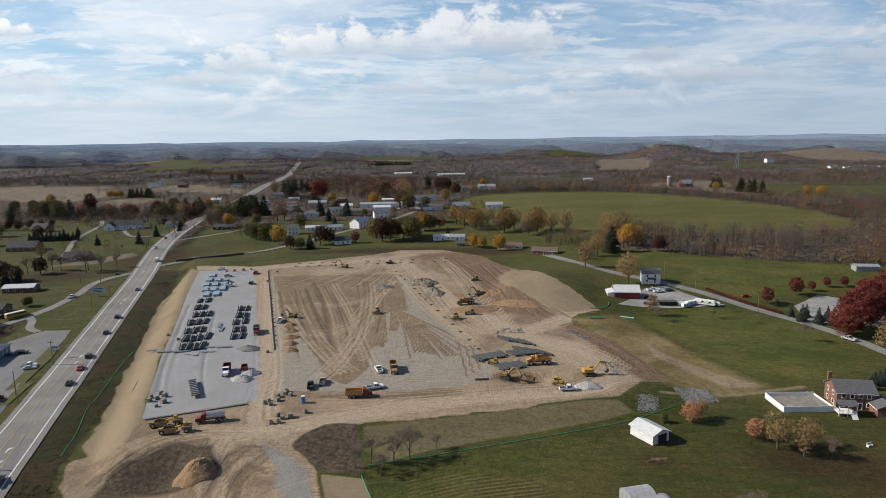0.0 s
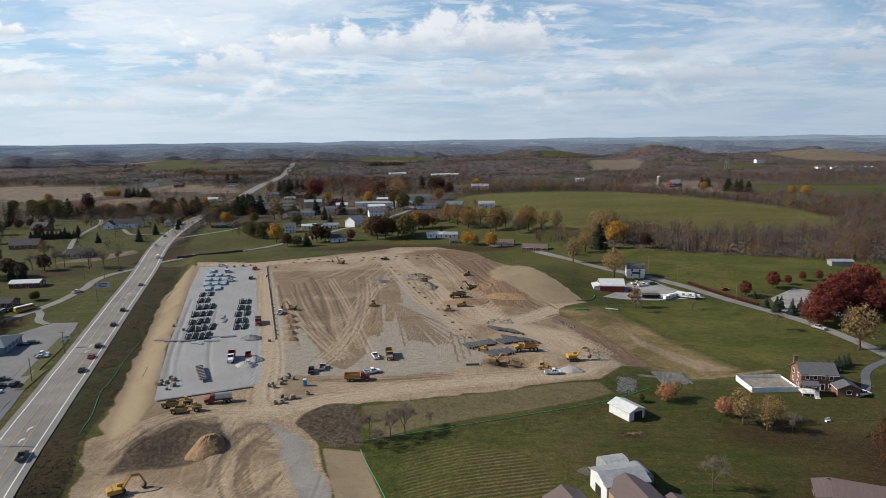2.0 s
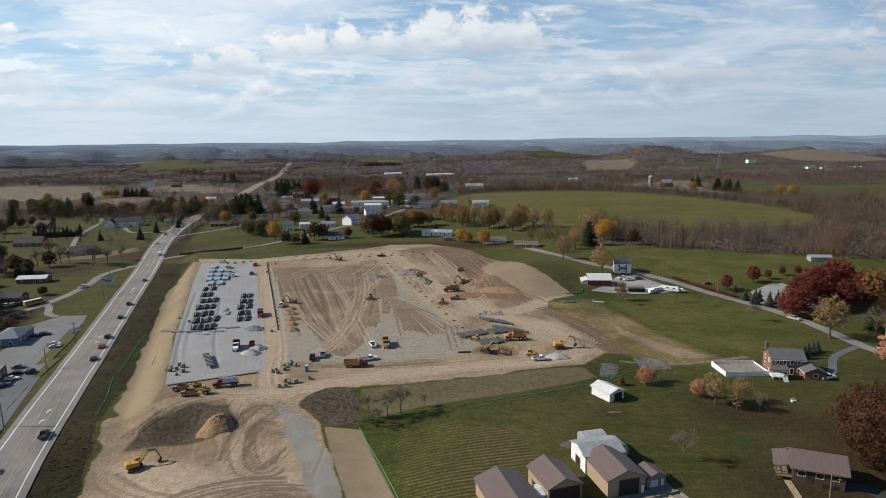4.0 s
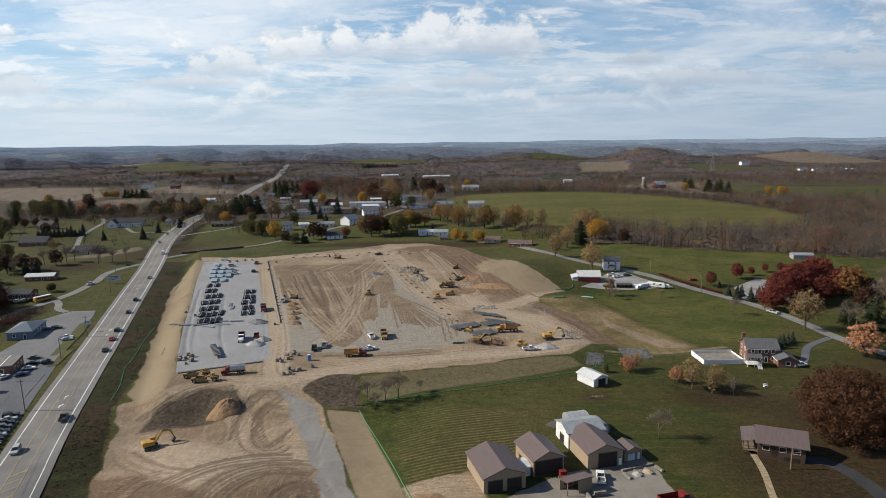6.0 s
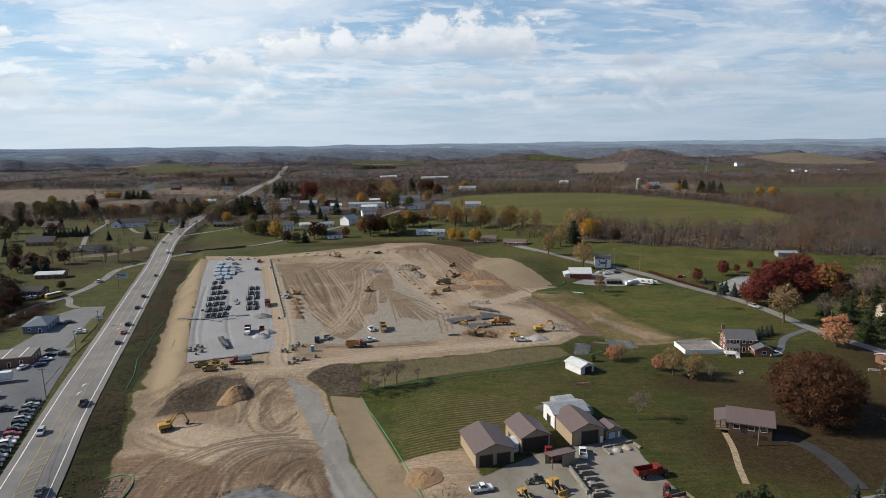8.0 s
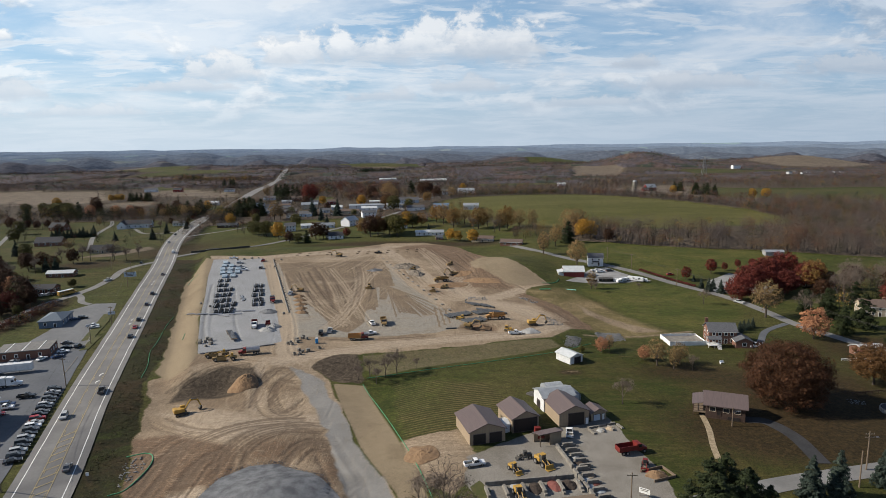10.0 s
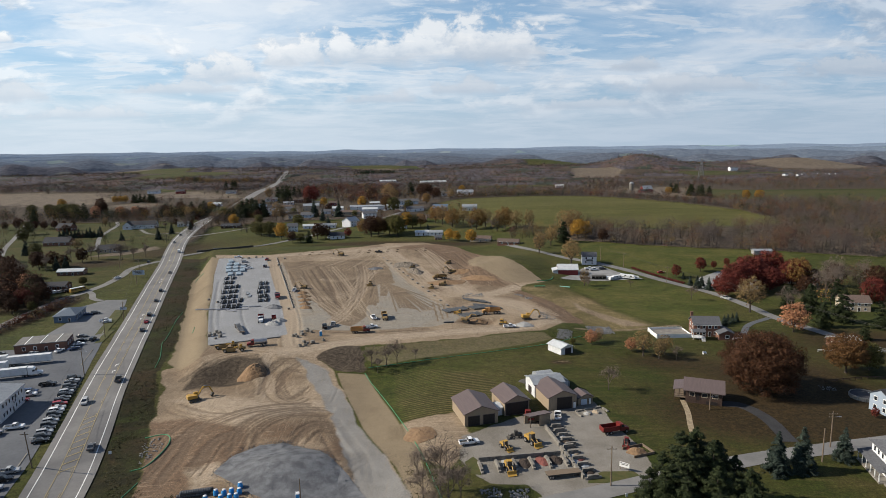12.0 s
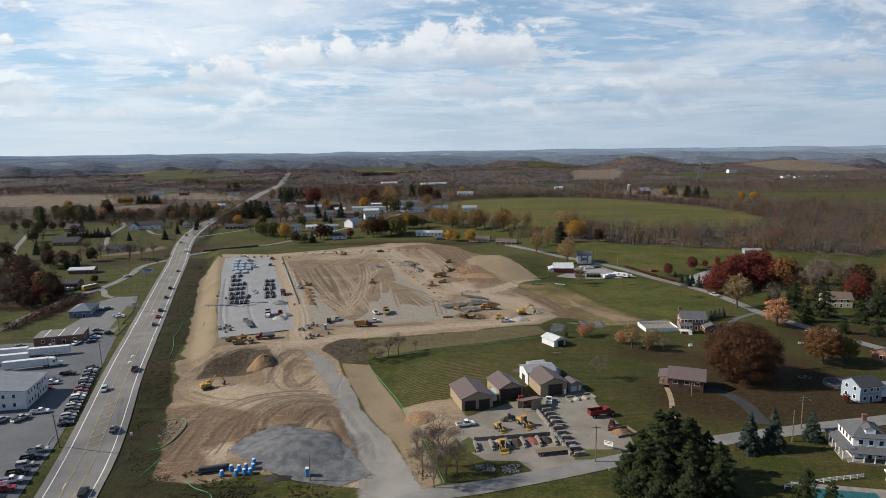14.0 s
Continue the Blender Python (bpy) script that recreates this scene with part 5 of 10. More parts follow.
HEIGHT = {"oak": 19, "oak2": 16, "red": 12, "redsmall": 7, "gold": 11, "tan": 15, "tan2": 15, "ochre": 13, "olive": 12, "rust": 12, "pink": 9, "pine": 16, "spruce": 12, "bare": 11, "bare2": 9}


def grow(kind, x, y, h, label=""):
    """A tree of a given height."""
    r2 = random.Random(int(x * 13 + y * 29))
    return tagged(copy_thing(PROTO[kind], on(x, y, r2.uniform(0, 360), -0.1, h / HEIGHT[kind] * r2.uniform(0.94, 1.06))), label)


plant("oak", 107.5, 219, 1.12)
plant("oak2", 146, 234, 0.98)
plant("olive", 156, 236, 1.0)
for x, y, s in ((45, 145, 0.85), (49, 148, 0.95), (54, 150, 1.1), (58, 152, 1.15), (63, 152, 1.0), (47, 140, 0.95), (53, 144, 1.1), (59, 145, 1.15), (64, 145, 0.95), (50, 136, 1.0), (57, 138, 1.05), (64, 138, 1.0), (54, 130, 1.0), (61, 131, 1.0), (83, 135, 0.62), (87, 132, 0.6)):
    plant("pine", x, y, s, label="dark green pine in a dense near clump")
for x, y, s in ((84, 164, 1.0), (91, 165, 0.95), (105, 170, 0.78), (117, 164, 0.7), (121, 158, 0.75), (136, 178, 0.9), (140, 172, 1.0)):
    plant("spruce", x, y, s)
for x, y, s in ((148, 396, 0.35), (152, 378, 0.55), (147, 372, 0.62), (152, 368, 0.66), (157, 366, 0.6), (146, 380, 0.5), (158, 372, 0.6)):
    plant("spruce", x, y, s, label="dark evergreen in a roadside clump")
for x, y, s in ((154, 351, 0.72), (164, 360, 0.9), (176, 370, 1.0), (188, 384, 1.0), (199, 392, 0.95), (205, 378, 0.85), (184, 362, 0.8), (218, 392, 0.7), (222, 332, 0.7), (228, 340, 0.7)):
    plant("red", x, y, s)
for x, y, s in ((145, 400, 1.0), (165, 412, 1.1), (176, 418, 0.7), (187, 424, 0.7), (196, 424, 0.75), (204, 420, 0.8), (172, 424, 0.5), (131, 196, 0.5)):
    plant("redsmall", x, y, s)
plant("tan", 152, 319, 0.82), plant("pink", 155, 285, 1.5), plant("ochre", 232, 322, 0.6)
for x, y, s in ((180, 316, 0.72), (172, 292, 0.6), (186, 300, 0.75), (208, 340, 0.6), (196, 288, 0.7), (212, 300, 0.75), (190, 268, 0.65), (208, 282, 0.65), (176, 328, 0.55), (224, 312, 0.7), (226, 290, 0.75), (178, 272, 0.5), (222, 278, 0.7), (190, 334, 0.5)):
    plant("pine", x, y, s, label="dark evergreen behind the houses")
for k, x, y, s in (("rust", 236, 350, 1.1), ("rust", 246, 330, 1.0), ("rust", 198, 352, 0.7), ("rust", 214, 372, 0.7), ("bare", 170, 318, 0.8), ("ochre", 240, 318, 0.6), ("rust", 200, 262, 0.5), ("bare", 214, 352, 1.1), ("bare", 206, 346, 1.1), ("bare", 220, 360, 1.0), ("rust", 226, 372, 0.9), ("bare", 232, 380, 1.0), ("ochre", 206, 374, 0.9),
                   ("bare", 244, 372, 1.0)):
    plant(k, x, y, s)
for k, x, y, s in (("pink", 62, 272, 0.75), ("tan2", 66, 275, 0.42), ("tan", 79, 256, 0.72), ("tan2", 84, 252, 0.55), ("tan", 88, 257, 0.6), ("pink", 76, 262, 0.6), ("bare2", 90, 250, 0.7), ("bare2", 56, 221, 1.1),
                   ("bare2", -23, 250, 1.1), ("bare2", -19, 252, 1.2), ("bare", -29, 251, 0.8), ("bare2", -33, 249, 0.7), ("bare2", -26, 246, 0.8), ("bare2", -12, 256, 0.5),
                   ("bare", -2, 158, 1.45), ("bare", -6, 153, 1.1), ("bare", 0, 150, 1.2), ("bare2", 3, 154, 0.9), ("bare2", -8, 166, 0.9), ("bare2", -3, 147, 1.0),
                   ("bare2", 84, 374, 0.6), ("tan2", 84, 383, 0.5), ("bare2", 133, 345, 0.75), ("bare2", 110, 378, 0.45), ("olive", 54, 272, 0.28), ("bare2", 160, 255, 0.8), ("olive", 118, 250, 0.3), ("bare2", 200, 402, 0.9)):
    plant(k, x, y, s)
for k, (x, y) in enumerate(((112, 284), (115, 287), (118, 290), (121, 291), (124, 294), (127, 296), (130, 298))):
    plant("spruce", x + 8, y + 5, 0.42, label="small dark evergreen in a garden row")
# along the site's northern edge and through the village
for k, x, y, h in (("gold", -224, 690, 13), ("olive", -173, 613, 15), ("olive", -164, 608, 16), ("olive", -180, 622, 14), ("gold", -148, 590, 16), ("rust", -134, 571, 11), ("olive", -126, 570, 10), ("pine", -119, 572, 11), ("rust", -114, 586, 15), ("rust", -108, 590, 13), ("olive", -150, 668, 14),
                   ("tan2", -186, 722, 22), ("tan2", -180, 726, 19), ("pine", -236, 780, 22), ("pine", -228, 772, 24), ("pine", -222, 768, 22), ("pine", -244, 786, 20), ("pine", -216, 776, 20), ("olive", -252, 800, 15), ("spruce", -149, 748, 20), ("spruce", -132, 709, 14), ("spruce", -119, 740, 18), ("spruce", -123, 692, 9),
                   ("spruce", -96, 690, 10), ("redsmall", -87, 591, 9), ("rust", -66, 594, 20), ("oak2", -60, 600, 17), ("ochre", -76, 612, 15), ("olive", -50, 606, 19), ("olive", -42, 594, 20), ("olive", -46, 616, 18), ("gold", -36, 640, 17), ("olive", -57, 758, 19), ("tan", -74, 892, 26), ("tan", -66, 884, 20), ("tan2", -280, 1040, 24),
                   ("pine", -253, 1022, 24), ("pine", -253, 1050, 24), ("pine", -246, 1036, 24), ("pine", -238, 1040, 22), ("pine", -231, 1038, 20), ("pine", -262, 1030, 22), ("red", -195, 958, 24), ("bare", -204, 903, 20), ("gold", -103, 828, 14), ("pine", -52, 1100, 22), ("rust", -24, 1046, 22), ("rust", -98, 906, 22), ("bare", -170, 717, 13),
                   ("ochre", -7, 668, 19), ("tan", 0, 655, 20), ("ochre", 10, 640, 20), ("tan", 21, 652, 19), ("ochre", 33, 622, 20), ("tan", 42, 630, 19), ("tan2", 51, 600, 20), ("ochre", 59, 608, 20), ("tan", 69, 600, 19), ("tan2", 80, 594, 18), ("bare", 46, 596, 15), ("bare", 28, 618, 15), ("gold", 6, 565, 10), ("gold", 12, 560, 9), ("gold", 24, 548, 12),
                   ("tan", 106, 556, 22), ("tan", 116, 566, 21), ("gold", 112, 533, 15), ("gold", 119, 536, 14), ("rust", 127, 511, 11), ("pine", 96, 512, 19), ("tan2", 70, 468, 16), ("tan", 86, 432, 17), ("tan", 84, 500, 15), ("bare", 72, 492, 9), ("bare", 78, 500, 10), ("olive", -30, 640, 15), ("ochre", -22, 646, 14), ("spruce", -14, 612, 8),
                   ("olive", -40, 770, 14), ("ochre", -20, 830, 14), ("tan", 12, 880, 16), ("rust", -8, 900, 18), ("olive", -200, 700, 11), ("rust", -212, 740, 12), ("olive", -176, 760, 11), ("rust", -140, 790, 10), ("tan", -60, 812, 14), ("bare", -160, 700, 12), ("olive", -100, 734, 8), ("rust", -180, 860, 14), ("gold", -160, 870, 12)):
    grow(k, x, y, h)
# lawns and hedges west of the highway
for k, x, y, s in (("rust", -281, 476, 0.7), ("rust", -292, 480, 0.8), ("spruce", -282, 468, 0.9), ("olive", -236, 419, 0.3), ("spruce", -270, 640, 0.9), ("tan2", -300, 760, 0.8), ("tan", -330, 770, 0.6), ("pink", -400, 800, 1.2), ("pink", -392, 820, 1.1),
                   ("pink", -258, 398, 1.0), ("rust", -244, 384, 0.9), ("rust", -262, 385, 0.9), ("rust", -252, 372, 0.9), ("red", -240, 366, 0.6), ("rust", -236, 374, 0.7), ("rust", -270, 410, 0.9), ("rust", -284, 424, 1.0), ("bare", -276, 420, 1.0),
                   ("rust", -290, 400, 1.0), ("rust", -280, 372, 1.0), ("bare", -262, 364, 1.0), ("rust", -296, 440, 1.1), ("rust", -312, 452, 1.0), ("bare", -320, 440, 1.2), ("rust", -336, 460, 1.1), ("olive", -226, 352, 0.35), ("tan", -310, 545, 0.6), ("olive", -318, 500, 0.6),
                   ("olive", -330, 520, 0.8), ("spruce", -344, 530, 1.0), ("rust", -350, 500, 1.0), ("spruce", -300, 600, 0.8), ("rust", -375, 640, 0.7), ("olive", -392, 600, 0.8), ("olive", -420, 650, 0.9), ("rust", -455, 690, 0.9), ("pine", -470, 740, 0.9), ("pine", -520, 700, 0.9),
                   ("spruce", -262, 668, 0.8), ("olive", -252, 742, 0.9), ("pine", -300, 800, 0.8), ("pine", -316, 812, 0.8), ("rust", -345, 800, 0.9), ("rust", -366, 790, 0.8)):
    plant(k, x, y, s)
for k in range(11):
    plant("spruce", -369 + 3.4 * k, 619 + 0.6 * k, 0.62 + 0.1 * (k % 3), label="dark evergreen in a garden screen")
for k in range(5):
    plant("spruce", -334 - 5 * k, 628 + 9 * k, 0.6, label="dark evergreen in a garden screen")
for x, y in ((-439, 691), (-428, 690), (-421, 697), (-415, 705), (-470, 690)):
    plant("rust", x, y, 0.55, label="clipped round brown-leaved tree in a lawn row")
for k, x, y, h in (("rust", -449, 708, 8), ("rust", -434, 702, 8), ("rust", -426, 706, 8), ("rust", -410, 713, 8), ("tan2", -372, 709, 11), ("pink", -436, 808, 15), ("rust", -465, 876, 19), ("tan", -410, 816, 12), ("rust", -374, 800, 13), ("pine", -347, 806, 17), ("pine", -338, 804, 16), ("rust", -333, 820, 17),
                   ("spruce", -267, 603, 11), ("bare", -251, 500, 17), ("spruce", -277, 471, 10), ("rust", -279, 496, 12), ("bare", -288, 497, 14), ("bare", -278, 507, 13), ("bare", -272, 507, 13), ("bare", -253, 506, 13), ("bare", -243, 504, 12), ("bare", -238, 514, 12), ("rust", -304, 480, 13), ("rust", -296, 470, 14), ("bare", -286, 462, 13),
                   ("rust", -240, 353, 11), ("rust", -233, 346, 10), ("rust", -250, 362, 12), ("rust", -227, 354, 9), ("rust", -262, 374, 12), ("pink", -262, 388, 11), ("rust", -250, 392, 11), ("rust", -258, 398, 12), ("rust", -232, 372, 10), ("rust", -240, 380, 11), ("olive", -236, 421, 5), ("pine", -296, 784, 15), ("pine", -300, 812, 18), ("gold", -304, 846, 14), ("olive", -312, 800, 12), ("bare", -292, 655, 9), ("bare", -290, 672, 9), ("bare", -291, 690, 9), ("rust", -293, 705, 8), ("bare", -295, 720, 9),
                   ("olive", -296, 735, 8), ("bare", -297, 752, 9), ("rust", -298, 768, 9), ("olive", -520, 850, 16), ("olive", -500, 840, 15), ("pine", -480, 830, 16), ("pine", -460, 826, 17), ("olive", -540, 846, 16), ("gold", -556, 940, 14)):
    grow(k, x, y, h)
hedge = [(-282, 700), (-286, 720), (-290, 742), (-296, 766), (-276, 690), (-270, 676)]
for k, (x, y) in enumerate(hedge):
    plant("bare", x, y, 0.6), plant("rust", x + 3, y + 8, 0.35)
r9 = random.Random(9)
for kind, n, x0, x1, y0, y1, s in (("pine", 11, -498, -456, 1024, 1052, 0.62), ("gold", 3, -523, -498, 1020, 1030, 0.9), ("pine", 6, -252, -222, 975, 1000, 0.75), ("pine", 6, -240, -208, 762, 775, 0.7), ("pine", 4, -454, -423, 1350, 1366, 0.9),
                                   ("pine", 3, 372, 388, 1036, 1050, 0.7), ("pine", 6, 334, 360, 862, 882, 0.75), ("olive", 6, -511, -434, 786, 812, 1.1), ("pink", 1, -421, -421, 782, 782, 1.1), ("rust", 2, -440, -436, 826, 836, 1.1),
                                   ("oak2", 3, -70, -52, 780, 806, 0.9), ("gold", 2, 28, 38, 1120, 1150, 1.0), ("rust", 3, -40, -14, 975, 1060, 1.2), ("gold", 4, 300, 420, 790, 870, 0.9)):
    for k in range(n):
        plant(kind, r9.uniform(x0, x1), r9.uniform(y0, y1), s)
for ob in PROTO.values():
    for o in (*ob.children_recursive, ob):
        bpy.data.objects.remove(o)


# ---- far woods: thousands of small crowns, joined by tract ----
W_MAT = bpy.data.materials.new("mixed_autumn_woods")
W_MAT.use_nodes = True
k_ = Nodes(W_MAT.node_tree)
tone = k_.n("ShaderNodeAttribute", attr="tone").outputs["Color"]
isle = k_.n("ShaderNodeNewGeometry").outputs["Random Per Island"]
bs = k_.n("ShaderNodeBsdfPrincipled", ins={"Base Color": k_.mix(1.0, tone, k_.mix(isle, rgb(0.88, 0.88, 0.88), rgb(1.14, 1.14, 1.14)), "MULTIPLY"), "Roughness": 0.9})
bs.inputs["Specular IOR Level"].default_value = 0.1
k_.n("ShaderNodeOutputMaterial", ins={"Surface": bs.outputs[0]})
TONES = np.array([(0.104, 0.086, 0.078), (0.090, 0.073, 0.071), (0.118, 0.094, 0.074), (0.142, 0.068, 0.040), (0.116, 0.046, 0.033), (0.235, 0.145, 0.044), (0.180, 0.120, 0.050), (0.016, 0.027, 0.014), (0.046, 0.050, 0.020)])


def woods_tract(name, label, xs, ys, hs, weights, leaves, size, seed, wide_=0.34):
    """One tract: per tree a trunk blade and a loose crown of sprays."""
    rs = np.random.RandomState(seed)
    n = len(xs)
    if n == 0:
        return
    zs = np.array([ground_z(x, y) for x, y in zip(xs, ys)])
    acc = np.cumsum(np.array(weights, float)) / sum(weights)
    like = (fbm(xs / 34 + seed, ys / 34, 2) - 0.5) * 2.4 + 0.5                # like trees stand together
    pick = np.searchsorted(acc, np.where(rs.rand(n) < 0.5, np.clip(like, 0, 0.999), rs.rand(n)) * 0.9999)
    tone_ = TONES[pick] * (0.66 + 0.40 * rs.rand(n))[:, None]
    d = rs.normal(size=(n, leaves, 3))
    d /= np.linalg.norm(d, axis=2, keepdims=True)
    rad = (0.35 + 0.65 * rs.rand(n, leaves) ** 0.5)[..., None] * (0.8 + 0.4 * rs.rand(n, leaves))[..., None]
    cone = (pick == 7)[:, None]
    c = d * rad * np.stack([hs * wide_, hs * wide_, hs * 0.45], -1)[:, None, :]
    c[..., 2] += (hs * 0.54)[:, None]
    f = np.where(cone, np.clip(1.25 - c[..., 2] / hs[:, None], 0.12, 0.9), 1.0)
    c[..., 0] *= f
    c[..., 1] *= f
    c += np.stack([xs, ys, zs], -1)[:, None, :]
    face = 1.0 * d + [0, 0, 0.25] + rs.normal(size=c.shape) * 0.35
    u = np.cross(face, rs.normal(size=c.shape))
    u /= np.linalg.norm(u, axis=2, keepdims=True)
    v = np.cross(face / np.linalg.norm(face, axis=2, keepdims=True), u)
    s = size * (hs / 14)[:, None, None] * (0.6 + 0.8 * rs.rand(n, leaves))[..., None]
    ver = np.stack([c - u * s, c + v * s * 0.6, c + u * s, c - v * s * 0.6], 2).reshape(-1, 3)
    t = np.stack([xs, ys, zs - 0.5], -1)
    w_ = (0.016 * hs)[:, None]
    tr = np.stack([t - [1, 0, 0] * w_, t + [1, 0, 0] * w_, t + [0, 0, 1] * (hs * 0.75)[:, None]], 1).reshape(-1, 3)
    k0 = len(ver)
    faces = np.arange(k0).reshape(-1, 4).tolist() + (k0 + np.arange(len(tr)).reshape(-1, 3)).tolist()
    mesh = bpy.data.meshes.new(name)
    mesh.from_pydata(np.concatenate([ver, tr]).tolist(), [], faces)
    col = np.ones((len(ver) + len(tr), 4), np.float32)
    col[:k0, :3] = np.repeat(tone_, leaves * 4, 0)
    col[k0:, :3] = (0.09, 0.075, 0.062)
    mesh.attributes.new("tone", "FLOAT_COLOR", "POINT").data.foreach_set("color", col.ravel())
    mesh.materials.append(W_MAT)
    tagged(new(name, mesh), label, "woods", kind="stuff")


def scatter(n, x0, x1, y0, y1, seed, keep):
    rs = np.random.RandomState(seed)
    xs, ys = rs.uniform(x0, x1, n), rs.uniform(y0, y1, n)
    ok = keep(xs, ys, rs)
    return xs[ok], ys[ok]


def cover_at(field, xs, ys):
    i, j = np.clip(np.searchsorted(gx, xs), 0, nx - 1), np.clip(np.searchsorted(gy, ys), 0, ny - 1)
    return field[j, i]


ROAD_PTS = np.array(smooth_line(HIGHWAY, 10))
VILLAGE = [(-240, 640), (-130, 575), (-60, 560), (50, 520), (90, 440), (60, 700), (-20, 900), (-130, 900), (-250, 850)]


def wooded(xs, ys, rs, thick=1.0):
    thick = np.where((xs < -240) & (ys < 1300), 0.45, thick)
    w_ = cover_at(woods, xs, ys) > 0.6
    w_ &= inside(xs, ys, VILLAGE, 1.0) < 0.5
    w_ &= np.min(np.hypot(xs[:, None] - ROAD_PTS[None, :, 0], ys[:, None] - ROAD_PTS[None, :, 1]), 1) > 14
    w_ &= in_sight(xs, ys, ROAD_PTS[ROAD_PTS[:, 1] < 1600], 130, 12)
    w_ &= np.abs(xs) < 0.78 * ys + 60
    clear = fbm(xs / 130 + 9, ys / 130 + 4, 2)
    return w_ & (rs.rand(len(xs)) < thick * ss(0.24, 0.40, clear))


def along_line(pts, n, spread, seed):
    rs = np.random.RandomState(seed)
    p = np.array(smooth_line(pts, 12))
    q = p[rs.randint(0, len(p), n)]
    return q[:, 0] + rs.normal(0, spread, n), q[:, 1] + rs.normal(0, spread, n)


def in_sight(xs, ys, marks, reach, gap):
    """True where a tree would not stand before one of the marks, seen from the south."""
    ok = np.ones(len(xs), bool)
    d = np.hypot(xs, ys)
    for s in np.arange(0, reach + 1, gap * 1.5):
        px, py = xs * (1 + s / d), ys * (1 + s / d)
        ok &= np.min(np.hypot(px[:, None] - marks[None, :, 0], py[:, None] - marks[None, :, 1]), 1) > gap
    return ok


VILLAGE_SPOTS = [(-18, 598), (-168, 825), (-95, 666), (-104, 792), (-80, 792), (-108, 756), (-86, 764), (-97, 590), (-149, 639), (-130, 657), (-219, 837), (-215, 792), (-184, 780), (-156, 747), (-44, 838), (-32, 760), (-26, 680), (-82, 722), (-130, 802), (-60, 790), (-140, 775), (-172, 742), (-196, 815), (-206, 856), (-216, 966), (-120, 720), (-100, 700)]
WARM_MIX = (4, 4, 3, 2.0, 1.9, 0.7, 1.1, 0.9, 0.8)
rs = np.random.RandomState(77)
xs, ys = scatter(4200, 90, 490, 430, 800, 1, lambda x, y, q: (inside(x, y, BELT, 4) > 0.5) & (q.rand(len(x)) < 0.35 + ss(0.35, 0.55, fbm(x / 30, y / 30, 2))))
woods_tract("woods", "leafless grey-brown woods with rust tints below the field", xs, ys, rs.uniform(9, 17, len(xs)) * (1 - 0.25 * ss(250, 330, xs)), (4, 4, 5, 3.0, 1.0, 0.5, 2.0, 0.4, 0.8), 110, 0.36, 2, 0.36)
xs, ys = along_line([(128, 512), (146, 499), (190, 479), (222, 472), (252, 457)], 90, 5, 61)
woods_tract("woods", "bare and rust-tinted trees along the pasture fence", xs, ys, rs.uniform(5, 12, len(xs)), (5, 4, 4, 3, 1, 1, 2, 0.2, 0.6), 60, 0.5, 62, 0.34)
xs, ys = along_line([(20, 903), (61, 908), (117, 898), (165, 878), (220, 830), (284, 754), (324, 690), (328, 640)], 620, 8, 3)
woods_tract("woods", "tree belt along the far edge of the green field", xs, ys, rs.uniform(5, 10, len(xs)), WARM_MIX, 80, 0.55, 4, 0.42)
xs, ys = scatter(420, -340, -205, 285, 470, 21, lambda x, y, q: inside(x, y, [(-330, 330), (-243, 346), (-233, 358), (-234, 372), (-242, 396), (-258, 412), (-300, 432), (-340, 440)], 3) > 0.5)
woods_tract("woods", "rust-red and bare woods behind the shops", xs, ys, rs.uniform(9, 17, len(xs)), (3, 3, 2, 5, 6, 0.6, 1, 0.2, 0.3), 130, 0.36, 22)
xs, ys = along_line([(-219, 305), (-217, 330), (-217, 350), (-219, 376)], 130, 2.4, 51)
woods_tract("woods", "low red-brown brush beside the side road", xs, ys, rs.uniform(2.0, 4.5, len(xs)), (2, 2, 2, 4, 5, 0.2, 0.6, 0.2, 1.5), 60, 1.1, 52, 0.6)
xs, ys = along_line([(-760, 765), (-640, 768), (-520, 770), (-420, 772), (-330, 778), (-290, 790)], 330, 9, 23)
woods_tract("woods", "dark tree belt beyond the lawns", xs, ys, rs.uniform(10, 18, len(xs)), (2, 2, 2, 1.5, 1, 1, 2, 5, 5), 110, 0.46, 24, 0.42)
xs, ys = scatter(560, -250, 60, 620, 900, 25, lambda x, y, q: (inside(x, y, VILLAGE, 2) > 0.5) & (fbm(x / 45, y / 45 + 3, 2) > 0.50) & (np.min(np.hypot(x[:, None] - np.array([h_[0] for h_ in VILLAGE_SPOTS])[None], y[:, None] - np.array([h_[1] for h_ in VILLAGE_SPOTS])[None]), 1) > 11) & in_sight(x, y, np.array(VILLAGE_SPOTS, float), 55, 9))
woods_tract("woods", "autumn garden trees between village houses", xs, ys, rs.uniform(6, 12, len(xs)), (2, 2, 2, 2, 2, 2, 2, 1.6, 2), 130, 0.40, 26, 0.40)
xs, ys = along_line([(-250, 700), (-262, 740), (-268, 800), (-270, 860), (-300, 900)], 160, 9, 27)
xs = np.where(np.abs(xs - np.interp(ys, [676, 740, 839, 1000], [-263, -274, -283, -312])) < 11, xs + 24, xs)
woods_tract("woods", "trees crowding the highway beyond the bend", xs, ys, rs.uniform(9, 17, len(xs)), (2, 2, 2, 2, 1, 1, 2, 4, 3), 120, 0.42, 28, 0.42)
xs, ys = scatter(260, -520, -240, 560, 800, 29, lambda x, y, q: fbm(x / 40 + 7, y / 40, 2) > 0.52)
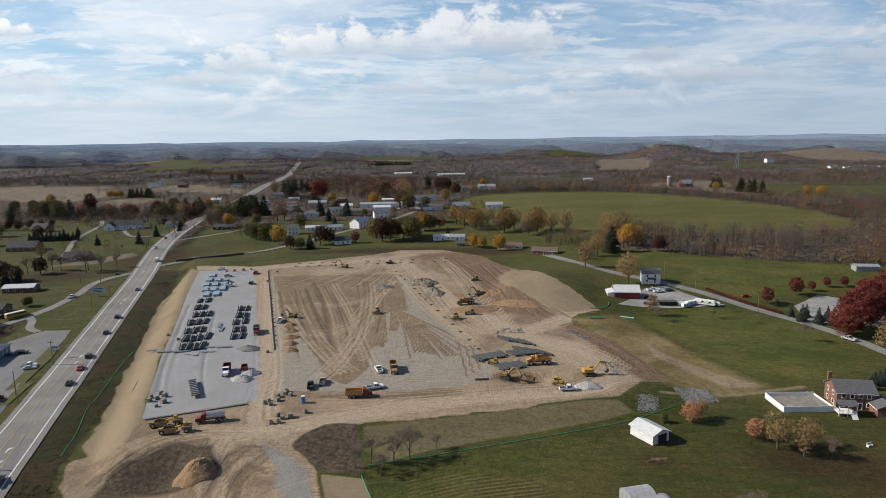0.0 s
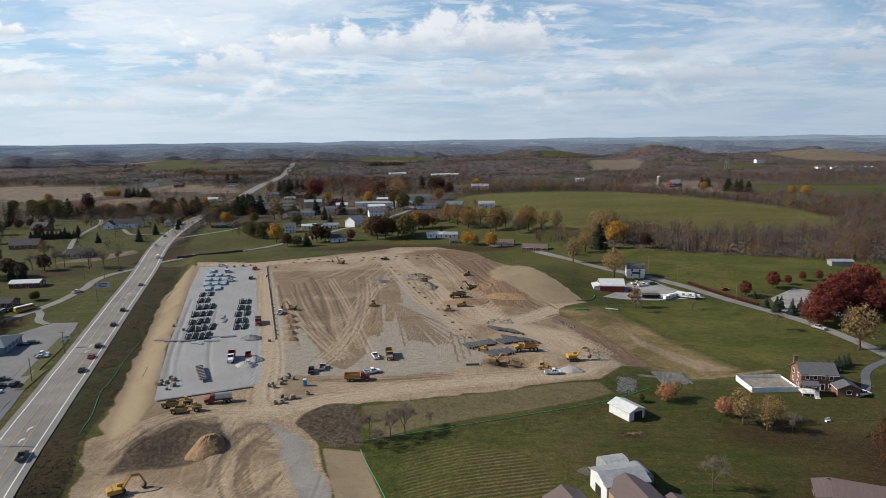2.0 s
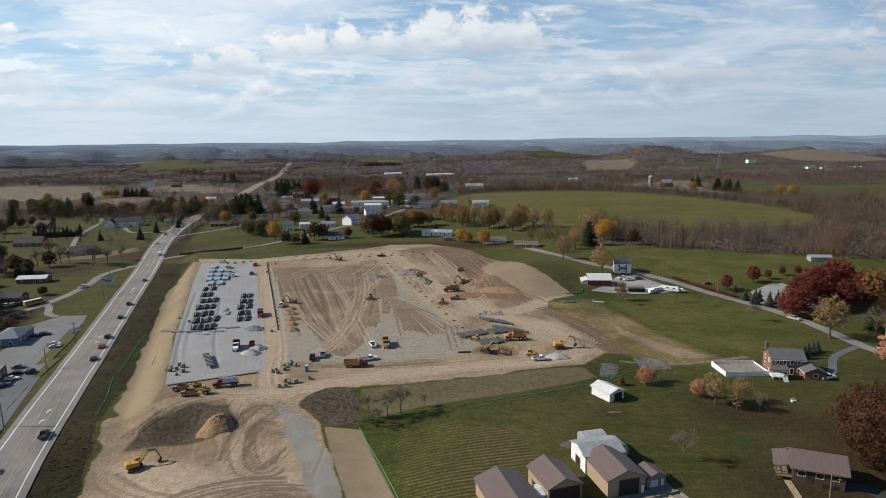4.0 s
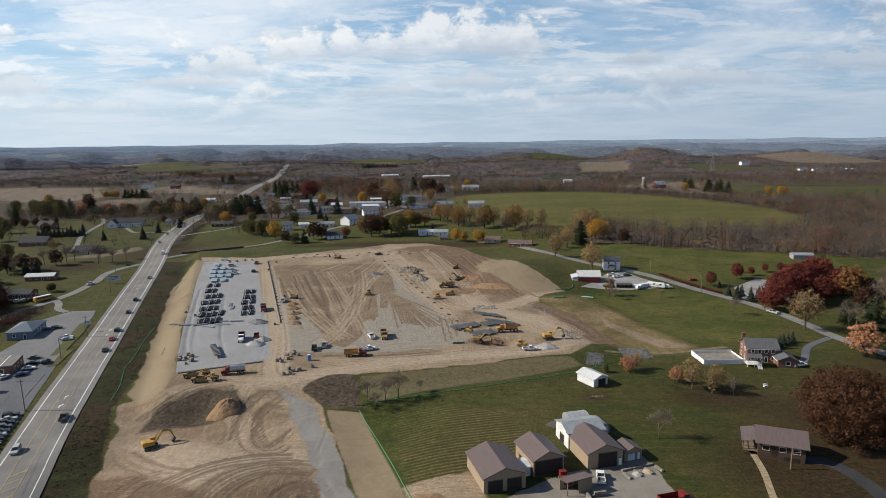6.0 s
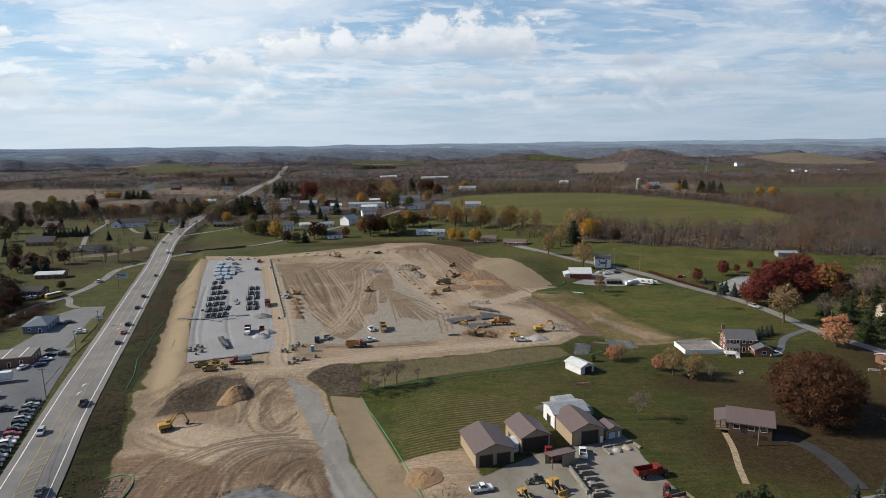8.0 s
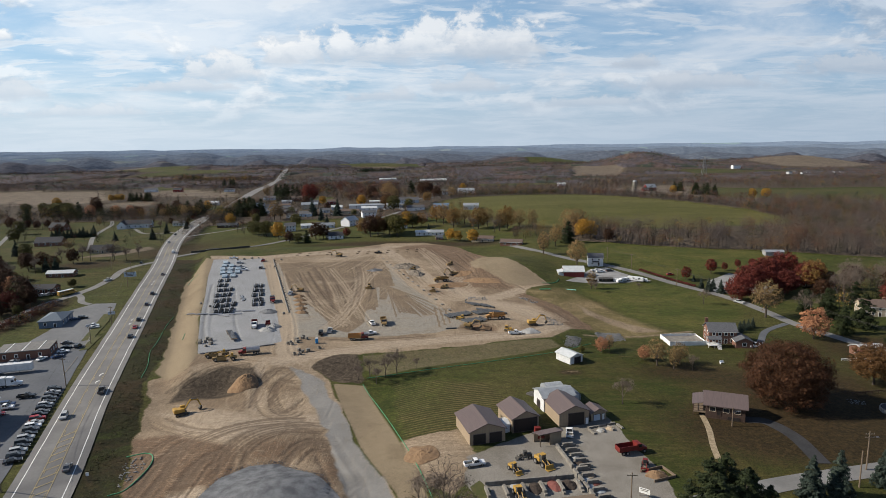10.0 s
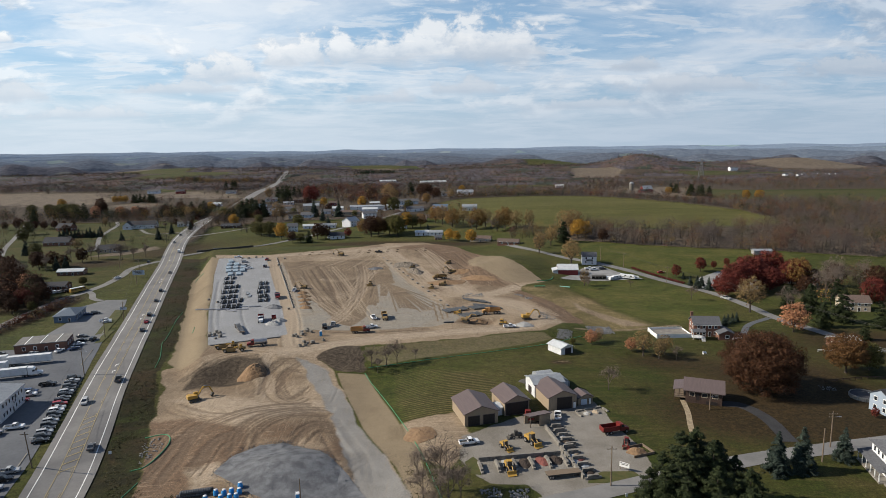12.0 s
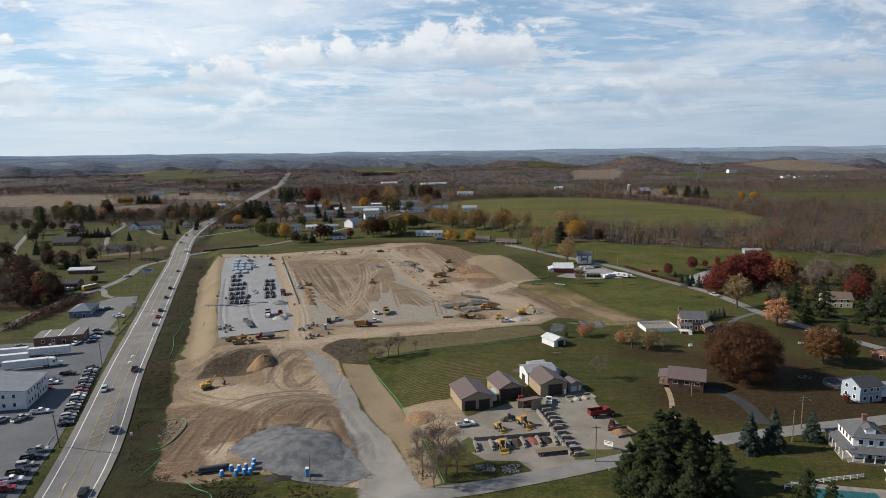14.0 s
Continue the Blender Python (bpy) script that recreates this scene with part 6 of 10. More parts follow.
woods_tract("woods", "scattered bare garden trees on the western lawns", xs, ys, rs.uniform(8, 15, len(xs)), (3, 3, 3, 2, 1.5, 0.5, 1, 2, 2), 110, 0.36, 30, 0.36)
xs, ys = along_line([(60, 560), (90, 548), (130, 560)], 60, 9, 31)
woods_tract("woods", "tan autumn trees at the field corner", xs, ys, rs.uniform(9, 15, len(xs)), (1, 1, 2, 1, 1, 2, 6, 0.5, 1), 130, 0.38, 32)
xs, ys = scatter(260, 190, 330, 290, 400, 33, lambda x, y, q: (inside(x, y, [(188, 318), (196, 296), (250, 286), (330, 330), (330, 400), (240, 392), (214, 372), (190, 345)], 3) > 0.5) & in_sight(x, y, np.array([(203.0, 321.0), (209.0, 390.0)]), 40, 9))
woods_tract("woods", "dark evergreens and bare trees round the hidden houses", xs, ys, rs.uniform(8, 14, len(xs)), (3, 3, 2, 3, 3, 0.4, 1, 3, 2), 120, 0.36, 34)
xs, ys = scatter(11000, -1000, 1100, 640, 1400, 5, lambda x, y, q: wooded(x, y, q))
woods_tract("woods", "mixed bare and rust woods beyond the village", xs, ys, rs.uniform(8, 13.5, len(xs)), (6, 6, 5, 2.4, 1.6, 0.7, 1.6, 0.9, 0.9), 46, 0.58, 6, 0.40)
xs, ys = scatter(900, -310, -60, 850, 1320, 41, lambda x, y, q: inside(x, y, [(-233, 1040), (-200, 1060), (-140, 1050), (-140, 900), (-60, 860), (-90, 1290), (-270, 1390), (-300, 1340)], 4) > 0.5)
woods_tract("woods", "rust-red and brown oak woods above the village", xs, ys, rs.uniform(12, 18, len(xs)), (2, 3, 2, 5, 5, 0.5, 1.2, 0.4, 0.6), 54, 0.7, 42, 0.42)
xs, ys = along_line([(-690, 1720), (-560, 1650), (-470, 1660)], 260, 18, 43)
woods_tract("woods", "golden tree belt beyond the ploughed fields", xs, ys, rs.uniform(11, 17, len(xs)), (1, 1, 2, 1, 0.6, 3, 5, 0.5, 1), 40, 0.9, 44, 0.42)
xs, ys = along_line([(-251, 1900), (-200, 1910), (-144, 1909)], 90, 7, 45)
woods_tract("woods", "dark evergreen shelter belt on the far slope", xs, ys, rs.uniform(11, 16, len(xs)), (0, 0, 0, 0, 0, 0, 0, 1, 0.1), 40, 1.0, 46, 0.42)


def canopy_sheet(name, label, x0, x1, y0, y1, step, seed):
    """Far woods as one closed, uneven leaf canopy: crown beside crown, open over the fields."""
    rs = np.random.RandomState(seed)
    ux, uy = np.arange(x0, x1, step), np.arange(y0, y1, step)
    U, V = np.meshgrid(ux, uy)
    U, V = U + rs.uniform(-0.35, 0.35, U.shape) * step, V + rs.uniform(-0.35, 0.35, U.shape) * step
    fx, fy = U.ravel(), V.ravel()
    wood = cover_at(woods, fx, fy) * ss(0.30, 0.42, fbm(fx / 130 + 9, fy / 130 + 4, 2))
    wood *= ss(y0, y0 + 140, fy + 90 * (fbm(fx / 60, fy / 60, 2) - 0.5))
    d = np.min(np.hypot(fx[:, None] - ROAD_PTS[None, 100:, 0], fy[:, None] - ROAD_PTS[None, 100:, 1]), 1)
    wood *= ss(10, 20, d) * ss(10, 20, np.abs(fx + 0.17 * fy + 150)) ** 0.2
    wood *= 0.75 + 0.5 * rs.rand(len(fx))
    h = np.where(wood > 0.42, (3.0 + 1.0 * rs.rand(len(fx)) + 3 * (fbm(fx / 60, fy / 60 + 3, 2) - 0.5)) * ss(0.35, 0.8, wood), -1.2)
    z = np.array([ground_z(x, y) for x, y in zip(fx, fy)]) + h
    i = np.arange(len(fx)).reshape(U.shape)
    quads = np.stack([i[:-1, :-1], i[:-1, 1:], i[1:, 1:], i[1:, :-1]], -1).reshape(-1, 4)
    quads = quads[(h[quads] > 0).any(1)]
    used = np.unique(quads)
    back = np.zeros(len(fx), int)
    back[used] = np.arange(len(used))
    mesh = bpy.data.meshes.new(name)
    mesh.from_pydata(np.stack([fx, fy, z], -1)[used].tolist(), [], back[quads].tolist())
    mesh.polygons.foreach_set("use_smooth", np.ones(len(quads), bool))
    hue, shade = fbm(fx / 90 + 5, fy / 90, 3), rs.rand(len(fx))
    tone_ = np.array((0.066, 0.058, 0.064))[None] * (1 - ss(0.5, 0.66, hue))[:, None] + np.array((0.084, 0.060, 0.054))[None] * ss(0.5, 0.66, hue)[:, None]
    tone_ = tone_ * (0.7 + 0.6 * shade)[:, None]
    ever = (fbm(fx / 55 + 30, fy / 55, 2) > 0.66)[:, None]
    tone_ = np.where(ever, np.array((0.036, 0.044, 0.034))[None], tone_)
    tone_ = np.where((rs.rand(len(fx)) < 0.03)[:, None], np.array((0.110, 0.085, 0.050))[None], tone_)
    col = np.ones((len(used), 4), np.float32)
    col[:, :3] = tone_[used]
    mesh.attributes.new("tone", "FLOAT_COLOR", "POINT").data.foreach_set("color", col.ravel())
    mesh.materials.append(W_MAT)
    tagged(new(name, mesh), label, "woods", kind="stuff")


xs, ys = scatter(24000, -1300, 1500, 1290, 2050, 47, lambda x, y, q: wooded(x, y, q))
woods_tract("woods", "loose crowns over the far woods", xs, ys, rs.uniform(7, 12, len(xs)), (7, 7, 4, 1.6, 1.0, 0.3, 0.7, 0.8, 0.5), 14, 1.0, 48, 0.42)
xs, ys = scatter(15000, -1900, 2100, 2050, 2850, 49, lambda x, y, q: wooded(x, y, q))
woods_tract("woods", "crowns of the most distant woods", xs, ys, rs.uniform(8, 13, len(xs)), (7, 7, 4, 1.4, 0.8, 0.2, 0.5, 0.8, 0.5), 9, 1.7, 50, 0.5)
canopy_sheet("woods", "far leafless woods on rolling land", -1500, 1600, 1290, 2050, 6.5, 7)
canopy_sheet("woods", "distant grey-brown woods on low hills", -2300, 2300, 2000, 2900, 11.0, 9)


# ---- buildings ----
def gable_roof(w, d, over, rise, thick=0.22, along_x=True):
    """A pitched roof slab with overhangs; the ridge runs along x or y."""
    half, ln = (d / 2 + over, w / 2 + over) if along_x else (w / 2 + over, d / 2 + over)
    drop = -over * rise / (half - over)
    prof = [(-half, drop), (0, rise), (half, drop), (half, drop + thick), (0, rise + thick * 1.15), (-half, drop + thick)]
    return prism(bmesh.new(), prof, -ln, ln, "x" if along_x else "y")


def hip_roof(w, d, over, rise):
    bm = bmesh.new()
    a, b = w / 2 + over, d / 2 + over
    low = [bm.verts.new(p) for p in ((-a, -b, -0.05), (a, -b, -0.05), (a, b, -0.05), (-a, b, -0.05))]
    up_ = [bm.verts.new(p) for p in ((-a, -b, 0.15), (a, -b, 0.15), (a, b, 0.15), (-a, b, 0.15))]
    r_ = max(a - b, 0.25)
    t1, t2 = bm.verts.new((-r_, 0, rise)), bm.verts.new((r_, 0, rise))
    bm.faces.new(low[::-1])
    for k in range(4):
        bm.faces.new((low[k], low[(k + 1) % 4], up_[(k + 1) % 4], up_[k]))
    bm.faces.new((up_[0], up_[1], t2, t1))
    bm.faces.new((up_[1], up_[2], t2))
    bm.faces.new((up_[2], up_[3], t1, t2))
    bm.faces.new((up_[3], up_[0], t1))
    return bm


def walls(w, d, h, rise, along_x=True):
    if rise <= 0:
        return B(0, 0, -0.6, w, d, h + 0.6)
    half, ln = (d / 2, w / 2) if along_x else (w / 2, d / 2)
    return prism(bmesh.new(), [(-half, -0.6), (half, -0.6), (half, h), (0, h + rise), (-half, h)], -ln, ln, "x" if along_x else "y")


SIDES = {"f": (0, -1, 0), "b": (0, 1, 180), "r": (1, 0, 90), "l": (-1, 0, 270)}


def opening(house, name, side, u, z, w, h, sz_w, sz_d, material, frame_mat=None, label=""):
    """A window or door: a frame proud of the wall, a recessed leaf or pane in it."""
    sxn, syn, rz = SIDES[side]
    off = (sz_w / 2) if sxn else (sz_d / 2)
    m_ = pose(sxn * off, syn * off, z, 0, 0, rz) @ pose(u, 0, 0)
    bm = bmesh.new()
    t = 0.13
    for x, y, a, b in ((-w / 2 - t / 2, 0, t, h), (w / 2 + t / 2, 0, t, h)):
        box(bm, x, -0.04, y, a, 0.12, b)
    for z_ in (-t, h):
        box(bm, 0, -0.045, z_, w + 2 * t, 0.13, t)
    fr = part(name, bm, frame_mat or TRIM, house, label, m_)
    part("pane" if name == "window" else "leaf", B(0, -0.02, 0, w, 0.06, h), material, fr)
    return fr


def house(name, label, x, y, rz, w, d, h, wall, roof, rise=2.0, kind="gable_x", wins=(3, 3, 1, 1), storeys=1, over=0.4, chimney=None, door="f", group="", up=0.0, category="house", glass=None):
    """A house: walls, roof, doors, windows, chimney."""
    hs = thing(name, on(x, y, rz, up), label, category, group)
    ax = kind != "gable_y"
    hip = kind in ("hip", "flat")
    part("wall", walls(w, d, h, 0 if hip else rise, ax), wall, hs)
    if kind == "flat":
        part("roof", B(0, 0, h, w + 0.3, d + 0.3, 0.35), roof, hs)
    elif hip:
        part("roof", hip_roof(w, d, over, rise), roof, hs, m=pose(0, 0, h))
    else:
        part("roof", gable_roof(w, d, over, rise, 0.22, ax), roof, hs, m=pose(0, 0, h + 0.02))
        for s in (-1, 1):
            bm = bmesh.new()
            if ax:
                box(bm, 0, s * (d / 2 + over), h - over * rise / (d / 2) - 0.10, w + 2 * over, 0.10, 0.16)
            else:
                box(bm, s * (w / 2 + over), 0, h - over * rise / (w / 2) - 0.10, 0.10, d + 2 * over, 0.16)
            part("gutter", bm, TRIM, hs)
    per = h / storeys
    for side, n in zip("fblr", wins):
        ln = w if side in "fb" else d
        for s in range(storeys):
            for k in range(n):
                u = ((k + 0.5) / n - 0.5) * ln * 0.86
                if side == door and s == 0 and k == n // 2:
                    opening(hs, "door", side, u, 0.05, 1.0, 2.05, w, d, DARK_DOOR)
                else:
                    opening(hs, "window", side, u, per * s + per * 0.36, 1.0 if n > 1 else 1.4, min(1.35, per * 0.46), w, d, glass or GLASS)
    if chimney:
        cx, cy, ch = chimney
        bm = B(cx, cy, 0, 1.1, 0.8, ch)
        box(bm, cx, cy, ch, 1.3, 1.0, 0.2)
        part("chimney", bm, BRICK, hs)
    return hs


# the contractor's yard
def pole_barn(label, x, y, rz, w, d, h, rise, wall, roof, doors, gable="gable_y", name="pole_barn"):
    hs = thing(name, on(x, y, rz), label, "barn")
    ax = gable == "gable_x"
    part("wall", walls(w, d, h, rise, ax), wall, hs)
    part("roof", gable_roof(w, d, 0.45, rise, 0.18, ax), roof, hs, m=pose(0, 0, h + 0.02))
    for side, u, dw, dh, m_ in doors:
        opening(hs, "overhead_door", side, u, 0.02, dw, dh, w, d, m_, MAROON_METAL)
    return hs


pole_barn("tan steel garage with maroon roof and two dark doors", 8.8, 201.5, 15, 10.6, 13.5, 3.9, 2.0, CREAM, MAROON_METAL, [("f", -2.4, 3.6, 3.0, DARK_DOOR), ("f", 2.4, 3.6, 3.0, DARK_DOOR)], name="garage")
# no door on the machine shed: its dark leaf paints the shade inside
pole_barn("tan machine shed with maroon roof and open dark front", 20.6, 207.5, 17, 8.4, 11.0, 4.2, 2.0, CREAM, MAROON_METAL, [("f", 0, 7.4, 3.9, DARK_DOOR)], name="machine_shed")
pole_barn("tan workshop with brown roof and wide dark door", 35.8, 211.6, 13, 9.6, 12.5, 4.2, 2.0, CREAM, MAROON_METAL, [("f", 0.6, 5.0, 3.9, DARK_DOOR), ("f", 4.1, 0.9, 2.0, TRIM)], name="workshop")
pole_barn("white metal barn with pale roof behind the workshop", 33.8, 220.5, 13, 10.5, 8.5, 4.6, 1.3, WHITE_SHEET, GREY_METAL, [("l", 0, 2.5, 2.5, DARK_DOOR)], "gable_x", name="barn")
pole_barn("small tan shed with pale blue doors", 44.6, 211.4, 17, 5.2, 5.0, 2.5, 1.1, CREAM, MAROON_METAL, [("f", -0.6, 2.2, 1.9, PALE_BLUE), ("f", 1.6, 0.8, 1.9, TRIM)], name="shed")
pole_barn("white metal shed with a dark open doorway on grass", 47.2, 263.0, 30, 6.2, 8.2, 2.8, 1.1, WHITE_SHEET, WHITE_ROOF, [("f", 0.5, 3.0, 2.4, DARK_DOOR)], name="shed")
qb = thing("quonset_hut", on(35.0, 230.5, 104) @ Matrix.Scale(0.78, 4), "silver arched metal hut behind white barn", "hut")
prof = [(-4, 0)] + [(4.0 * -math.cos(math.pi * k / 12), 2.2 + 2.4 * math.sin(math.pi * k / 12)) for k in range(13)] + [(4, 0)]
part("shell", prism(bmesh.new(), prof, -4.0, 4.0, "y"), GREY_METAL, qb)
part("end_door", B(0, -4.05, 0, 3.0, 0.1, 2.6), WHITE_SHEET, qb)
for k in range(9):
    bm = bmesh.new()
    yk = -4.0 + k
    for a, b in zip(prof[1:-1], prof[2:-1]):
        rod(bm, (a[0] * 1.01, yk, a[1] * 1.01), (b[0] * 1.01, yk, b[1] * 1.01), 0.05, 0.05, 4)
    part("rib", bm, GREY_METAL, qb)
dome = thing("storage_dome", on(40.5, 227.0, 14), "small silver rounded hut with a white end", "hut")
part("shell", prism(bmesh.new(), [(-2.2, 0)] + [(2.2 * -math.cos(math.pi * k / 10), 1.2 + 1.7 * math.sin(math.pi * k / 10)) for k in range(11)] + [(2.2, 0)], -3.0, 3.0, "y"), GREY_METAL, dome)
part("end_panel", B(0, -3.04, 0, 2.8, 0.08, 2.2), WHITE_SHEET, dome)
ls = thing("lean_to", on(27.5, 195.2, 22), "tan lean-to shed with a sloping brown roof", "shed")
part("back_wall", B(0, 1.6, -0.4, 7.0, 0.15, 3.2), CREAM, ls)
part("front_wall", B(1.6, -1.6, -0.4, 3.8, 0.15, 3.9), CREAM, ls)
part("side_wall", B(3.42, 0, -0.4, 0.15, 3.05, 3.4), CREAM, ls)
part("roof", prism(bmesh.new(), [(-2.1, 3.6), (2.0, 2.75), (2.0, 2.92), (-2.1, 3.78)], -3.8, 3.8, "x"), MAROON_METAL, ls)
part("post", B(-3.3, -1.6, -0.4, 0.18, 0.18, 3.9), TIMBER, ls)
house("lean_connector", "low white link shed between two garages", 15.4, 203.4, 16, 3.2, 4.5, 2.4, WHITE_SHEET, WHITE_ROOF, 0.5, "gable_x", (0, 0, 0, 0), 1, 0.2, door="", category="shed")

# houses along the lanes
brick = house("brick_house", "two-storey red brick house with grey roof and chimney", 115.0, 284.5, -8, 11.0, 8.6, 5.4, BRICK, SHINGLE, 2.4, "gable_x", (4, 3, 2, 2), 2, 0.45, (-4.9, 3.0, 9.0))
house("brick_garage_wing", "low brick wing with grey roof beside the house", 121.2, 278.0, -8, 6.6, 7.5, 2.6, BRICK, SHINGLE, 1.5, "gable_y", (1, 1, 0, 1), 1, 0.4, door="")
pr = thing("white_porch", on(109.4, 277.2, -8), "white timber porch with railings and dark canopy", "porch")
part("porch_floor", B(0, 0, 0.9, 5.2, 4.2, 0.18), TRIM, pr)
part("porch_roof", prism(bmesh.new(), [(-2.3, 3.5), (0, 4.4), (2.3, 3.5), (2.3, 3.65), (0, 4.56), (-2.3, 3.65)], -2.7, 2.7, "x"), SHINGLE, pr)
for px_, py_ in ((-2.4, -1.9), (2.4, -1.9), (0, -1.9), (-2.4, 1.9)):
    part("post", B(px_, py_, -0.2, 0.16, 0.16, 3.75), TRIM, pr)
for y_, x_, a, b in ((-1.95, 0, 5.0, 0.06), (0, -2.45, 0.06, 4.0)):
    part("rail", B(x_, y_, 1.9, a, b, 0.10), TRIM, pr)
for k in range(13):
    part("baluster", B(-2.4 + 0.4 * k, -1.95, 1.08, 0.06, 0.05, 0.82), TRIM, pr)
for k in range(6):
    part("stair_tread", B(1.6, -2.35 - 0.3 * k, 0.72 - 0.18 * k, 1.6, 0.3, 0.08), TRIM, pr)


def board_fence(label, pts, h, material, post=2.4, top=0.12, solid=True, cat="fence"):
    f = thing("fence", pose(0, 0, 0), label, cat)
    for (ax_, ay_), (bx_, by_) in zip(pts, pts[1:]):
        ln = math.hypot(bx_ - ax_, by_ - ay_)
        a = math.degrees(math.atan2(by_ - ay_, bx_ - ax_))
        n = max(1, round(ln / post))
        for k in range(n):
            u = (k + 0.5) / n
            cx, cy = ax_ + (bx_ - ax_) * u, ay_ + (by_ - ay_) * u
            z_ = ground_z(cx, cy)
            if solid:
                part("panel", B(cx, cy, z_ - 0.1, ln / n - 0.12, 0.06, h, a), material, f)
            else:
                for r_ in (0.35, 0.75, h - 0.1):
                    part("rail", B(cx, cy, z_ + r_, ln / n, 0.06, 0.13, a), material, f)
            part("post", B(ax_ + (bx_ - ax_) * k / n, ay_ + (by_ - ay_) * k / n, ground_z(ax_ + (bx_ - ax_) * k / n, ay_ + (by_ - ay_) * k / n) - 0.3, 0.15, 0.15, h + 0.42, a), material, f)
    return f


dk = thing("raised_deck", on(99.5, 284.0, 2), "raised grey deck behind a white panel fence", "deck")
part("platform", B(0, 0, -0.3, 15.5, 10.8, 1.1), CONCRETE, dk)
for sgn in (-1, 1):
    for k in range(7):
        part("fence_panel", B(-6.65 + 2.22 * k, sgn * 5.4, -0.2, 2.1, 0.08, 2.0), TRIM, dk)
        part("post", B(-7.76 + 2.22 * k, sgn * 5.4, -0.2, 0.16, 0.16, 2.15), TRIM, dk)
    for k in range(5):
        part("fence_panel", B(sgn * 7.76, -4.3 + 2.15 * k, -0.2, 0.08, 2.03, 2.0 if sgn < 0 else 1.6), TRIM, dk)

bh = thing("brown_house", on(85.0, 212.0, -22, 1.2), "dark brown timber house under a broad maroon roof", "house")
part("wall", walls(11.0, 9.0, 3.3, 2.3, True), BROWN_WOOD, bh)
part("roof", gable_roof(11.0, 9.0, 0.8, 2.3, 0.22, True), MAROON_METAL, bh, m=pose(0, 0, 3.32))
part("basement", B(0, 0, -2.2, 10.9, 8.9, 2.3), BROWN_WOOD, bh)
part("garage_door", B(2.4, -4.5, -1.15, 3.4, 0.12, 1.1), DARK_DOOR, bh)
for side, us in (("f", (-3.6, 0.2, 3.4)), ("r", (-2.2, 1.8)), ("l", (-2.0,)), ("b", (-3.0, 2.5))):
    for u in us:
        opening(bh, "window", side, u, 1.2, 1.5, 1.2, 11.0, 9.0, GLASS, STONE_TAN)
opening(bh, "door", "f", -1.8, 0.05, 1.0, 2.05, 11.0, 9.0, DARK_DOOR, BROWN_WOOD)
part("porch_roof", prism(bmesh.new(), [(-9.4, 2.5), (-5.2, 3.5), (-5.2, 3.68), (-9.4, 2.68)], -4.2, 4.6, "y"), MAROON_METAL, bh)
part("porch_floor", B(-7.2, 0.2, 0.0, 3.6, 8.4, 0.25), TIMBER, bh)
for y_ in (-3.8, 0.2, 4.2):
    part("porch_post", B(-9.0, y_, -1.9, 0.18, 0.18, 4.5), BROWN_WOOD, bh)
for y_ in (-3.9, 4.3):
    part("porch_rail", B(-7.2, y_, 1.2, 3.5, 0.08, 0.12), BROWN_WOOD, bh)
part("porch_rail", B(-9.0, 0.2, 1.2, 0.08, 8.2, 0.12), BROWN_WOOD, bh)

wf = house("white_farmhouse", "white two-storey farmhouse with grey hip roof", 114.5, 163.0, -12, 8.6, 10.0, 6.2, WHITE, SHINGLE, 2.8, "hip", (3, 2, 4, 3), 2, 0.6, (1.0, 2.5, 9.6))
part("dormer", prism(bmesh.new(), [(-1.2, 7.0), (1.2, 7.0), (1.2, 8.2), (0, 8.9), (-1.2, 8.2)], -4.2, -2.0, "y"), WHITE, wf)
part("dormer_roof", prism(bmesh.new(), [(-1.5, 8.05), (0, 8.95), (1.5, 8.05), (1.5, 8.2), (0, 9.12), (-1.5, 8.2)], -4.4, -1.6, "y"), SHINGLE, wf)
for m_, ln in ((pose(-5.6, 0, 0), 13.0), (pose(0, -6.4, 0, 0, 0, 90), 12.0)):
    part("porch_roof", prism(bmesh.new(), [(-1.6, 2.75), (1.5, 3.55), (1.5, 3.72), (-1.6, 2.92)], -ln / 2, ln / 2, "y"), SHINGLE, wf, m=m_)
for k in range(6):
    part("porch_post", B(-6.9, -6.0 + 2.4 * k, -0.3, 0.2, 0.2, 3.15), TRIM, wf)
for k in range(5):
    part("porch_post", B(-5.0 + 2.6 * k, -7.7, -0.3, 0.2, 0.2, 3.15), TRIM, wf)
part("porch_floor", B(-5.6, 0, -0.3, 2.9, 13.0, 0.7), CONCRETE, wf)
part("porch_floor", B(0, -6.4, -0.3, 12.0, 2.9, 0.69), CONCRETE, wf)
house("pool_house", "low white building with pale roof by the pool", 114.5, 143.0, -14, 10, 7, 2.7, WHITE, WHITE_ROOF, 1.3, "gable_y", (2, 1, 2, 2), 1, 0.4)
pl = thing("swimming_pool", on(96, 139.5, -12), "covered teal swimming pool with concrete surround", "pool")
part("surround", B(0, 0, -0.3, 22, 12, 0.42), CONCRETE, pl)
part("cover", B(-1.0, -0.5, 0.0, 17, 8.4, 0.145), POOL_WATER, pl)
rp = thing("round_pool", on(138.0, 211.5), "grey round above-ground pool with a dark cover", "pool")
bm = bmesh.new()
bmesh.ops.create_cone(bm, cap_ends=False, segments=24, radius1=4.4, radius2=4.4, depth=1.3)
bmesh.ops.solidify(bm, geom=bm.faces[:], thickness=0.12)
part("pool_wall", bm, STEEL, rp, m=pose(0, 0, 0.62))
part("cover", rod(bmesh.new(), (0, 0, 0.9), (0, 0, 1.05), 4.25, 4.2, 24), SHINGLE_DK, rp)
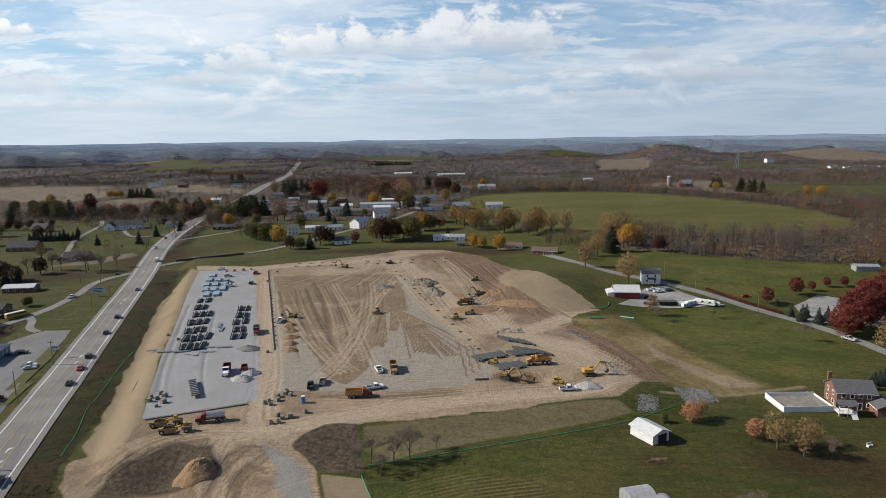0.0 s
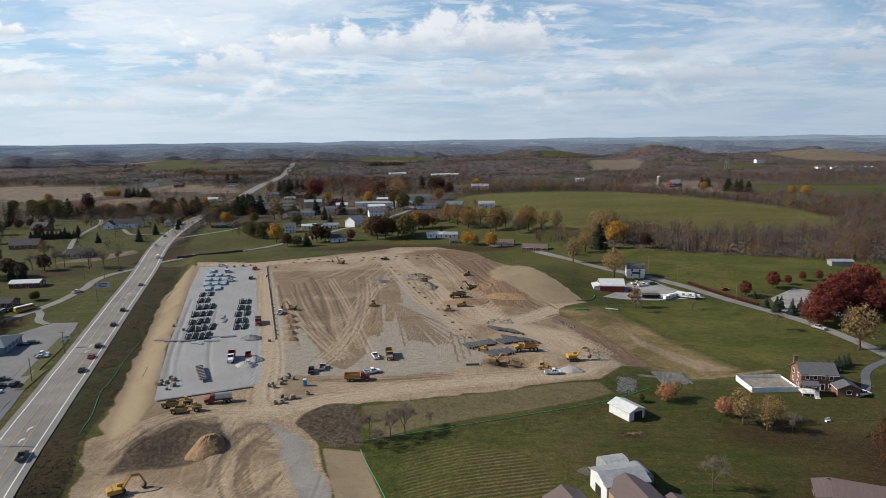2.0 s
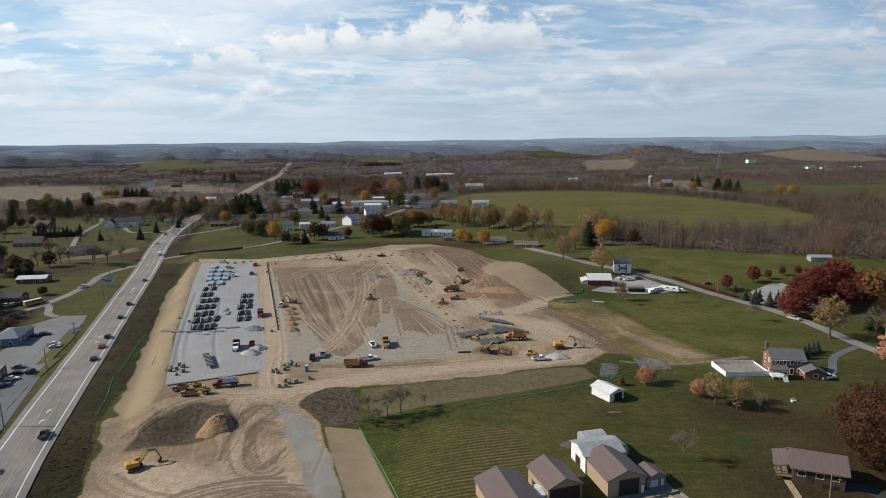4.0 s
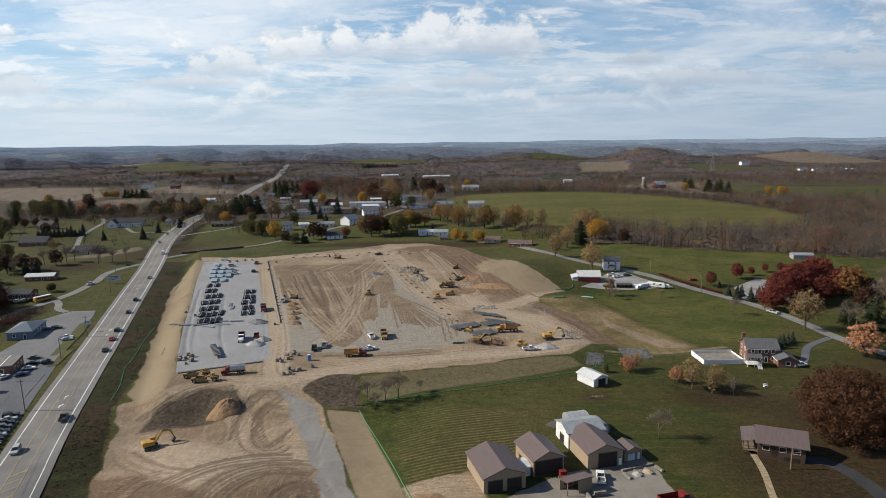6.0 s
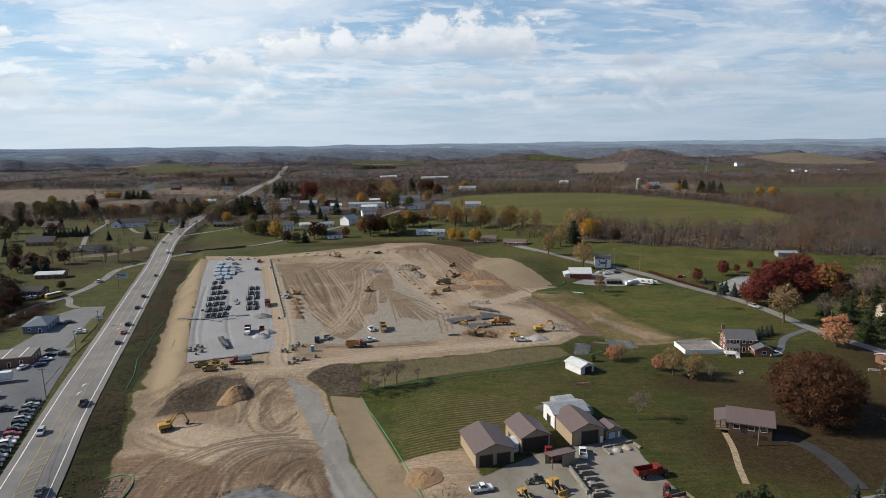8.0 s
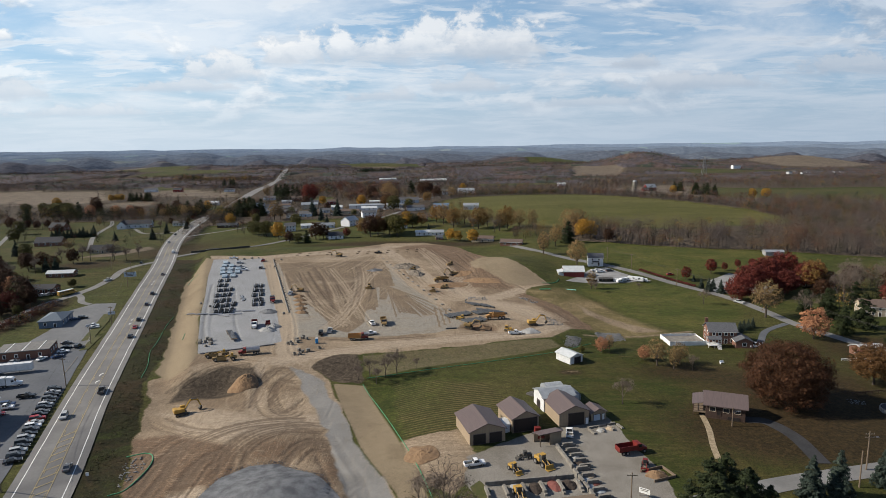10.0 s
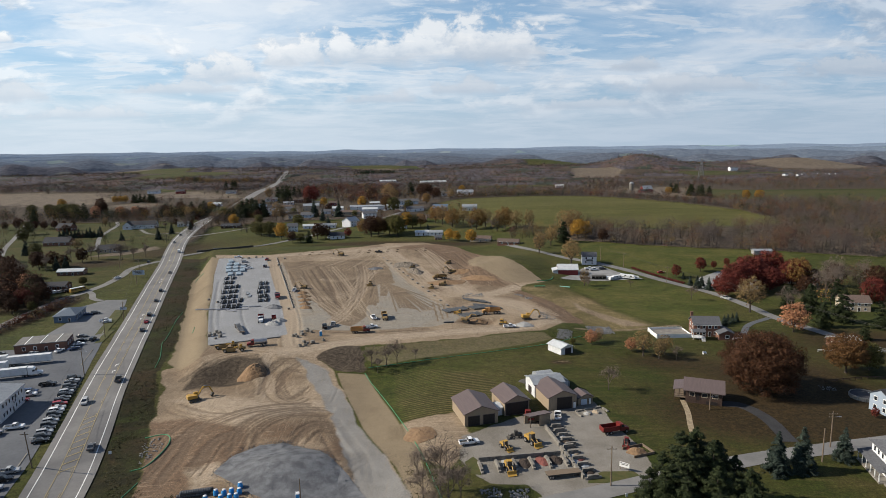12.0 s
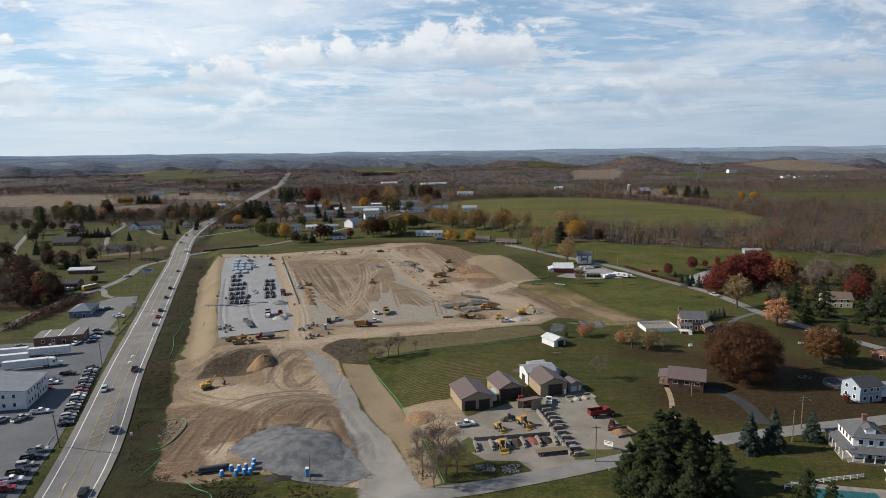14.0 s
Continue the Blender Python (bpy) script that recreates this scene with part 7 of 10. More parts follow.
for k in range(12):
    part("upright", B(4.48 * math.cos(k * 0.5236), 4.48 * math.sin(k * 0.5236), 0, 0.14, 0.14, 1.35, 30 * k), RIM, rp)
board_fence("white picket fence round the pool", [(83.5, 144.5), (96.5, 147.5), (106, 149.0)], 1.15, TRIM, 2.0, solid=False)
house("blue_house", "pale blue two-storey house with charcoal roof", 138.5, 200.0, 12, 8.5, 7.5, 5.4, DUSTY_BLUE, SHINGLE_DK, 2.2, "gable_x", (3, 2, 2, 2), 2)
house("small_outbuilding", "small white outbuilding beside blue house", 147.5, 203.5, 12, 5, 5, 2.8, WHITE, GREY_METAL, 1.2, "gable_x", (1, 0, 1, 1), 1)
house("grey_house", "grey-roofed brick house near the lane", 176.0, 236.0, 10, 14, 9, 3.0, BRICK, SHINGLE, 2.2, "gable_x", (4, 2, 1, 1), 1, chimney=(2, 1, 6))
house("red_roof_house", "white house with brick-red porch roof", 164.0, 264.0, 6, 9.5, 8, 3.0, BRICK, WHITE_ROOF, 1.4, "gable_x", (3, 2, 1, 1), 1)
vp = thing("veranda", on(160.2, 258.6, 6), "white veranda under a brick-red metal roof", "porch")
part("roof", prism(bmesh.new(), [(-1.9, 2.6), (1.9, 3.3), (1.9, 3.45), (-1.9, 2.75)], -3.2, 3.2, "x"), mat("brick_red_metal", (0.26, 0.085, 0.070), (0.20, 0.07, 0.06), 0.5), vp)
part("floor", B(0, 0, -0.3, 6.2, 3.4, 0.8), TRIM, vp)
for k in range(4):
    part("post", B(-2.9 + 1.93 * k, -1.6, 0.4, 0.15, 0.15, 2.3), TRIM, vp)
house("pink_roof_house", "house with pinkish-brown roof among evergreens", 205.0, 322.0, -15, 13, 9, 4.6, STONE_TAN, SHINGLE_BR, 2.6, "gable_x", (4, 2, 2, 2), 2, chimney=(4.5, 1, 8))
house("grey_shed", "weathered grey shed on the pasture", 224.0, 452.0, -6, 12, 6, 2.8, mat("grey_boards", (0.27, 0.27, 0.265), (0.19, 0.19, 0.187), 0.85, scale=2), GREY_METAL, 0.8, "gable_x", (0, 0, 0, 0), 1, door="", category="shed")
house("tan_bungalow", "bungalow with a pale tan roof among maples", 205.0, 386.0, -10, 14, 9, 3.0, STONE_TAN, mat("tan_shingles", (0.30, 0.26, 0.22), (0.23, 0.20, 0.17), 0.9), 2.0, "gable_x", (4, 2, 1, 1), 1)
fh = house("farmhouse", "white two-storey farmhouse with dark roof", 98.5, 435.0, -8, 9.5, 7.5, 5.2, WHITE, SHINGLE, 2.4, "gable_x", (2, 2, 2, 3), 2)
part("porch_roof", prism(bmesh.new(), [(-1.2, 2.6), (1.2, 3.1), (1.2, 3.25), (-1.2, 2.75)], -2.2, 2.2, "x"), SHINGLE_DK, fh, m=pose(0, -4.9, 0))
for u in (-2.0, 2.0):
    part("porch_post", B(u, -5.9, -0.4, 0.16, 0.16, 3.1), TRIM, fh)
rb = house("red_barn", "red barn with a broad white metal roof", 79.5, 412.5, -4, 12.5, 8.5, 3.2, RED_WALL, WHITE_ROOF, 2.6, "gable_x", (0, 0, 0, 0), 1, door="", category="barn")
part("lean_to_roof", prism(bmesh.new(), [(-3.6, 2.4), (0.4, 3.4), (0.4, 3.55), (-3.6, 2.55)], -4.6, 4.6, "y"), WHITE_ROOF, rb, m=pose(-6.2, 0, 0))
part("lean_to_wall", B(-7.9, 0, -0.4, 3.2, 8.4, 2.8), WHITE_SHEET, rb)

# west of the highway
dl = house("dealership", "white commercial building with grey ribbed roof", -160.5, 213.0, 12, 30, 19, 6.2, WHITE_SHEET, GREY_METAL, 1.6, "gable_y", (8, 3, 0, 7), 2, 0.25, None, "r", category="shop")
for k in range(26):
    for s in (-1, 1):
        yk = -10.4 + 0.83 * k
        part("roof_rib", rod(bmesh.new(), (0, yk, 8.48), (s * 15.2, yk, 6.84), 0.04, 0.04, 4), GREY_METAL, dl)
rg = bmesh.new()
for k in range(20):
    a, b = 6.2832 * k / 20, 6.2832 * (k + 1) / 20
    rod(rg, (15.12, 1.0 + 1.1 * math.cos(a), 4.2 + 1.1 * math.sin(a)), (15.12, 1.0 + 1.1 * math.cos(b), 4.2 + 1.1 * math.sin(b)), 0.09, 0.09, 4)
part("emblem", rg, DARK_DOOR, dl, "dark round wall emblem")
st = house("brick_store", "low brick store with a flat pale roof", -179.0, 287.0, 18, 20, 13, 3.6, BRICK, mat("grey_felt_roof", (0.185, 0.180, 0.172), (0.125, 0.122, 0.118), 0.9, scale=0.5), 0, "flat", (4, 2, 1, 3), 1, 0.2, category="shop")
for k in range(3):
    part("roof_seam", B(-6 + 6 * k, 0, 3.95, 0.35, 12.8, 0.12), TRIM, st)
SLATE_ROOF = mat("slate_blue_roof", (0.115, 0.145, 0.180), (0.085, 0.108, 0.138), 0.7, scale=1.5, stretch=(1, 6, 1))
house("blue_shop", "blue-grey shop with a hipped slate roof", -196.5, 337.0, 14, 10, 18, 3.4, BLUE_WALL, SLATE_ROOF, 2.4, "hip", (2, 2, 3, 4), 1, 0.6, category="shop")
WEST = (("ranch_house", "low brick ranch house with a pale roof", -262, 453, 8, 17, 8, 2.8, BRICK, WHITE_ROOF, 1.4, 1), ("dark_house", "dark-roofed house among bare trees", -281, 541, 14, 16, 11, 3.0, STONE_TAN, SHINGLE_DK, 3.2, 1),
        ("white_modern_house", "white house with steep charcoal gables", -320, 690, 10, 26, 10, 4.2, WHITE, SHINGLE_DK, 3.6, 1), ("garden_house", "dark hip-roofed house behind a hedge", -347, 581, 8, 22, 12, 3.4, BRICK, SHINGLE_DK, 3.8, 1),
        ("lodge", "dark house on the far lawn", -398, 680, -8, 16, 11, 3.8, BRICK, SHINGLE_DK, 4.0, 1), ("bungalow", "dark bungalow beside a side road", -246, 408, 5, 14, 9, 2.8, BRICK, SHINGLE_DK, 1.8, 1),
        ("low_house", "low dark house by a country drive", -222, 676, 4, 20, 8, 2.8, BROWN_WOOD, SHINGLE_DK, 1.6, 1), ("small_white_house", "small white house by the highway", -282, 700, 10, 12, 7, 3.0, WHITE, SHINGLE, 1.8, 1),
        ("wood_house", "dark timber house among rust-red trees", -330, 470, 20, 14, 9, 3.4, BROWN_WOOD, SHINGLE_DK, 2.4, 1), ("white_cottage", "white cottage by the site", -101, 596, 12, 12, 7.5, 2.8, WHITE, SHINGLE_DK, 2.2, 1))
for nm, lb, x, y, rz, w_, d_, h_, wm, rm, ri, sto in WEST:
    house(nm, lb, x, y, rz, w_, d_, h_, wm, rm, ri, "gable_x", (4, 2, 1, 2), sto)
house("dark_gable_wing", "steep charcoal gabled wing of white house", -334, 684, 100, 12, 9, 4.0, WHITE, SHINGLE_DK, 3.8, "gable_x", (2, 2, 1, 1), 1)

# village behind the site
VILLAGE_HOUSES = [(33, 556, -12, 18, 8, 2.8, STONE_TAN, SHINGLE_BR, 2.0), (53, 518, -14, 17, 8, 2.8, BRICK, SHINGLE_BR, 1.8), (-18, 598, 4, 15, 7, 2.8, WHITE, WHITE_ROOF, 1.6), (-6, 597, -6, 12, 7, 2.8, WHITE, GREY_METAL, 1.6), (-4, 572, 6, 6, 4, 2.4, BRICK, SHINGLE, 1.2),
                  (-168, 825, 12, 20, 12, 6.0, STONE_TAN, GREY_METAL, 2.2), (-95, 666, 60, 15, 11, 5.4, WHITE, GREY_METAL, 3.6), (-92, 792, 6, 42, 14, 5.0, WHITE_SHEET, GREY_METAL, 1.2), (-108, 756, 4, 22, 10, 3.4, STONE_TAN, SHINGLE_BR, 1.6), (-86, 764, 6, 18, 11, 4.6, WHITE, WHITE_ROOF, 1.8),
                  (-80, 812, 6, 22, 12, 7.0, STONE_TAN, WHITE_ROOF, 0.8), (-97, 590, 14, 13, 8, 3.0, WHITE, SHINGLE_DK, 2.4), (-149, 639, 16, 10, 8, 5.6, WHITE, SHINGLE, 2.4), (-136, 657, 14, 13, 6, 2.8, WHITE, WHITE_ROOF, 1.4), (-124, 661, 14, 9, 6, 2.8, WHITE, SHINGLE, 1.6), (-115, 656, 8, 13, 6, 3.0, WHITE, GREY_METAL, 1.6),
                  (-219, 837, 14, 16, 9, 4.0, WHITE, SHINGLE_DK, 2.6), (-215, 792, 10, 9, 7, 3.0, WHITE, SHINGLE, 1.8), (-184, 780, 8, 20, 10, 3.4, BRICK, SHINGLE, 2.2), (-156, 747, -4, 15, 9, 3.4, PALE_BLUE, SHINGLE, 2.2), (-44, 838, 6, 26, 10, 4.4, PALE_BLUE, SHINGLE, 2.6), (-32, 760, 10, 20, 9, 3.4, WHITE, SHINGLE, 2.2),
                  (-26, 680, -4, 19, 10, 3.6, BRICK, SHINGLE_BR, 3.0), (-82, 722, 18, 15, 9, 5.0, WHITE, SHINGLE, 2.2), (-206, 856, 12, 12, 8, 3.4, WHITE, SHINGLE_BR, 2.0), (-216, 966, 10, 15, 10, 5.0, BRICK, SHINGLE_BR, 2.6), (-130, 802, 8, 13, 8, 3.4, WHITE, WHITE_ROOF, 1.8), (-60, 790, 8, 16, 10, 4.4, WHITE_SHEET, GREY_METAL, 1.4),
                  (-140, 775, 10, 12, 8, 3.2, WHITE, SHINGLE, 2.0), (-172, 742, 14, 11, 8, 3.0, WHITE, SHINGLE_DK, 2.0), (-196, 815, 12, 12, 8, 3.2, WHITE, SHINGLE, 2.0), (-180, 905, 10, 16, 9, 3.0, STONE_TAN, SHINGLE, 2.0), (-250, 870, 8, 24, 12, 4.5, PALE_BLUE, BLUE_WALL, 1.8), (-330, 940, 4, 14, 9, 3.4, WHITE, WHITE_ROOF, 2.0),
                  (-222, 930, 10, 14, 8, 3.0, WHITE, GREY_METAL, 1.6), (-268, 1010, 10, 18, 10, 3.6, WHITE, SHINGLE, 2.2), (-150, 880, 10, 11, 8, 4.0, RED_WALL, SHINGLE_BR, 2.2), (-40, 640, 8, 9, 7, 2.8, WHITE, SHINGLE_DK, 1.8)]
WORD = {WHITE: "white", STONE_TAN: "tan", BRICK: "red brick", PALE_BLUE: "pale blue", WHITE_SHEET: "white metal-clad", RED_WALL: "barn-red"}
RWORD = {SHINGLE: "grey shingle", SHINGLE_BR: "brown shingle", SHINGLE_DK: "charcoal shingle", WHITE_ROOF: "white metal", GREY_METAL: "galvanised metal", BLUE_WALL: "slate blue"}
for x, y, rz, w_, d_, h_, wm, rm, ri in VILLAGE_HOUSES:
    house("village_house", f"{WORD[wm]} village building with a {RWORD[rm]} roof", x, y, rz, w_, d_, h_, wm, rm, ri, "gable_x", (3, 0, 0, 1), 2 if h_ > 4.2 else 1, group="village houses")
# farms on the hill and in the distance
for x, y, rz, w_, d_, h_, wm, rm, ri, lb in ((-2, 752, -4, 17, 9, 4.5, BLUE_WALL, BLUE_WALL, 3.0, "dark blue barn on the green hill"), (32, 748, -4, 17, 10, 4.5, WHITE_SHEET, GREY_METAL, 2.2, "pale metal barn on the green hill"),
                                             (38, 1040, -6, 26, 14, 6, WHITE_SHEET, GREY_METAL, 3, "pale farm barn beside the woods"), (8, 1035, -6, 16, 10, 5, PALE_BLUE, SHINGLE, 3, "pale blue farm building on the rise"),
                                             (338, 1060, 16, 17, 11, 6, RED_WALL, GREY_METAL, 5, "red barn with grey roof beside a silo"), (328, 1050, 16, 10, 7, 3, RED_WALL, SHINGLE_DK, 2, "low red barn by a silo"),
                                             (-20, 1500, 10, 60, 20, 6, WHITE_SHEET, WHITE_ROOF, 2, "long pale warehouse in the distance"), (-130, 1560, 10, 40, 18, 6, WHITE_SHEET, WHITE_ROOF, 2, "distant pale commercial building"),
                                             (829, 1821, 10, 24, 12, 8, WHITE, SHINGLE, 3, "distant white hillside house"), (230, 1250, 0, 16, 9, 4, WHITE, WHITE_ROOF, 2, "distant long white farm building"), (-560, 1250, 8, 22, 12, 5, WHITE, SHINGLE, 3, "distant white farmhouse by tilled fields"),
                                             (-500, 1230, 4, 16, 10, 5, RED_WALL, SHINGLE_DK, 3, "distant red farm building"), (-400, 1220, 8, 18, 10, 4, WHITE, SHINGLE_DK, 2, "distant white bungalow by fields")):
    house("farm_building", lb, x, y, rz, w_, d_, h_, wm, rm, ri, "gable_x", (3, 0, 0, 1), 1, group="farm buildings", category="barn")
for k in range(16):
    r2 = random.Random(k + 50)
    house("distant_house", "small white house on a distant hillside", 800 + 8 * k + r2.uniform(-5, 5), 1500 + r2.uniform(-30, 40), r2.uniform(-30, 30), 8, 6, 4, WHITE, SHINGLE, 2, "gable_x", (0, 0, 0, 0), 1, group="distant houses", door="")
sl = thing("silo", on(312, 1056), "tall pale concrete silo with rounded cap", "silo")
part("shaft", rod(bmesh.new(), (0, 0, -1), (0, 0, 15), 3.2, 3.2, 20), CONCRETE, sl)
bm = bmesh.new()
for k in range(4):
    a, b = math.pi / 8 * k, math.pi / 8 * (k + 1)
    rod(bm, (0, 0, 15 + 2.4 * math.sin(a)), (0, 0, 15 + 2.4 * math.sin(b)), 3.3 * math.cos(a), max(0.05, 3.3 * math.cos(b)), 20)
part("cap", bm, GREY_METAL, sl)
pt = thing("transmission_tower", on(640, 1580), "distant steel lattice transmission tower", "pylon")
for sx_, sy_ in ((-1, -1), (1, -1), (1, 1), (-1, 1)):
    part("leg", rod(bmesh.new(), (5 * sx_, 5 * sy_, -1), (0.8 * sx_, 0.8 * sy_, 44), 0.5, 0.35, 4), STEEL, pt)
for z_, ln in ((30, 9), (37, 11), (43, 8)):
    part("cross_arm", rod(bmesh.new(), (-ln, 0, z_), (ln, 0, z_), 0.4, 0.4, 4), STEEL, pt)
for z_ in range(4, 40, 6):
    wd = 5 - 4.2 * z_ / 44
    for s in (-1, 1):
        part("brace", rod(bmesh.new(), (-wd * s, -wd, z_), (wd * s * 0.9, -wd * 0.9, z_ + 5.5), 0.25, 0.25, 4), STEEL, pt)


# ---- vehicles and machines ----
def wheel(parent, x, y, r_, w_, z=None):
    z = r_ if z is None else z
    t = part("wheel", rod(bmesh.new(), (x, y - w_ / 2, z), (x, y + w_ / 2, z), r_, r_, 14), RUBBER, parent)
    part("rim", rod(bmesh.new(), (x, y - w_ / 2 - 0.015, z), (x, y + w_ / 2 + 0.015, z), r_ * 0.58, r_ * 0.58, 10), RIM, t)


def car(label, paint, kind="sedan", group="", name="car"):
    """A car pointing along +x: shell, glasshouse, lights, wheels."""
    ob = thing(name, pose(0, 0, -900), label, "car", group)
    L, W, top, waist = {"sedan": (4.75, 1.82, 1.45, 0.92), "suv": (4.7, 1.9, 1.75, 1.05), "van": (5.6, 2.0, 2.3, 1.15), "pickup": (5.8, 2.0, 1.88, 1.10)}[kind]
    h = L / 2
    if kind == "sedan":
        low = [(-h, 0.32), (h, 0.30), (h + 0.02, 0.62), (h - 0.25, 0.80), (h * 0.40, waist), (-h * 0.55, waist + 0.02), (-h + 0.1, waist - 0.04), (-h, 0.7)]
        cab = [(-h * 0.66, waist), (h * 0.42, waist), (h * 0.12, top - 0.04), (-h * 0.36, top - 0.04)]
    elif kind == "pickup":
        low = [(-h, 0.45), (h, 0.42), (h + 0.02, 0.85), (h - 0.15, 1.05), (h * 0.48, waist + 0.04), (-h * 0.14, waist + 0.04), (-h * 0.14, 0.72), (-h, 0.72)]
        cab = [(-h * 0.14, waist), (h * 0.50, waist), (h * 0.26, top - 0.04), (-h * 0.10, top - 0.04)]
    elif kind == "van":
        low = [(-h, 0.35), (h, 0.35), (h, 0.85), (h - 0.5, waist), (-h, waist)]
        cab = [(-h, waist), (h - 0.45, waist), (h - 1.05, top - 0.04), (-h + 0.05, top - 0.04)]
    else:
        low = [(-h, 0.38), (h, 0.36), (h + 0.02, 0.75), (h - 0.2, 0.96), (h * 0.44, waist), (-h, waist)]
        cab = [(-h + 0.05, waist), (h * 0.44, waist), (h * 0.18, top - 0.04), (-h * 0.88, top - 0.04)]
    bm = prism(bmesh.new(), low, -W / 2, W / 2)
    bmesh.ops.bevel(bm, geom=bm.edges[:], offset=0.06, segments=1, affect="EDGES")
    body = part("body", bm, paint, ob)
    bm = prism(bmesh.new(), cab, -W / 2 + 0.08, W / 2 - 0.08)
    for v in bm.verts:
        if v.co.z > waist + 0.2:
            v.co.y *= 0.84
    part("glasshouse", bm, GLASS if kind != "van" else paint, ob)
    bm = bmesh.new()
    x0, x1 = cab[3][0], cab[2][0]
    box(bm, (x0 + x1) / 2, 0, top - 0.05, x1 - x0 + 0.06, W * 0.80, 0.07, bevel=0.02)
    part("roof", bm, paint, ob)
    for s in (-1, 1):
        bm = bmesh.new()
        for a, b in ((cab[1], cab[2]), (cab[0], cab[3])):
            rod(bm, (a[0], s * (W / 2 - 0.08), a[1]), (b[0], s * (W / 2 - 0.08) * 0.85, b[1]), 0.05, 0.045, 4)
        mid = (cab[0][0] + cab[1][0]) / 2 - 0.1
        rod(bm, (mid, s * (W / 2 - 0.075), waist), (mid - 0.05, s * (W / 2 - 0.075) * 0.85, top - 0.04), 0.05, 0.045, 4)
        part("pillar", bm, paint, ob)
        part("headlight", B(h - 0.08, s * W * 0.36, 0.60 if kind != "pickup" else 0.78, 0.14, 0.36, 0.16), TRIM, ob)
        part("tail_light", B(-h + 0.03, s * W * 0.40, 0.68 if kind != "pickup" else 0.85, 0.08, 0.24, 0.2), RED_WALL, ob)
        part("mirror", B(h * 0.36, s * (W / 2 + 0.10), waist, 0.14, 0.2, 0.15), paint, ob)
    if kind == "pickup":
        for s in (-1, 1):
            part("bed_side", B(-h * 0.57, s * (W / 2 - 0.06), 0.70, h * 0.86, 0.10, 0.52), paint, ob)
        part("tailgate", B(-h + 0.05, 0, 0.70, 0.09, W - 0.1, 0.52), paint, ob)
        part("bed_floor", B(-h * 0.57, 0, 0.70, h * 0.84, W - 0.2, 0.06), CHASSIS, ob)
    r_ = 0.34 if kind == "sedan" else 0.40
    for x in (h * 0.63, -h * 0.60):
        for s in (-1, 1):
            wheel(ob, x, s * (W / 2 - 0.10), r_, 0.24)
    return ob


P_BLACK = painted("black_car_paint", (0.012, 0.013, 0.015), 0.25)
P_SILVER = painted("silver_car_paint", (0.36, 0.37, 0.38), 0.3)
P_WHITE = painted("white_car_paint", (0.74, 0.75, 0.76), 0.3)
P_RED = painted("red_car_paint", (0.30, 0.015, 0.018), 0.3)
P_BLUE = painted("dark_blue_car_paint", (0.018, 0.045, 0.12), 0.3)
P_GREY = painted("grey_car_paint", (0.085, 0.088, 0.093), 0.3)
CARS = {}
for kind in ("sedan", "suv", "pickup"):
    for nm, pm in (("black", P_BLACK), ("silver", P_SILVER), ("white", P_WHITE), ("red", P_RED), ("dark blue", P_BLUE), ("grey", P_GREY)):
        word = {"sedan": "saloon car", "suv": "sport utility car", "pickup": "pickup truck"}[kind]
        CARS[nm, kind] = car(f"{nm} {word} with dark windows", pm, kind, "", {"sedan": "car", "suv": "car", "pickup": "pickup_truck"}[kind])
CARS["white", "van"] = car("white panel van on the highway", P_WHITE, "van", "", "van")


def park(colour, kind, x, y, rz, label="", group="", up=0.13):
    return tagged(copy_thing(CARS[colour, kind], on(x, y, rz, up)), label, group=group)


def drive(colour, kind, s, off, back=False):
    p, d = highway_at(s, off)
    a = math.degrees(math.atan2(d[1], d[0])) + (180 if back else 0)
    park(colour, kind, p[0], p[1], a, f"{colour} {'saloon' if kind == 'sedan' else kind} driving on the highway", "traffic on the highway", 0.24)


# traffic, as it stands at most times; the right-hand side runs away from the viewer
for colour, kind, s, off, back in (("black", "suv", 158, 3.9, False), ("grey", "sedan", 196, 3.9, False), ("grey", "pickup", 252, 4.0, False), ("black", "sedan", 322, 3.9, False), ("black", "suv", 352, 3.8, False), ("black", "sedan", 385, 3.9, False),
                                   ("silver", "sedan", 98, -1.0, True), ("red", "sedan", 338, 3.9, False), ("black", "suv", 412, 3.9, False), ("grey", "sedan", 470, 3.9, False), ("white", "van", 556, 3.9, False), ("silver", "sedan", 610, -3.9, True), ("black", "sedan", 656, -3.9, True), ("silver", "suv", 232, -3.9, True)):
    drive(colour, kind, s, off, back)
# display row along the car park
r = random.Random(8)
ROW = ["black", "grey", "silver", "black", "grey", "silver", "black", "grey", "white", "silver", "red", "black", "grey", "black", "silver", "black", "grey", "black", "silver", "black"]
for k in range(20):
    u = k / 19
    park(ROW[k], "suv" if k % 3 else "sedan", -122.5 - 20.5 * u, 193 + 53.5 * u, 20 + 8, f"{ROW[k]} used car in a display row", "cars in the display row")
for k, (c, kd) in enumerate((("black", "suv"), ("red", "pickup"), ("white", "pickup"), ("black", "pickup"), ("silver", "suv"), ("black", "pickup"), ("silver", "pickup"))):
    park(c, kd, -114.5 - 0.9 * k, 149 + 4.3 * k, 12 + 8, f"{c} used {'pickup' if kd == 'pickup' else 'car'} in a display row", "cars in the display row")
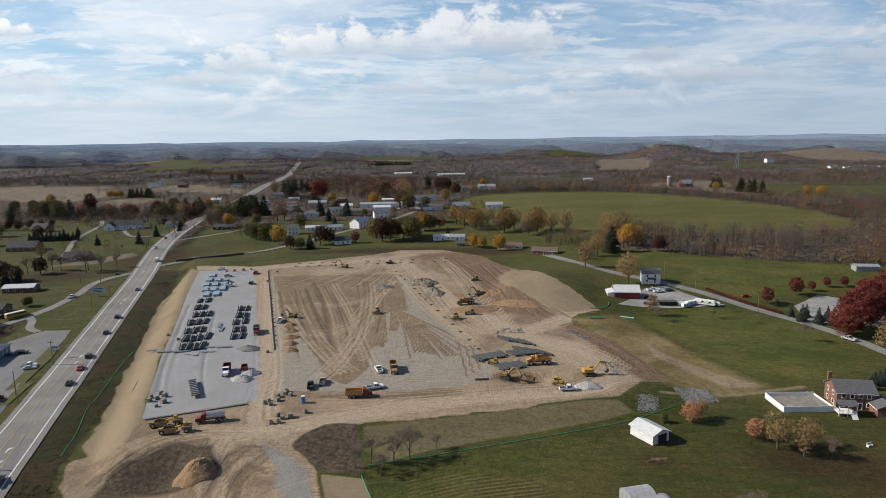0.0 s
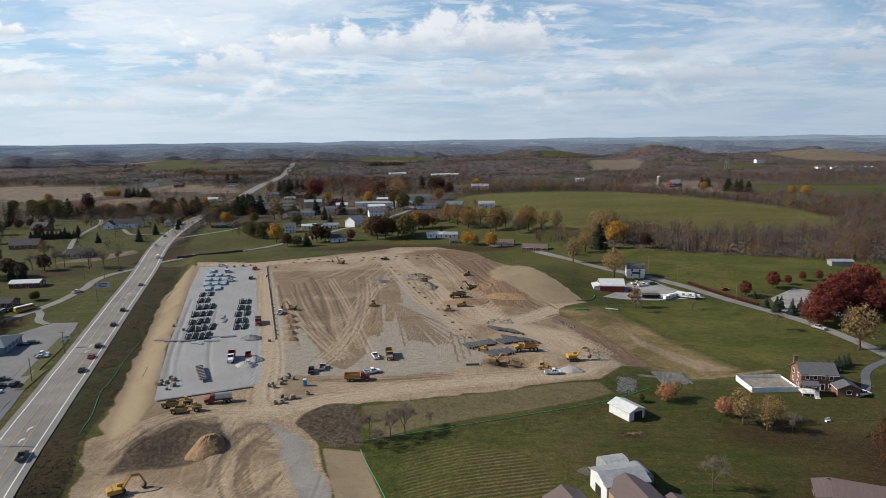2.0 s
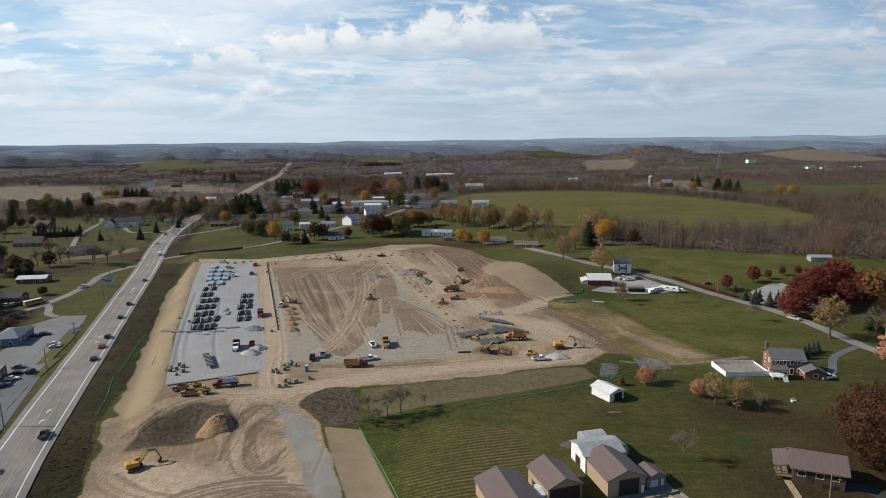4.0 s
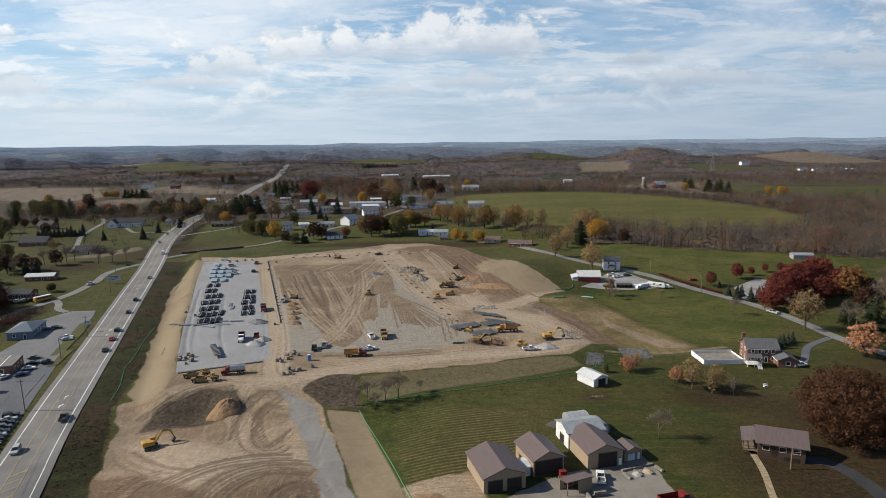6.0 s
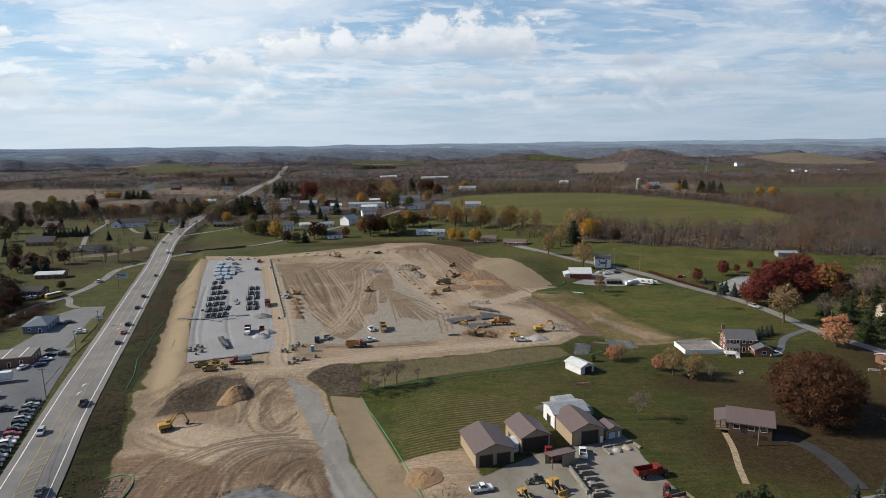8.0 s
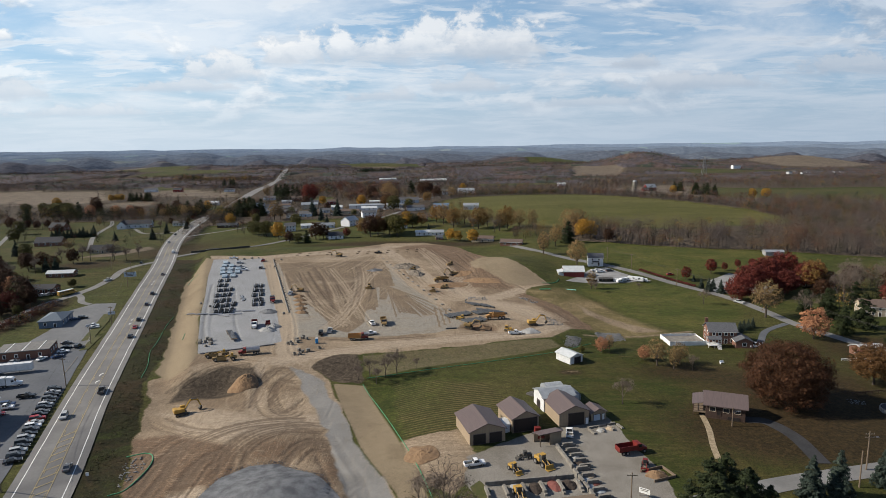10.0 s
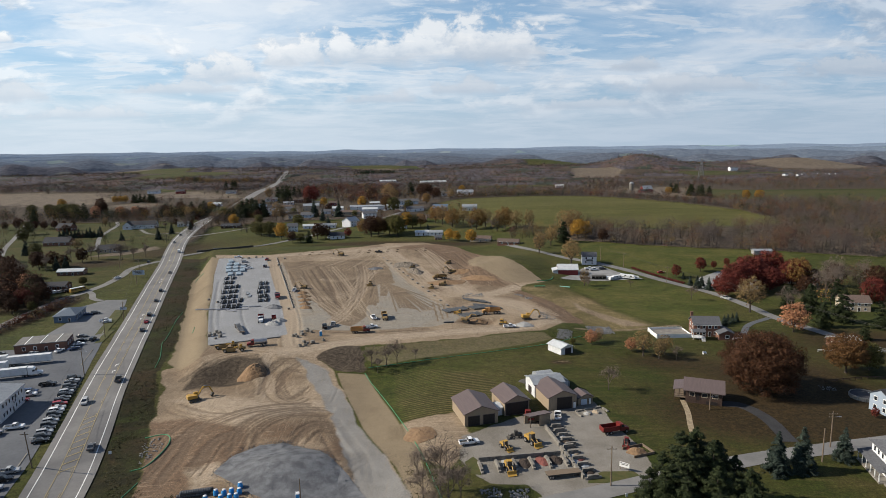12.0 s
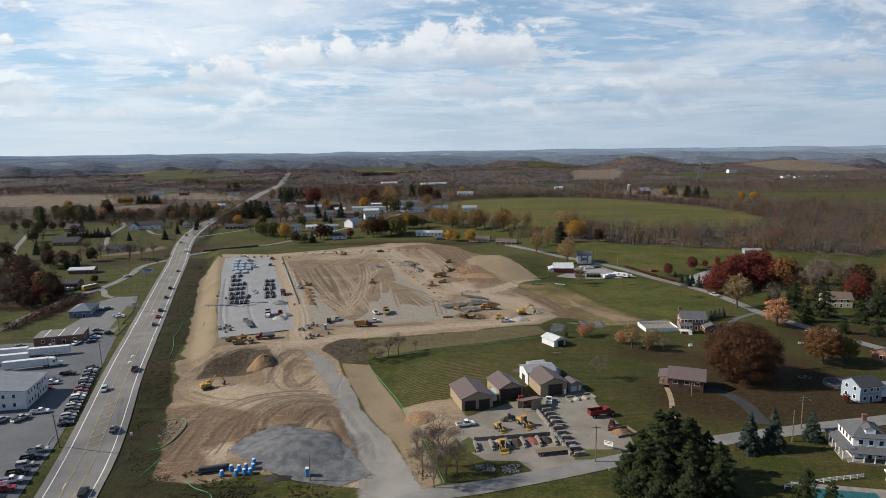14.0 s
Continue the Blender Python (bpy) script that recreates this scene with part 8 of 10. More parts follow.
for c, kd, x, y, a in (("black", "pickup", -149, 240, 15), ("dark blue", "suv", -151, 233, 15), ("white", "pickup", -150, 230, 15), ("red", "sedan", -149, 225, 15), ("white", "pickup", -137, 203, 15), ("silver", "pickup", -140, 197.5, 70),
                       ("silver", "suv", -145.5, 196.6, 70), ("silver", "sedan", -149.5, 196, 70), ("dark blue", "sedan", -154, 195, 70), ("white", "sedan", -165.5, 290, 20), ("black", "sedan", -167.5, 296, 20), ("dark blue", "sedan", -164, 283, 60), ("white", "sedan", -168.5, 280, 80),
                       ("silver", "sedan", -178, 276.5, 80), ("white", "pickup", -174, 329, 20), ("silver", "sedan", -172, 326.5, 20), ("black", "suv", -187, 344, 20), ("dark blue", "sedan", -190, 342, 20), ("black", "suv", -163, 297, 100), ("grey", "sedan", -171, 302, 20), ("grey", "suv", -192, 276, 60)):
    park(c, kd, x, y, a, up=0.18)
for c, kd, x, y, a, lb in (("white", "pickup", -33.5, 293.5, 22, "white service pickup on grey stone base"), ("white", "pickup", -34.2, 309.5, 110, "white pickup parked on the site"), ("white", "pickup", 29.5, 291.5, 4, "white crew pickup at the site edge"), ("black", "pickup", -55.2, 295.2, 100, "black pickup parked on the site"),
                           ("silver", "pickup", -51.8, 298.4, 95, "silver pickup parked on the site"), ("white", "pickup", -86.4, 371, 95, "white pickup beside a trench digger"), ("black", "pickup", -50, 500, 5, "black pickup at the far site edge"), ("silver", "suv", -144, 466, 20, "silver car in the gravel lot"), ("silver", "pickup", -139, 451, 20, "silver pickup in the gravel lot"),
                           ("white", "pickup", -134, 441, 20, "white pickup in the gravel lot"), ("white", "pickup", -155, 486, 15, "white pickup by the lot's far edge"), ("black", "suv", -124, 447, 95, "black car in the gravel lot"), ("red", "pickup", -130, 474, 95, "red pickup at the lot's edge"),
                           ("white", "pickup", 95.5, 421, 10, "white pickup in a farm yard"), ("white", "pickup", 98, 418, 10, "white pickup in a farm yard"), ("black", "suv", 104, 419.5, 10, "black car in a farm yard"), ("white", "pickup", 34.6, 199.6, 80, "white pickup by the workshop door"), ("white", "pickup", 6.2, 182.5, 15, "white pickup under bare branches"),
                           ("white", "pickup", 125.5, 275.5, 15, "white pickup on the house drive"), ("red", "sedan", 139, 410, 10, "red car beside the country road"), ("silver", "pickup", 152, 346, 115, "silver pickup on the country road"), ("grey", "suv", 141, 207, 10, "grey car on brown grass by a blue house"), ("white", "pickup", -222, 436, 80, "white truck on the side road"), ("black", "sedan", -226, 492, 110, "black car on the side road")):
    park(c, kd, x, y, a, lb, up=0.05)
for k in range(12):
    r2 = random.Random(k)
    park(r2.choice(("white", "silver", "white", "grey", "dark blue", "red")), r2.choice(("sedan", "suv", "pickup")), r2.uniform(-130, -66), r2.uniform(770, 783) if k % 3 else r2.uniform(690, 750), r2.uniform(0, 180), group="village cars")
for k in range(6):
    park(("grey", "white", "silver", "black", "dark blue", "silver")[k], "suv", -243 + 2.8 * k, 395 + 1.3 * k, 80, group="cars by a house")


def trailer_box(label, x, y, rz, L=16.0, tractor=True):
    ob = thing("semi_trailer", on(x, y, rz, 0.13), label, "truck", "semi trailers")
    part("box", B(0, 0, 1.15, L, 2.55, 2.85, bevel=0.05), WHITE_SHEET, ob)
    for s in (-1, 1):
        part("side_rail", B(0, s * 1.28, 1.05, L, 0.06, 0.16), STEEL, ob)
        part("landing_leg", B(L * 0.22, s * 0.9, 0, 0.14, 0.14, 1.1), STEEL, ob)
        for xx in (-L * 0.42, -L * 0.34):
            wheel(ob, xx, s * 1.0, 0.5, 0.5)
    part("rear_door", B(-L / 2 - 0.02, 0, 1.2, 0.05, 2.45, 2.7), TRIM, ob)
    if tractor:
        t = thing("truck_tractor", on(x, y, rz, 0.13) @ pose(L / 2 + 1.9, 0, 0), "white highway tractor unit with sleeper cab", "truck", "truck tractors")
        part("cab", prism(bmesh.new(), [(-1.6, 0.9), (1.2, 0.9), (1.2, 2.1), (0.8, 3.0), (0.3, 3.7), (-1.6, 3.9)], -1.2, 1.2), P_WHITE, t)
        part("bonnet", prism(bmesh.new(), [(1.2, 0.7), (3.2, 0.7), (3.25, 1.6), (1.2, 2.1)], -0.95, 0.95), P_WHITE, t)
        part("windscreen", prism(bmesh.new(), [(1.22, 2.12), (0.84, 2.98), (0.80, 2.94), (1.18, 2.1)], -1.05, 1.05), GLASS, t)
        for s in (-1, 1):
            part("side_window", B(0.35, s * 1.21, 2.1, 0.9, 0.04, 0.7), GLASS, t)
            part("exhaust_stack", rod(bmesh.new(), (-1.8, s * 1.0, 1.0), (-1.8, s * 1.0, 3.9), 0.1, 0.1, 8), RIM, t)
            for xx in (2.3, -2.2, -3.3):
                wheel(t, xx, s * 1.0, 0.5, 0.4)
        part("frame_rail", B(-1.4, 0, 0.6, 5.4, 0.9, 0.3), CHASSIS, t)
    return ob


bus = thing("school_bus", on(-227, 399, 62, 0.2), "yellow school bus with a white roof on a lane", "bus")
part("body", B(-0.8, 0, 0.55, 9.4, 2.4, 2.25, bevel=0.12), YELLOW, bus)
part("bonnet", prism(bmesh.new(), [(3.9, 0.55), (5.6, 0.55), (5.65, 1.3), (3.9, 1.7)], -1.0, 1.0), YELLOW, bus)
part("roof", B(-0.8, 0, 2.78, 9.2, 2.2, 0.22, bevel=0.08, taper=0.94), P_WHITE, bus)
part("windscreen", B(3.91, 0, 1.75, 0.06, 2.1, 0.85), GLASS, bus)
for s in (-1, 1):
    part("rub_rail", B(-0.8, s * 1.21, 1.35, 9.3, 0.04, 0.12), CHASSIS, bus)
    for k in range(9):
        part("window", B(-4.9 + 1.0 * k, s * 1.205, 1.85, 0.78, 0.04, 0.62), GLASS, bus)
    for x_ in (4.3, -3.4):
        wheel(bus, x_, s * 1.0, 0.48, 0.3)
trailer_box("white semi trailer with a tractor in the car park", -170.5, 247.5, 20)
trailer_box("white box trailer parked beside a store", -171.5, 264.8, 17, tractor=False)
trailer_box("white box trailer parked at the back", -187, 262.5, 17, 14, False)
trailer_box("white semi trailer in the car park", -182, 254, 19, 15, False)


def dump_truck(label, x, y, rz, cab_paint, bed_paint, group="", tilt=0, tank=False):
    ob = thing("dump_truck", on(x, y, rz), label, "truck", group)
    part("frame_rail", B(-0.6, 0, 0.75, 7.6, 0.9, 0.3), CHASSIS, ob)
    part("cab", prism(bmesh.new(), [(1.0, 0.8), (2.4, 0.8), (2.4, 1.9), (2.0, 2.85), (1.0, 2.9)], -1.15, 1.15), cab_paint, ob)
    part("bonnet", prism(bmesh.new(), [(2.4, 0.7), (3.9, 0.7), (3.95, 1.5), (2.4, 1.9)], -0.95, 0.95), cab_paint, ob)
    part("windscreen", prism(bmesh.new(), [(2.42, 1.95), (2.06, 2.8), (2.02, 2.76), (2.38, 1.92)], -1.0, 1.0), GLASS, ob)
    for s in (-1, 1):
        part("side_window", B(1.7, s * 1.16, 1.9, 0.8, 0.04, 0.7), GLASS, ob)
        part("headlight", B(3.9, s * 0.7, 0.95, 0.1, 0.25, 0.2), TRIM, ob)
        for xx in (3.0, -2.0, -3.3):
            wheel(ob, xx, s * 1.0, 0.52, 0.42)
    if tank:
        part("tank", rod(bmesh.new(), (-4.2, 0, 2.0), (0.8, 0, 2.0), 1.1, 1.1, 16), bed_paint, ob)
    else:
        bm = bmesh.new()
        for s in (-1, 1):
            box(bm, -1.9, s * 1.2, 1.15, 5.4, 0.12, 1.4)
        box(bm, 0.75, 0, 1.15, 0.12, 2.5, 1.8)
        box(bm, -4.55, 0, 1.15, 0.1, 2.5, 1.3)
        box(bm, -1.9, 0, 1.1, 5.4, 2.4, 0.12)
        bed = part("dump_bed", bm, bed_paint, ob)
        for s in (-1, 1):
            for k in range(5):
                part("stake", B(-4.2 + 1.15 * k, s * 1.3, 1.15, 0.14, 0.1, 1.35), bed_paint, bed)
    return ob


P_RUSTRED = mat("faded_red_paint", (0.17, 0.020, 0.018), (0.12, 0.020, 0.017), 0.5)
dump_truck("white dump truck with red bed on gravel", -88.0, 308.0, -75, P_WHITE, P_RUSTRED)
dump_truck("red and grey dump truck at the lot edge", -92.0, 355.0, -73, P_RUSTRED, STEEL)
dump_truck("red truck with orange screening body", -37.5, 287.5, 8, P_RUSTRED, ORANGE)
dump_truck("red tanker truck with silver tank", -79.0, 269.5, -165, P_RUSTRED, RIM, tank=True)
dump_truck("red dump truck in the contractor's yard", 49.5, 188.5, 15, P_RUSTRED, P_RUSTRED)
dp = thing("dump_trailer", on(-82.6, 311.0, -75), "small red and black dump trailer", "trailer")
bm = B(0, 0, 0.8, 4.0, 2.0, 0.1)
for s in (-1, 1):
    box(bm, 0, s * 1.0, 0.8, 4.0, 0.08, 0.9)
    box(bm, s * 2.0, 0, 0.8, 0.08, 2.0, 0.9)
part("bed", bm, P_RUSTRED, dp)
part("drawbar", B(2.8, 0, 0.6, 1.6, 0.12, 0.12), CHASSIS, dp)
for s in (-1, 1):
    for xx in (-0.5, 0.4):
        wheel(dp, xx, s * 1.05, 0.38, 0.25)


def flatbed(label, x, y, rz, L, load=True):
    ob = thing("flatbed_trailer", on(x, y, rz), label, "trailer", "flatbed trailers")
    part("deck", B(0, 0, 1.0, L, 2.4, 0.2), TIMBER, ob)
    for s in (-1, 1):
        part("side_beam", B(0, s * 1.15, 0.85, L, 0.14, 0.3), CHASSIS, ob)
        for xx in (-L * 0.42, -L * 0.34):
            wheel(ob, xx, s * 0.95, 0.45, 0.4)
        part("landing_leg", B(L * 0.28, s * 0.8, 0, 0.14, 0.14, 0.9), STEEL, ob)
    if load:
        for k in range(9):
            part("cross_member", B(-L * 0.42 + L * 0.105 * k, 0, 1.2, 0.5, 2.2, 0.35), STEEL, ob)
    return ob


flatbed("long grey flatbed trailer on the gravel lot", -93.5, 293.0, -63, 15)
flatbed("low black equipment trailer by the yard", 29.5, 164.3, 10, 9, False)


def tracks_pair(ob, L, gauge, h, w_):
    for s in (-1, 1):
        prof = [(-L / 2, h * 0.5), (-L / 2 + h * 0.3, 0.02), (L / 2 - h * 0.3, 0.02), (L / 2, h * 0.5), (L / 2 - h * 0.3, h), (-L / 2 + h * 0.3, h)]
        t = part("crawler_track", prism(bmesh.new(), prof, s * gauge / 2 - w_ / 2, s * gauge / 2 + w_ / 2), CHASSIS, ob)
        for k in range(3):
            x = -L / 2 + L * (k + 0.5) / 3
            part("roller", rod(bmesh.new(), (x, s * gauge / 2 - w_ / 2 - 0.03, h * 0.4), (x, s * gauge / 2 + w_ / 2 + 0.03, h * 0.4), h * 0.24, h * 0.24, 8), DUST_YELLOW, t)


def excavator(label, x, y, rz, paint=None, swing=0, reach=1.0, s_=1.0, name="excavator"):
    paint = paint or YELLOW
    ob = thing(name, on(x, y, rz, 0.02, s_), label, "excavator", "earthmoving machines")
    tracks_pair(ob, 4.2, 2.4, 0.95, 0.6)
    part("carbody", B(0, 0, 0.6, 2.2, 1.8, 0.6), CHASSIS, ob)
    m_ = pose(0, 0, 0, 0, 0, swing)
    part("house", box(B(-0.7, 0, 1.2, 3.4, 2.6, 1.15, bevel=0.08), -1.7, 0, 1.25, 1.3, 2.7, 1.25, bevel=0.1), paint, ob, m=m_)
    cb = part("cab", B(0.75, 0.75, 1.25, 1.6, 1.0, 1.75, bevel=0.06, taper=0.92), paint, ob, m=m_)
    part("cab_window", B(1.56, 0.75, 1.9, 0.05, 0.8, 0.95), GLASS, cb)
    part("cab_window", B(0.8, 1.26, 1.9, 1.2, 0.05, 0.9), GLASS, cb)
    p0, p1, p2, p3 = (1.0, -0.2, 1.7), (3.2 * reach, -0.2, 4.6), (5.4 * reach, -0.2, 4.3), (6.4 * reach, -0.2, 1.9)
    bm = rod(bmesh.new(), p0, p1, 0.30, 0.36, 4)
    rod(bm, p1, p2, 0.36, 0.24, 4)
    part("boom", bm, paint, ob, m=m_)
    part("stick", rod(bmesh.new(), p2, p3, 0.26, 0.18, 4), paint, ob, m=m_)
    part("boom_cylinder", rod(bmesh.new(), (1.4, -0.2, 1.6), (3.0 * reach, -0.2, 3.8), 0.10, 0.08, 8), RIM, ob, m=m_)
    part("stick_cylinder", rod(bmesh.new(), (3.4 * reach, -0.2, 5.0), (5.5 * reach, -0.2, 4.6), 0.09, 0.07, 8), RIM, ob, m=m_)
    bx = p3[0]
    part("bucket", prism(bmesh.new(), [(bx - 0.2, 2.0), (bx + 0.35, 1.7), (bx + 0.1, 0.8), (bx - 0.7, 0.55), (bx - 1.0, 1.1), (bx - 0.5, 1.2)], -0.8, 0.4), CHASSIS, ob, m=m_)
    return ob


def dozer(label, x, y, rz, paint=None, s_=1.0):
    paint = paint or DUST_YELLOW
    ob = thing("bulldozer", on(x, y, rz, 0.02, s_), label, "bulldozer", "earthmoving machines")
    tracks_pair(ob, 3.6, 2.0, 1.0, 0.55)
    part("engine_hood", B(0.8, 0, 0.9, 2.0, 1.2, 1.0, bevel=0.08), paint, ob)
    cb = part("cab", B(-0.7, 0, 0.9, 1.5, 1.6, 1.9, bevel=0.06, taper=0.9), paint, ob)
    for s in (-1, 1):
        part("cab_window", B(-0.7, s * 0.78, 1.75, 1.0, 0.06, 0.75), GLASS, cb)
        part("push_arm", B(1.2, s * 1.35, 0.5, 2.8, 0.16, 0.22), paint, ob)
    part("cab_window", B(0.03, 0, 1.75, 0.06, 1.2, 0.75), GLASS, cb)
    part("blade", prism(bmesh.new(), [(2.5, 0.1), (2.8, 0.1), (2.62, 0.7), (2.8, 1.25), (2.62, 1.25), (2.42, 0.7)], -1.7, 1.7), paint, ob)
    part("exhaust_stack", rod(bmesh.new(), (1.0, 0.3, 1.9), (1.0, 0.3, 2.7), 0.08, 0.08, 8), CHASSIS, ob)
    return ob


def hauler(label, x, y, rz, paint=None):
    paint = paint or DUST_YELLOW
    ob = thing("articulated_hauler", on(x, y, rz, 0.02), label, "hauler", "earthmoving machines")
    part("front_frame", B(3.2, 0, 0.9, 3.2, 1.8, 0.7, bevel=0.08), paint, ob)
    part("engine_hood", prism(bmesh.new(), [(3.4, 1.5), (5.0, 1.5), (5.0, 2.0), (3.4, 2.5)], -1.0, 1.0), paint, ob)
    cb = part("cab", B(2.7, 0, 1.5, 1.5, 1.7, 1.8, bevel=0.06, taper=0.9), paint, ob)
    part("cab_window", B(3.44, 0, 2.3, 0.06, 1.3, 0.8), GLASS, cb)
    part("rear_frame", B(-1.2, 0, 0.8, 5.2, 1.0, 0.4), CHASSIS, ob)
    bm = bmesh.new()
    for s in (-1, 1):
        vs = [bm.verts.new(p) for p in ((-3.9, s * 1.2, 1.9), (1.3, s * 1.2, 1.5), (1.5, s * 1.5, 3.0), (-4.2, s * 1.45, 2.7), (-3.9, s * 1.05, 1.9), (1.3, s * 1.05, 1.5), (1.5, s * 1.36, 3.0), (-4.2, s * 1.32, 2.7))]
        for q in ((0, 1, 2, 3), (7, 6, 5, 4), (3, 2, 6, 7), (0, 4, 5, 1), (1, 5, 6, 2), (0, 3, 7, 4)):
            bm.faces.new([vs[i] for i in q])
    box(bm, 1.4, 0, 1.5, 0.14, 2.7, 1.9)
    box(bm, -1.3, 0, 1.42, 5.2, 2.3, 0.14)
    part("dump_body", bm, paint, ob)
    for xx in (3.6, -1.4, -3.0):
        for s in (-1, 1):
            wheel(ob, xx, s * 1.15, 0.85, 0.6)
    return ob


def loader(label, x, y, rz, paint=None, s_=1.0):
    paint = paint or YELLOW
    ob = thing("wheel_loader", on(x, y, rz, 0.02, s_), label, "loader", "wheel loaders")
    part("rear_body", B(-1.3, 0, 0.9, 2.4, 1.8, 1.1, bevel=0.1), paint, ob)
    cb = part("cab", B(0.1, 0, 1.0, 1.3, 1.4, 2.0, bevel=0.05, taper=0.92), CHASSIS, ob)
    part("cab_roof", B(0.1, 0, 3.0, 1.4, 1.5, 0.12), paint, cb)
    part("cab_window", B(0.72, 0, 1.9, 0.06, 1.1, 0.9), GLASS, cb)
    for s in (-1, 1):
        part("lift_arm", rod(bmesh.new(), (0.7, s * 0.6, 1.7), (2.9, s * 0.6, 0.6), 0.16, 0.13, 4), paint, ob)
        for xx in (1.4, -1.5):
            wheel(ob, xx, s * 0.95, 0.72, 0.5)
    part("bucket", prism(bmesh.new(), [(2.8, 0.15), (3.9, 0.1), (3.95, 0.16), (3.1, 0.4), (3.0, 1.2), (2.8, 1.2)], -1.3, 1.3), paint, ob)
    return ob


def scraper(label, x, y, rz):
    ob = thing("motor_scraper", on(x, y, rz, 0.02, 0.8), label, "scraper", "earthmoving machines")
    part("tractor_body", B(3.6, 0, 0.9, 3.4, 1.8, 1.3, bevel=0.1), DUST_YELLOW, ob)
    part("cab", B(3.0, 0.3, 2.2, 1.3, 1.2, 1.3, bevel=0.06, taper=0.9), YELLOW, ob)
    part("gooseneck", rod(bmesh.new(), (1.8, 0, 2.4), (-0.4, 0, 2.0), 0.35, 0.3, 6), YELLOW, ob)
    bm = bmesh.new()
    for s in (-1, 1):
        box(bm, -2.0, s * 1.4, 0.5, 4.4, 0.14, 1.7)
    box(bm, -4.2, 0, 0.6, 0.14, 2.8, 1.7)
    box(bm, -2.0, 0, 0.5, 4.4, 2.8, 0.12)
    part("bowl", bm, DUST_YELLOW, ob)
    part("rear_engine", B(-5.2, 0, 0.9, 1.8, 1.5, 1.1, bevel=0.08), DUST_YELLOW, ob)
    for xx in (3.6, -4.6):
        for s in (-1, 1):
            wheel(ob, xx, s * 1.2, 0.9, 0.6)
    return ob


excavator("yellow excavator in the cleared earth hollow", -89.5, 227.5, 35, swing=0)
excavator("yellow excavator beside a grey stone pile", 39.0, 304.5, 10)
excavator("dusty yellow excavator digging a trench", 10.0, 304.0, -15, DUST_YELLOW, s_=0.9)
excavator("dusty yellow excavator by a pipe trench", -82.5, 378.0, 170, DUST_YELLOW, s_=0.85)
excavator("dusty excavator loading a hauler at the cut", 5.0, 416.0, 200, DUST_YELLOW, reach=0.9)
excavator("dusty excavator working at the far edge", -78.0, 489.0, 160, DUST_YELLOW)
dozer("dusty bulldozer spreading earth on the pad", -44.0, 384.0, -92)
dozer("bulldozer on the reddish cut slope", 4.0, 451.0, 190)
dozer("bulldozer beside a grey spoil heap", -20.5, 434.0, 185)
dozer("bulldozer pushing red earth", -7.0, 374.0, -95)
dozer("bulldozer on the red earth bank", 0.0, 381.0, 175)
dozer("small bulldozer by black pipes", 7.0, 316.0, 160, YELLOW, 0.8)
dozer("yellow bulldozer at the site's lower edge", 27.0, 296.5, -20, YELLOW, 0.95)
hauler("dusty articulated hauler waiting by the excavator", -2.0, 399.0, 200)
hauler("orange articulated hauler beside black pipes", 23.5, 315.5, 188, ORANGE)
dump_truck("large dusty tan dump truck on grey base", -28.8, 309.5, -80, DUST_YELLOW, DUST_YELLOW)
scraper("dusty scraper parked by the gravel lot", -90.5, 267.0, 15)
scraper("yellow scraper parked below the gravel lot", -86.0, 262.8, 12)
loader("yellow wheel loader among the stone bins", 16.0, 167.5, -80, s_=0.9)
loader("yellow wheel loader in the yard", 16.2, 179.5, -60, s_=0.75)
loader("yellow wheel loader facing the bins", 24.0, 182.5, -60)
loader("small dark loader in the yard", 20.0, 186.0, 190, CHASSIS, 0.7)
loader("red tractor with a front bucket", 50.4, 180.5, -110, P_RUSTRED, 0.75)
wv = thing("vintage_truck", on(25.5, 198.8, 95), "old reddish truck parked under the shed", "truck")
part("bed", B(-1.2, 0, 0.8, 3.6, 2.0, 0.7), P_RUSTRED, wv)
part("cab", B(1.3, 0, 0.7, 1.5, 1.9, 1.6, bevel=0.06, taper=0.88), P_RUSTRED, wv)
for xx in (1.6, -1.8):
    for s in (-1, 1):
        wheel(wv, xx, s * 0.9, 0.45, 0.3)
# white tents of caravans and horse boxes by the farm
CARAVAN = thing("caravan", pose(0, 0, -900), "white caravan in a row by the farm", "caravan", "parked caravans")
part("shell", prism(bmesh.new(), [(-3, 0.55), (3, 0.55), (3.2, 1.4), (2.6, 2.7), (-2.8, 2.75), (-3.1, 1.6)], -1.15, 1.15), P_WHITE, CARAVAN)
part("stripe", B(0, -1.17, 1.2, 5.6, 0.03, 0.3), STEEL, CARAVAN)
part("window", B(0.8, -1.17, 1.7, 1.2, 0.04, 0.6), GLASS, CARAVAN)
part("drawbar", B(3.7, 0, 0.5, 1.4, 0.12, 0.12), CHASSIS, CARAVAN)
for s in (-1, 1):
    wheel(CARAVAN, 0, s * 1.0, 0.36, 0.24)
for x, y, a, s in ((104, 396, 30, 0.7), (106.5, 398, 30, 0.8), (109, 399.5, 30, 0.75), (112.5, 399, -30, 1.0), (115.5, 397.5, -30, 1.0), (118.5, 397, -25, 0.75), (102.5, 398.2, 20, 0.6)):
    copy_thing(CARAVAN, on(x, y, a, 0.1, s))
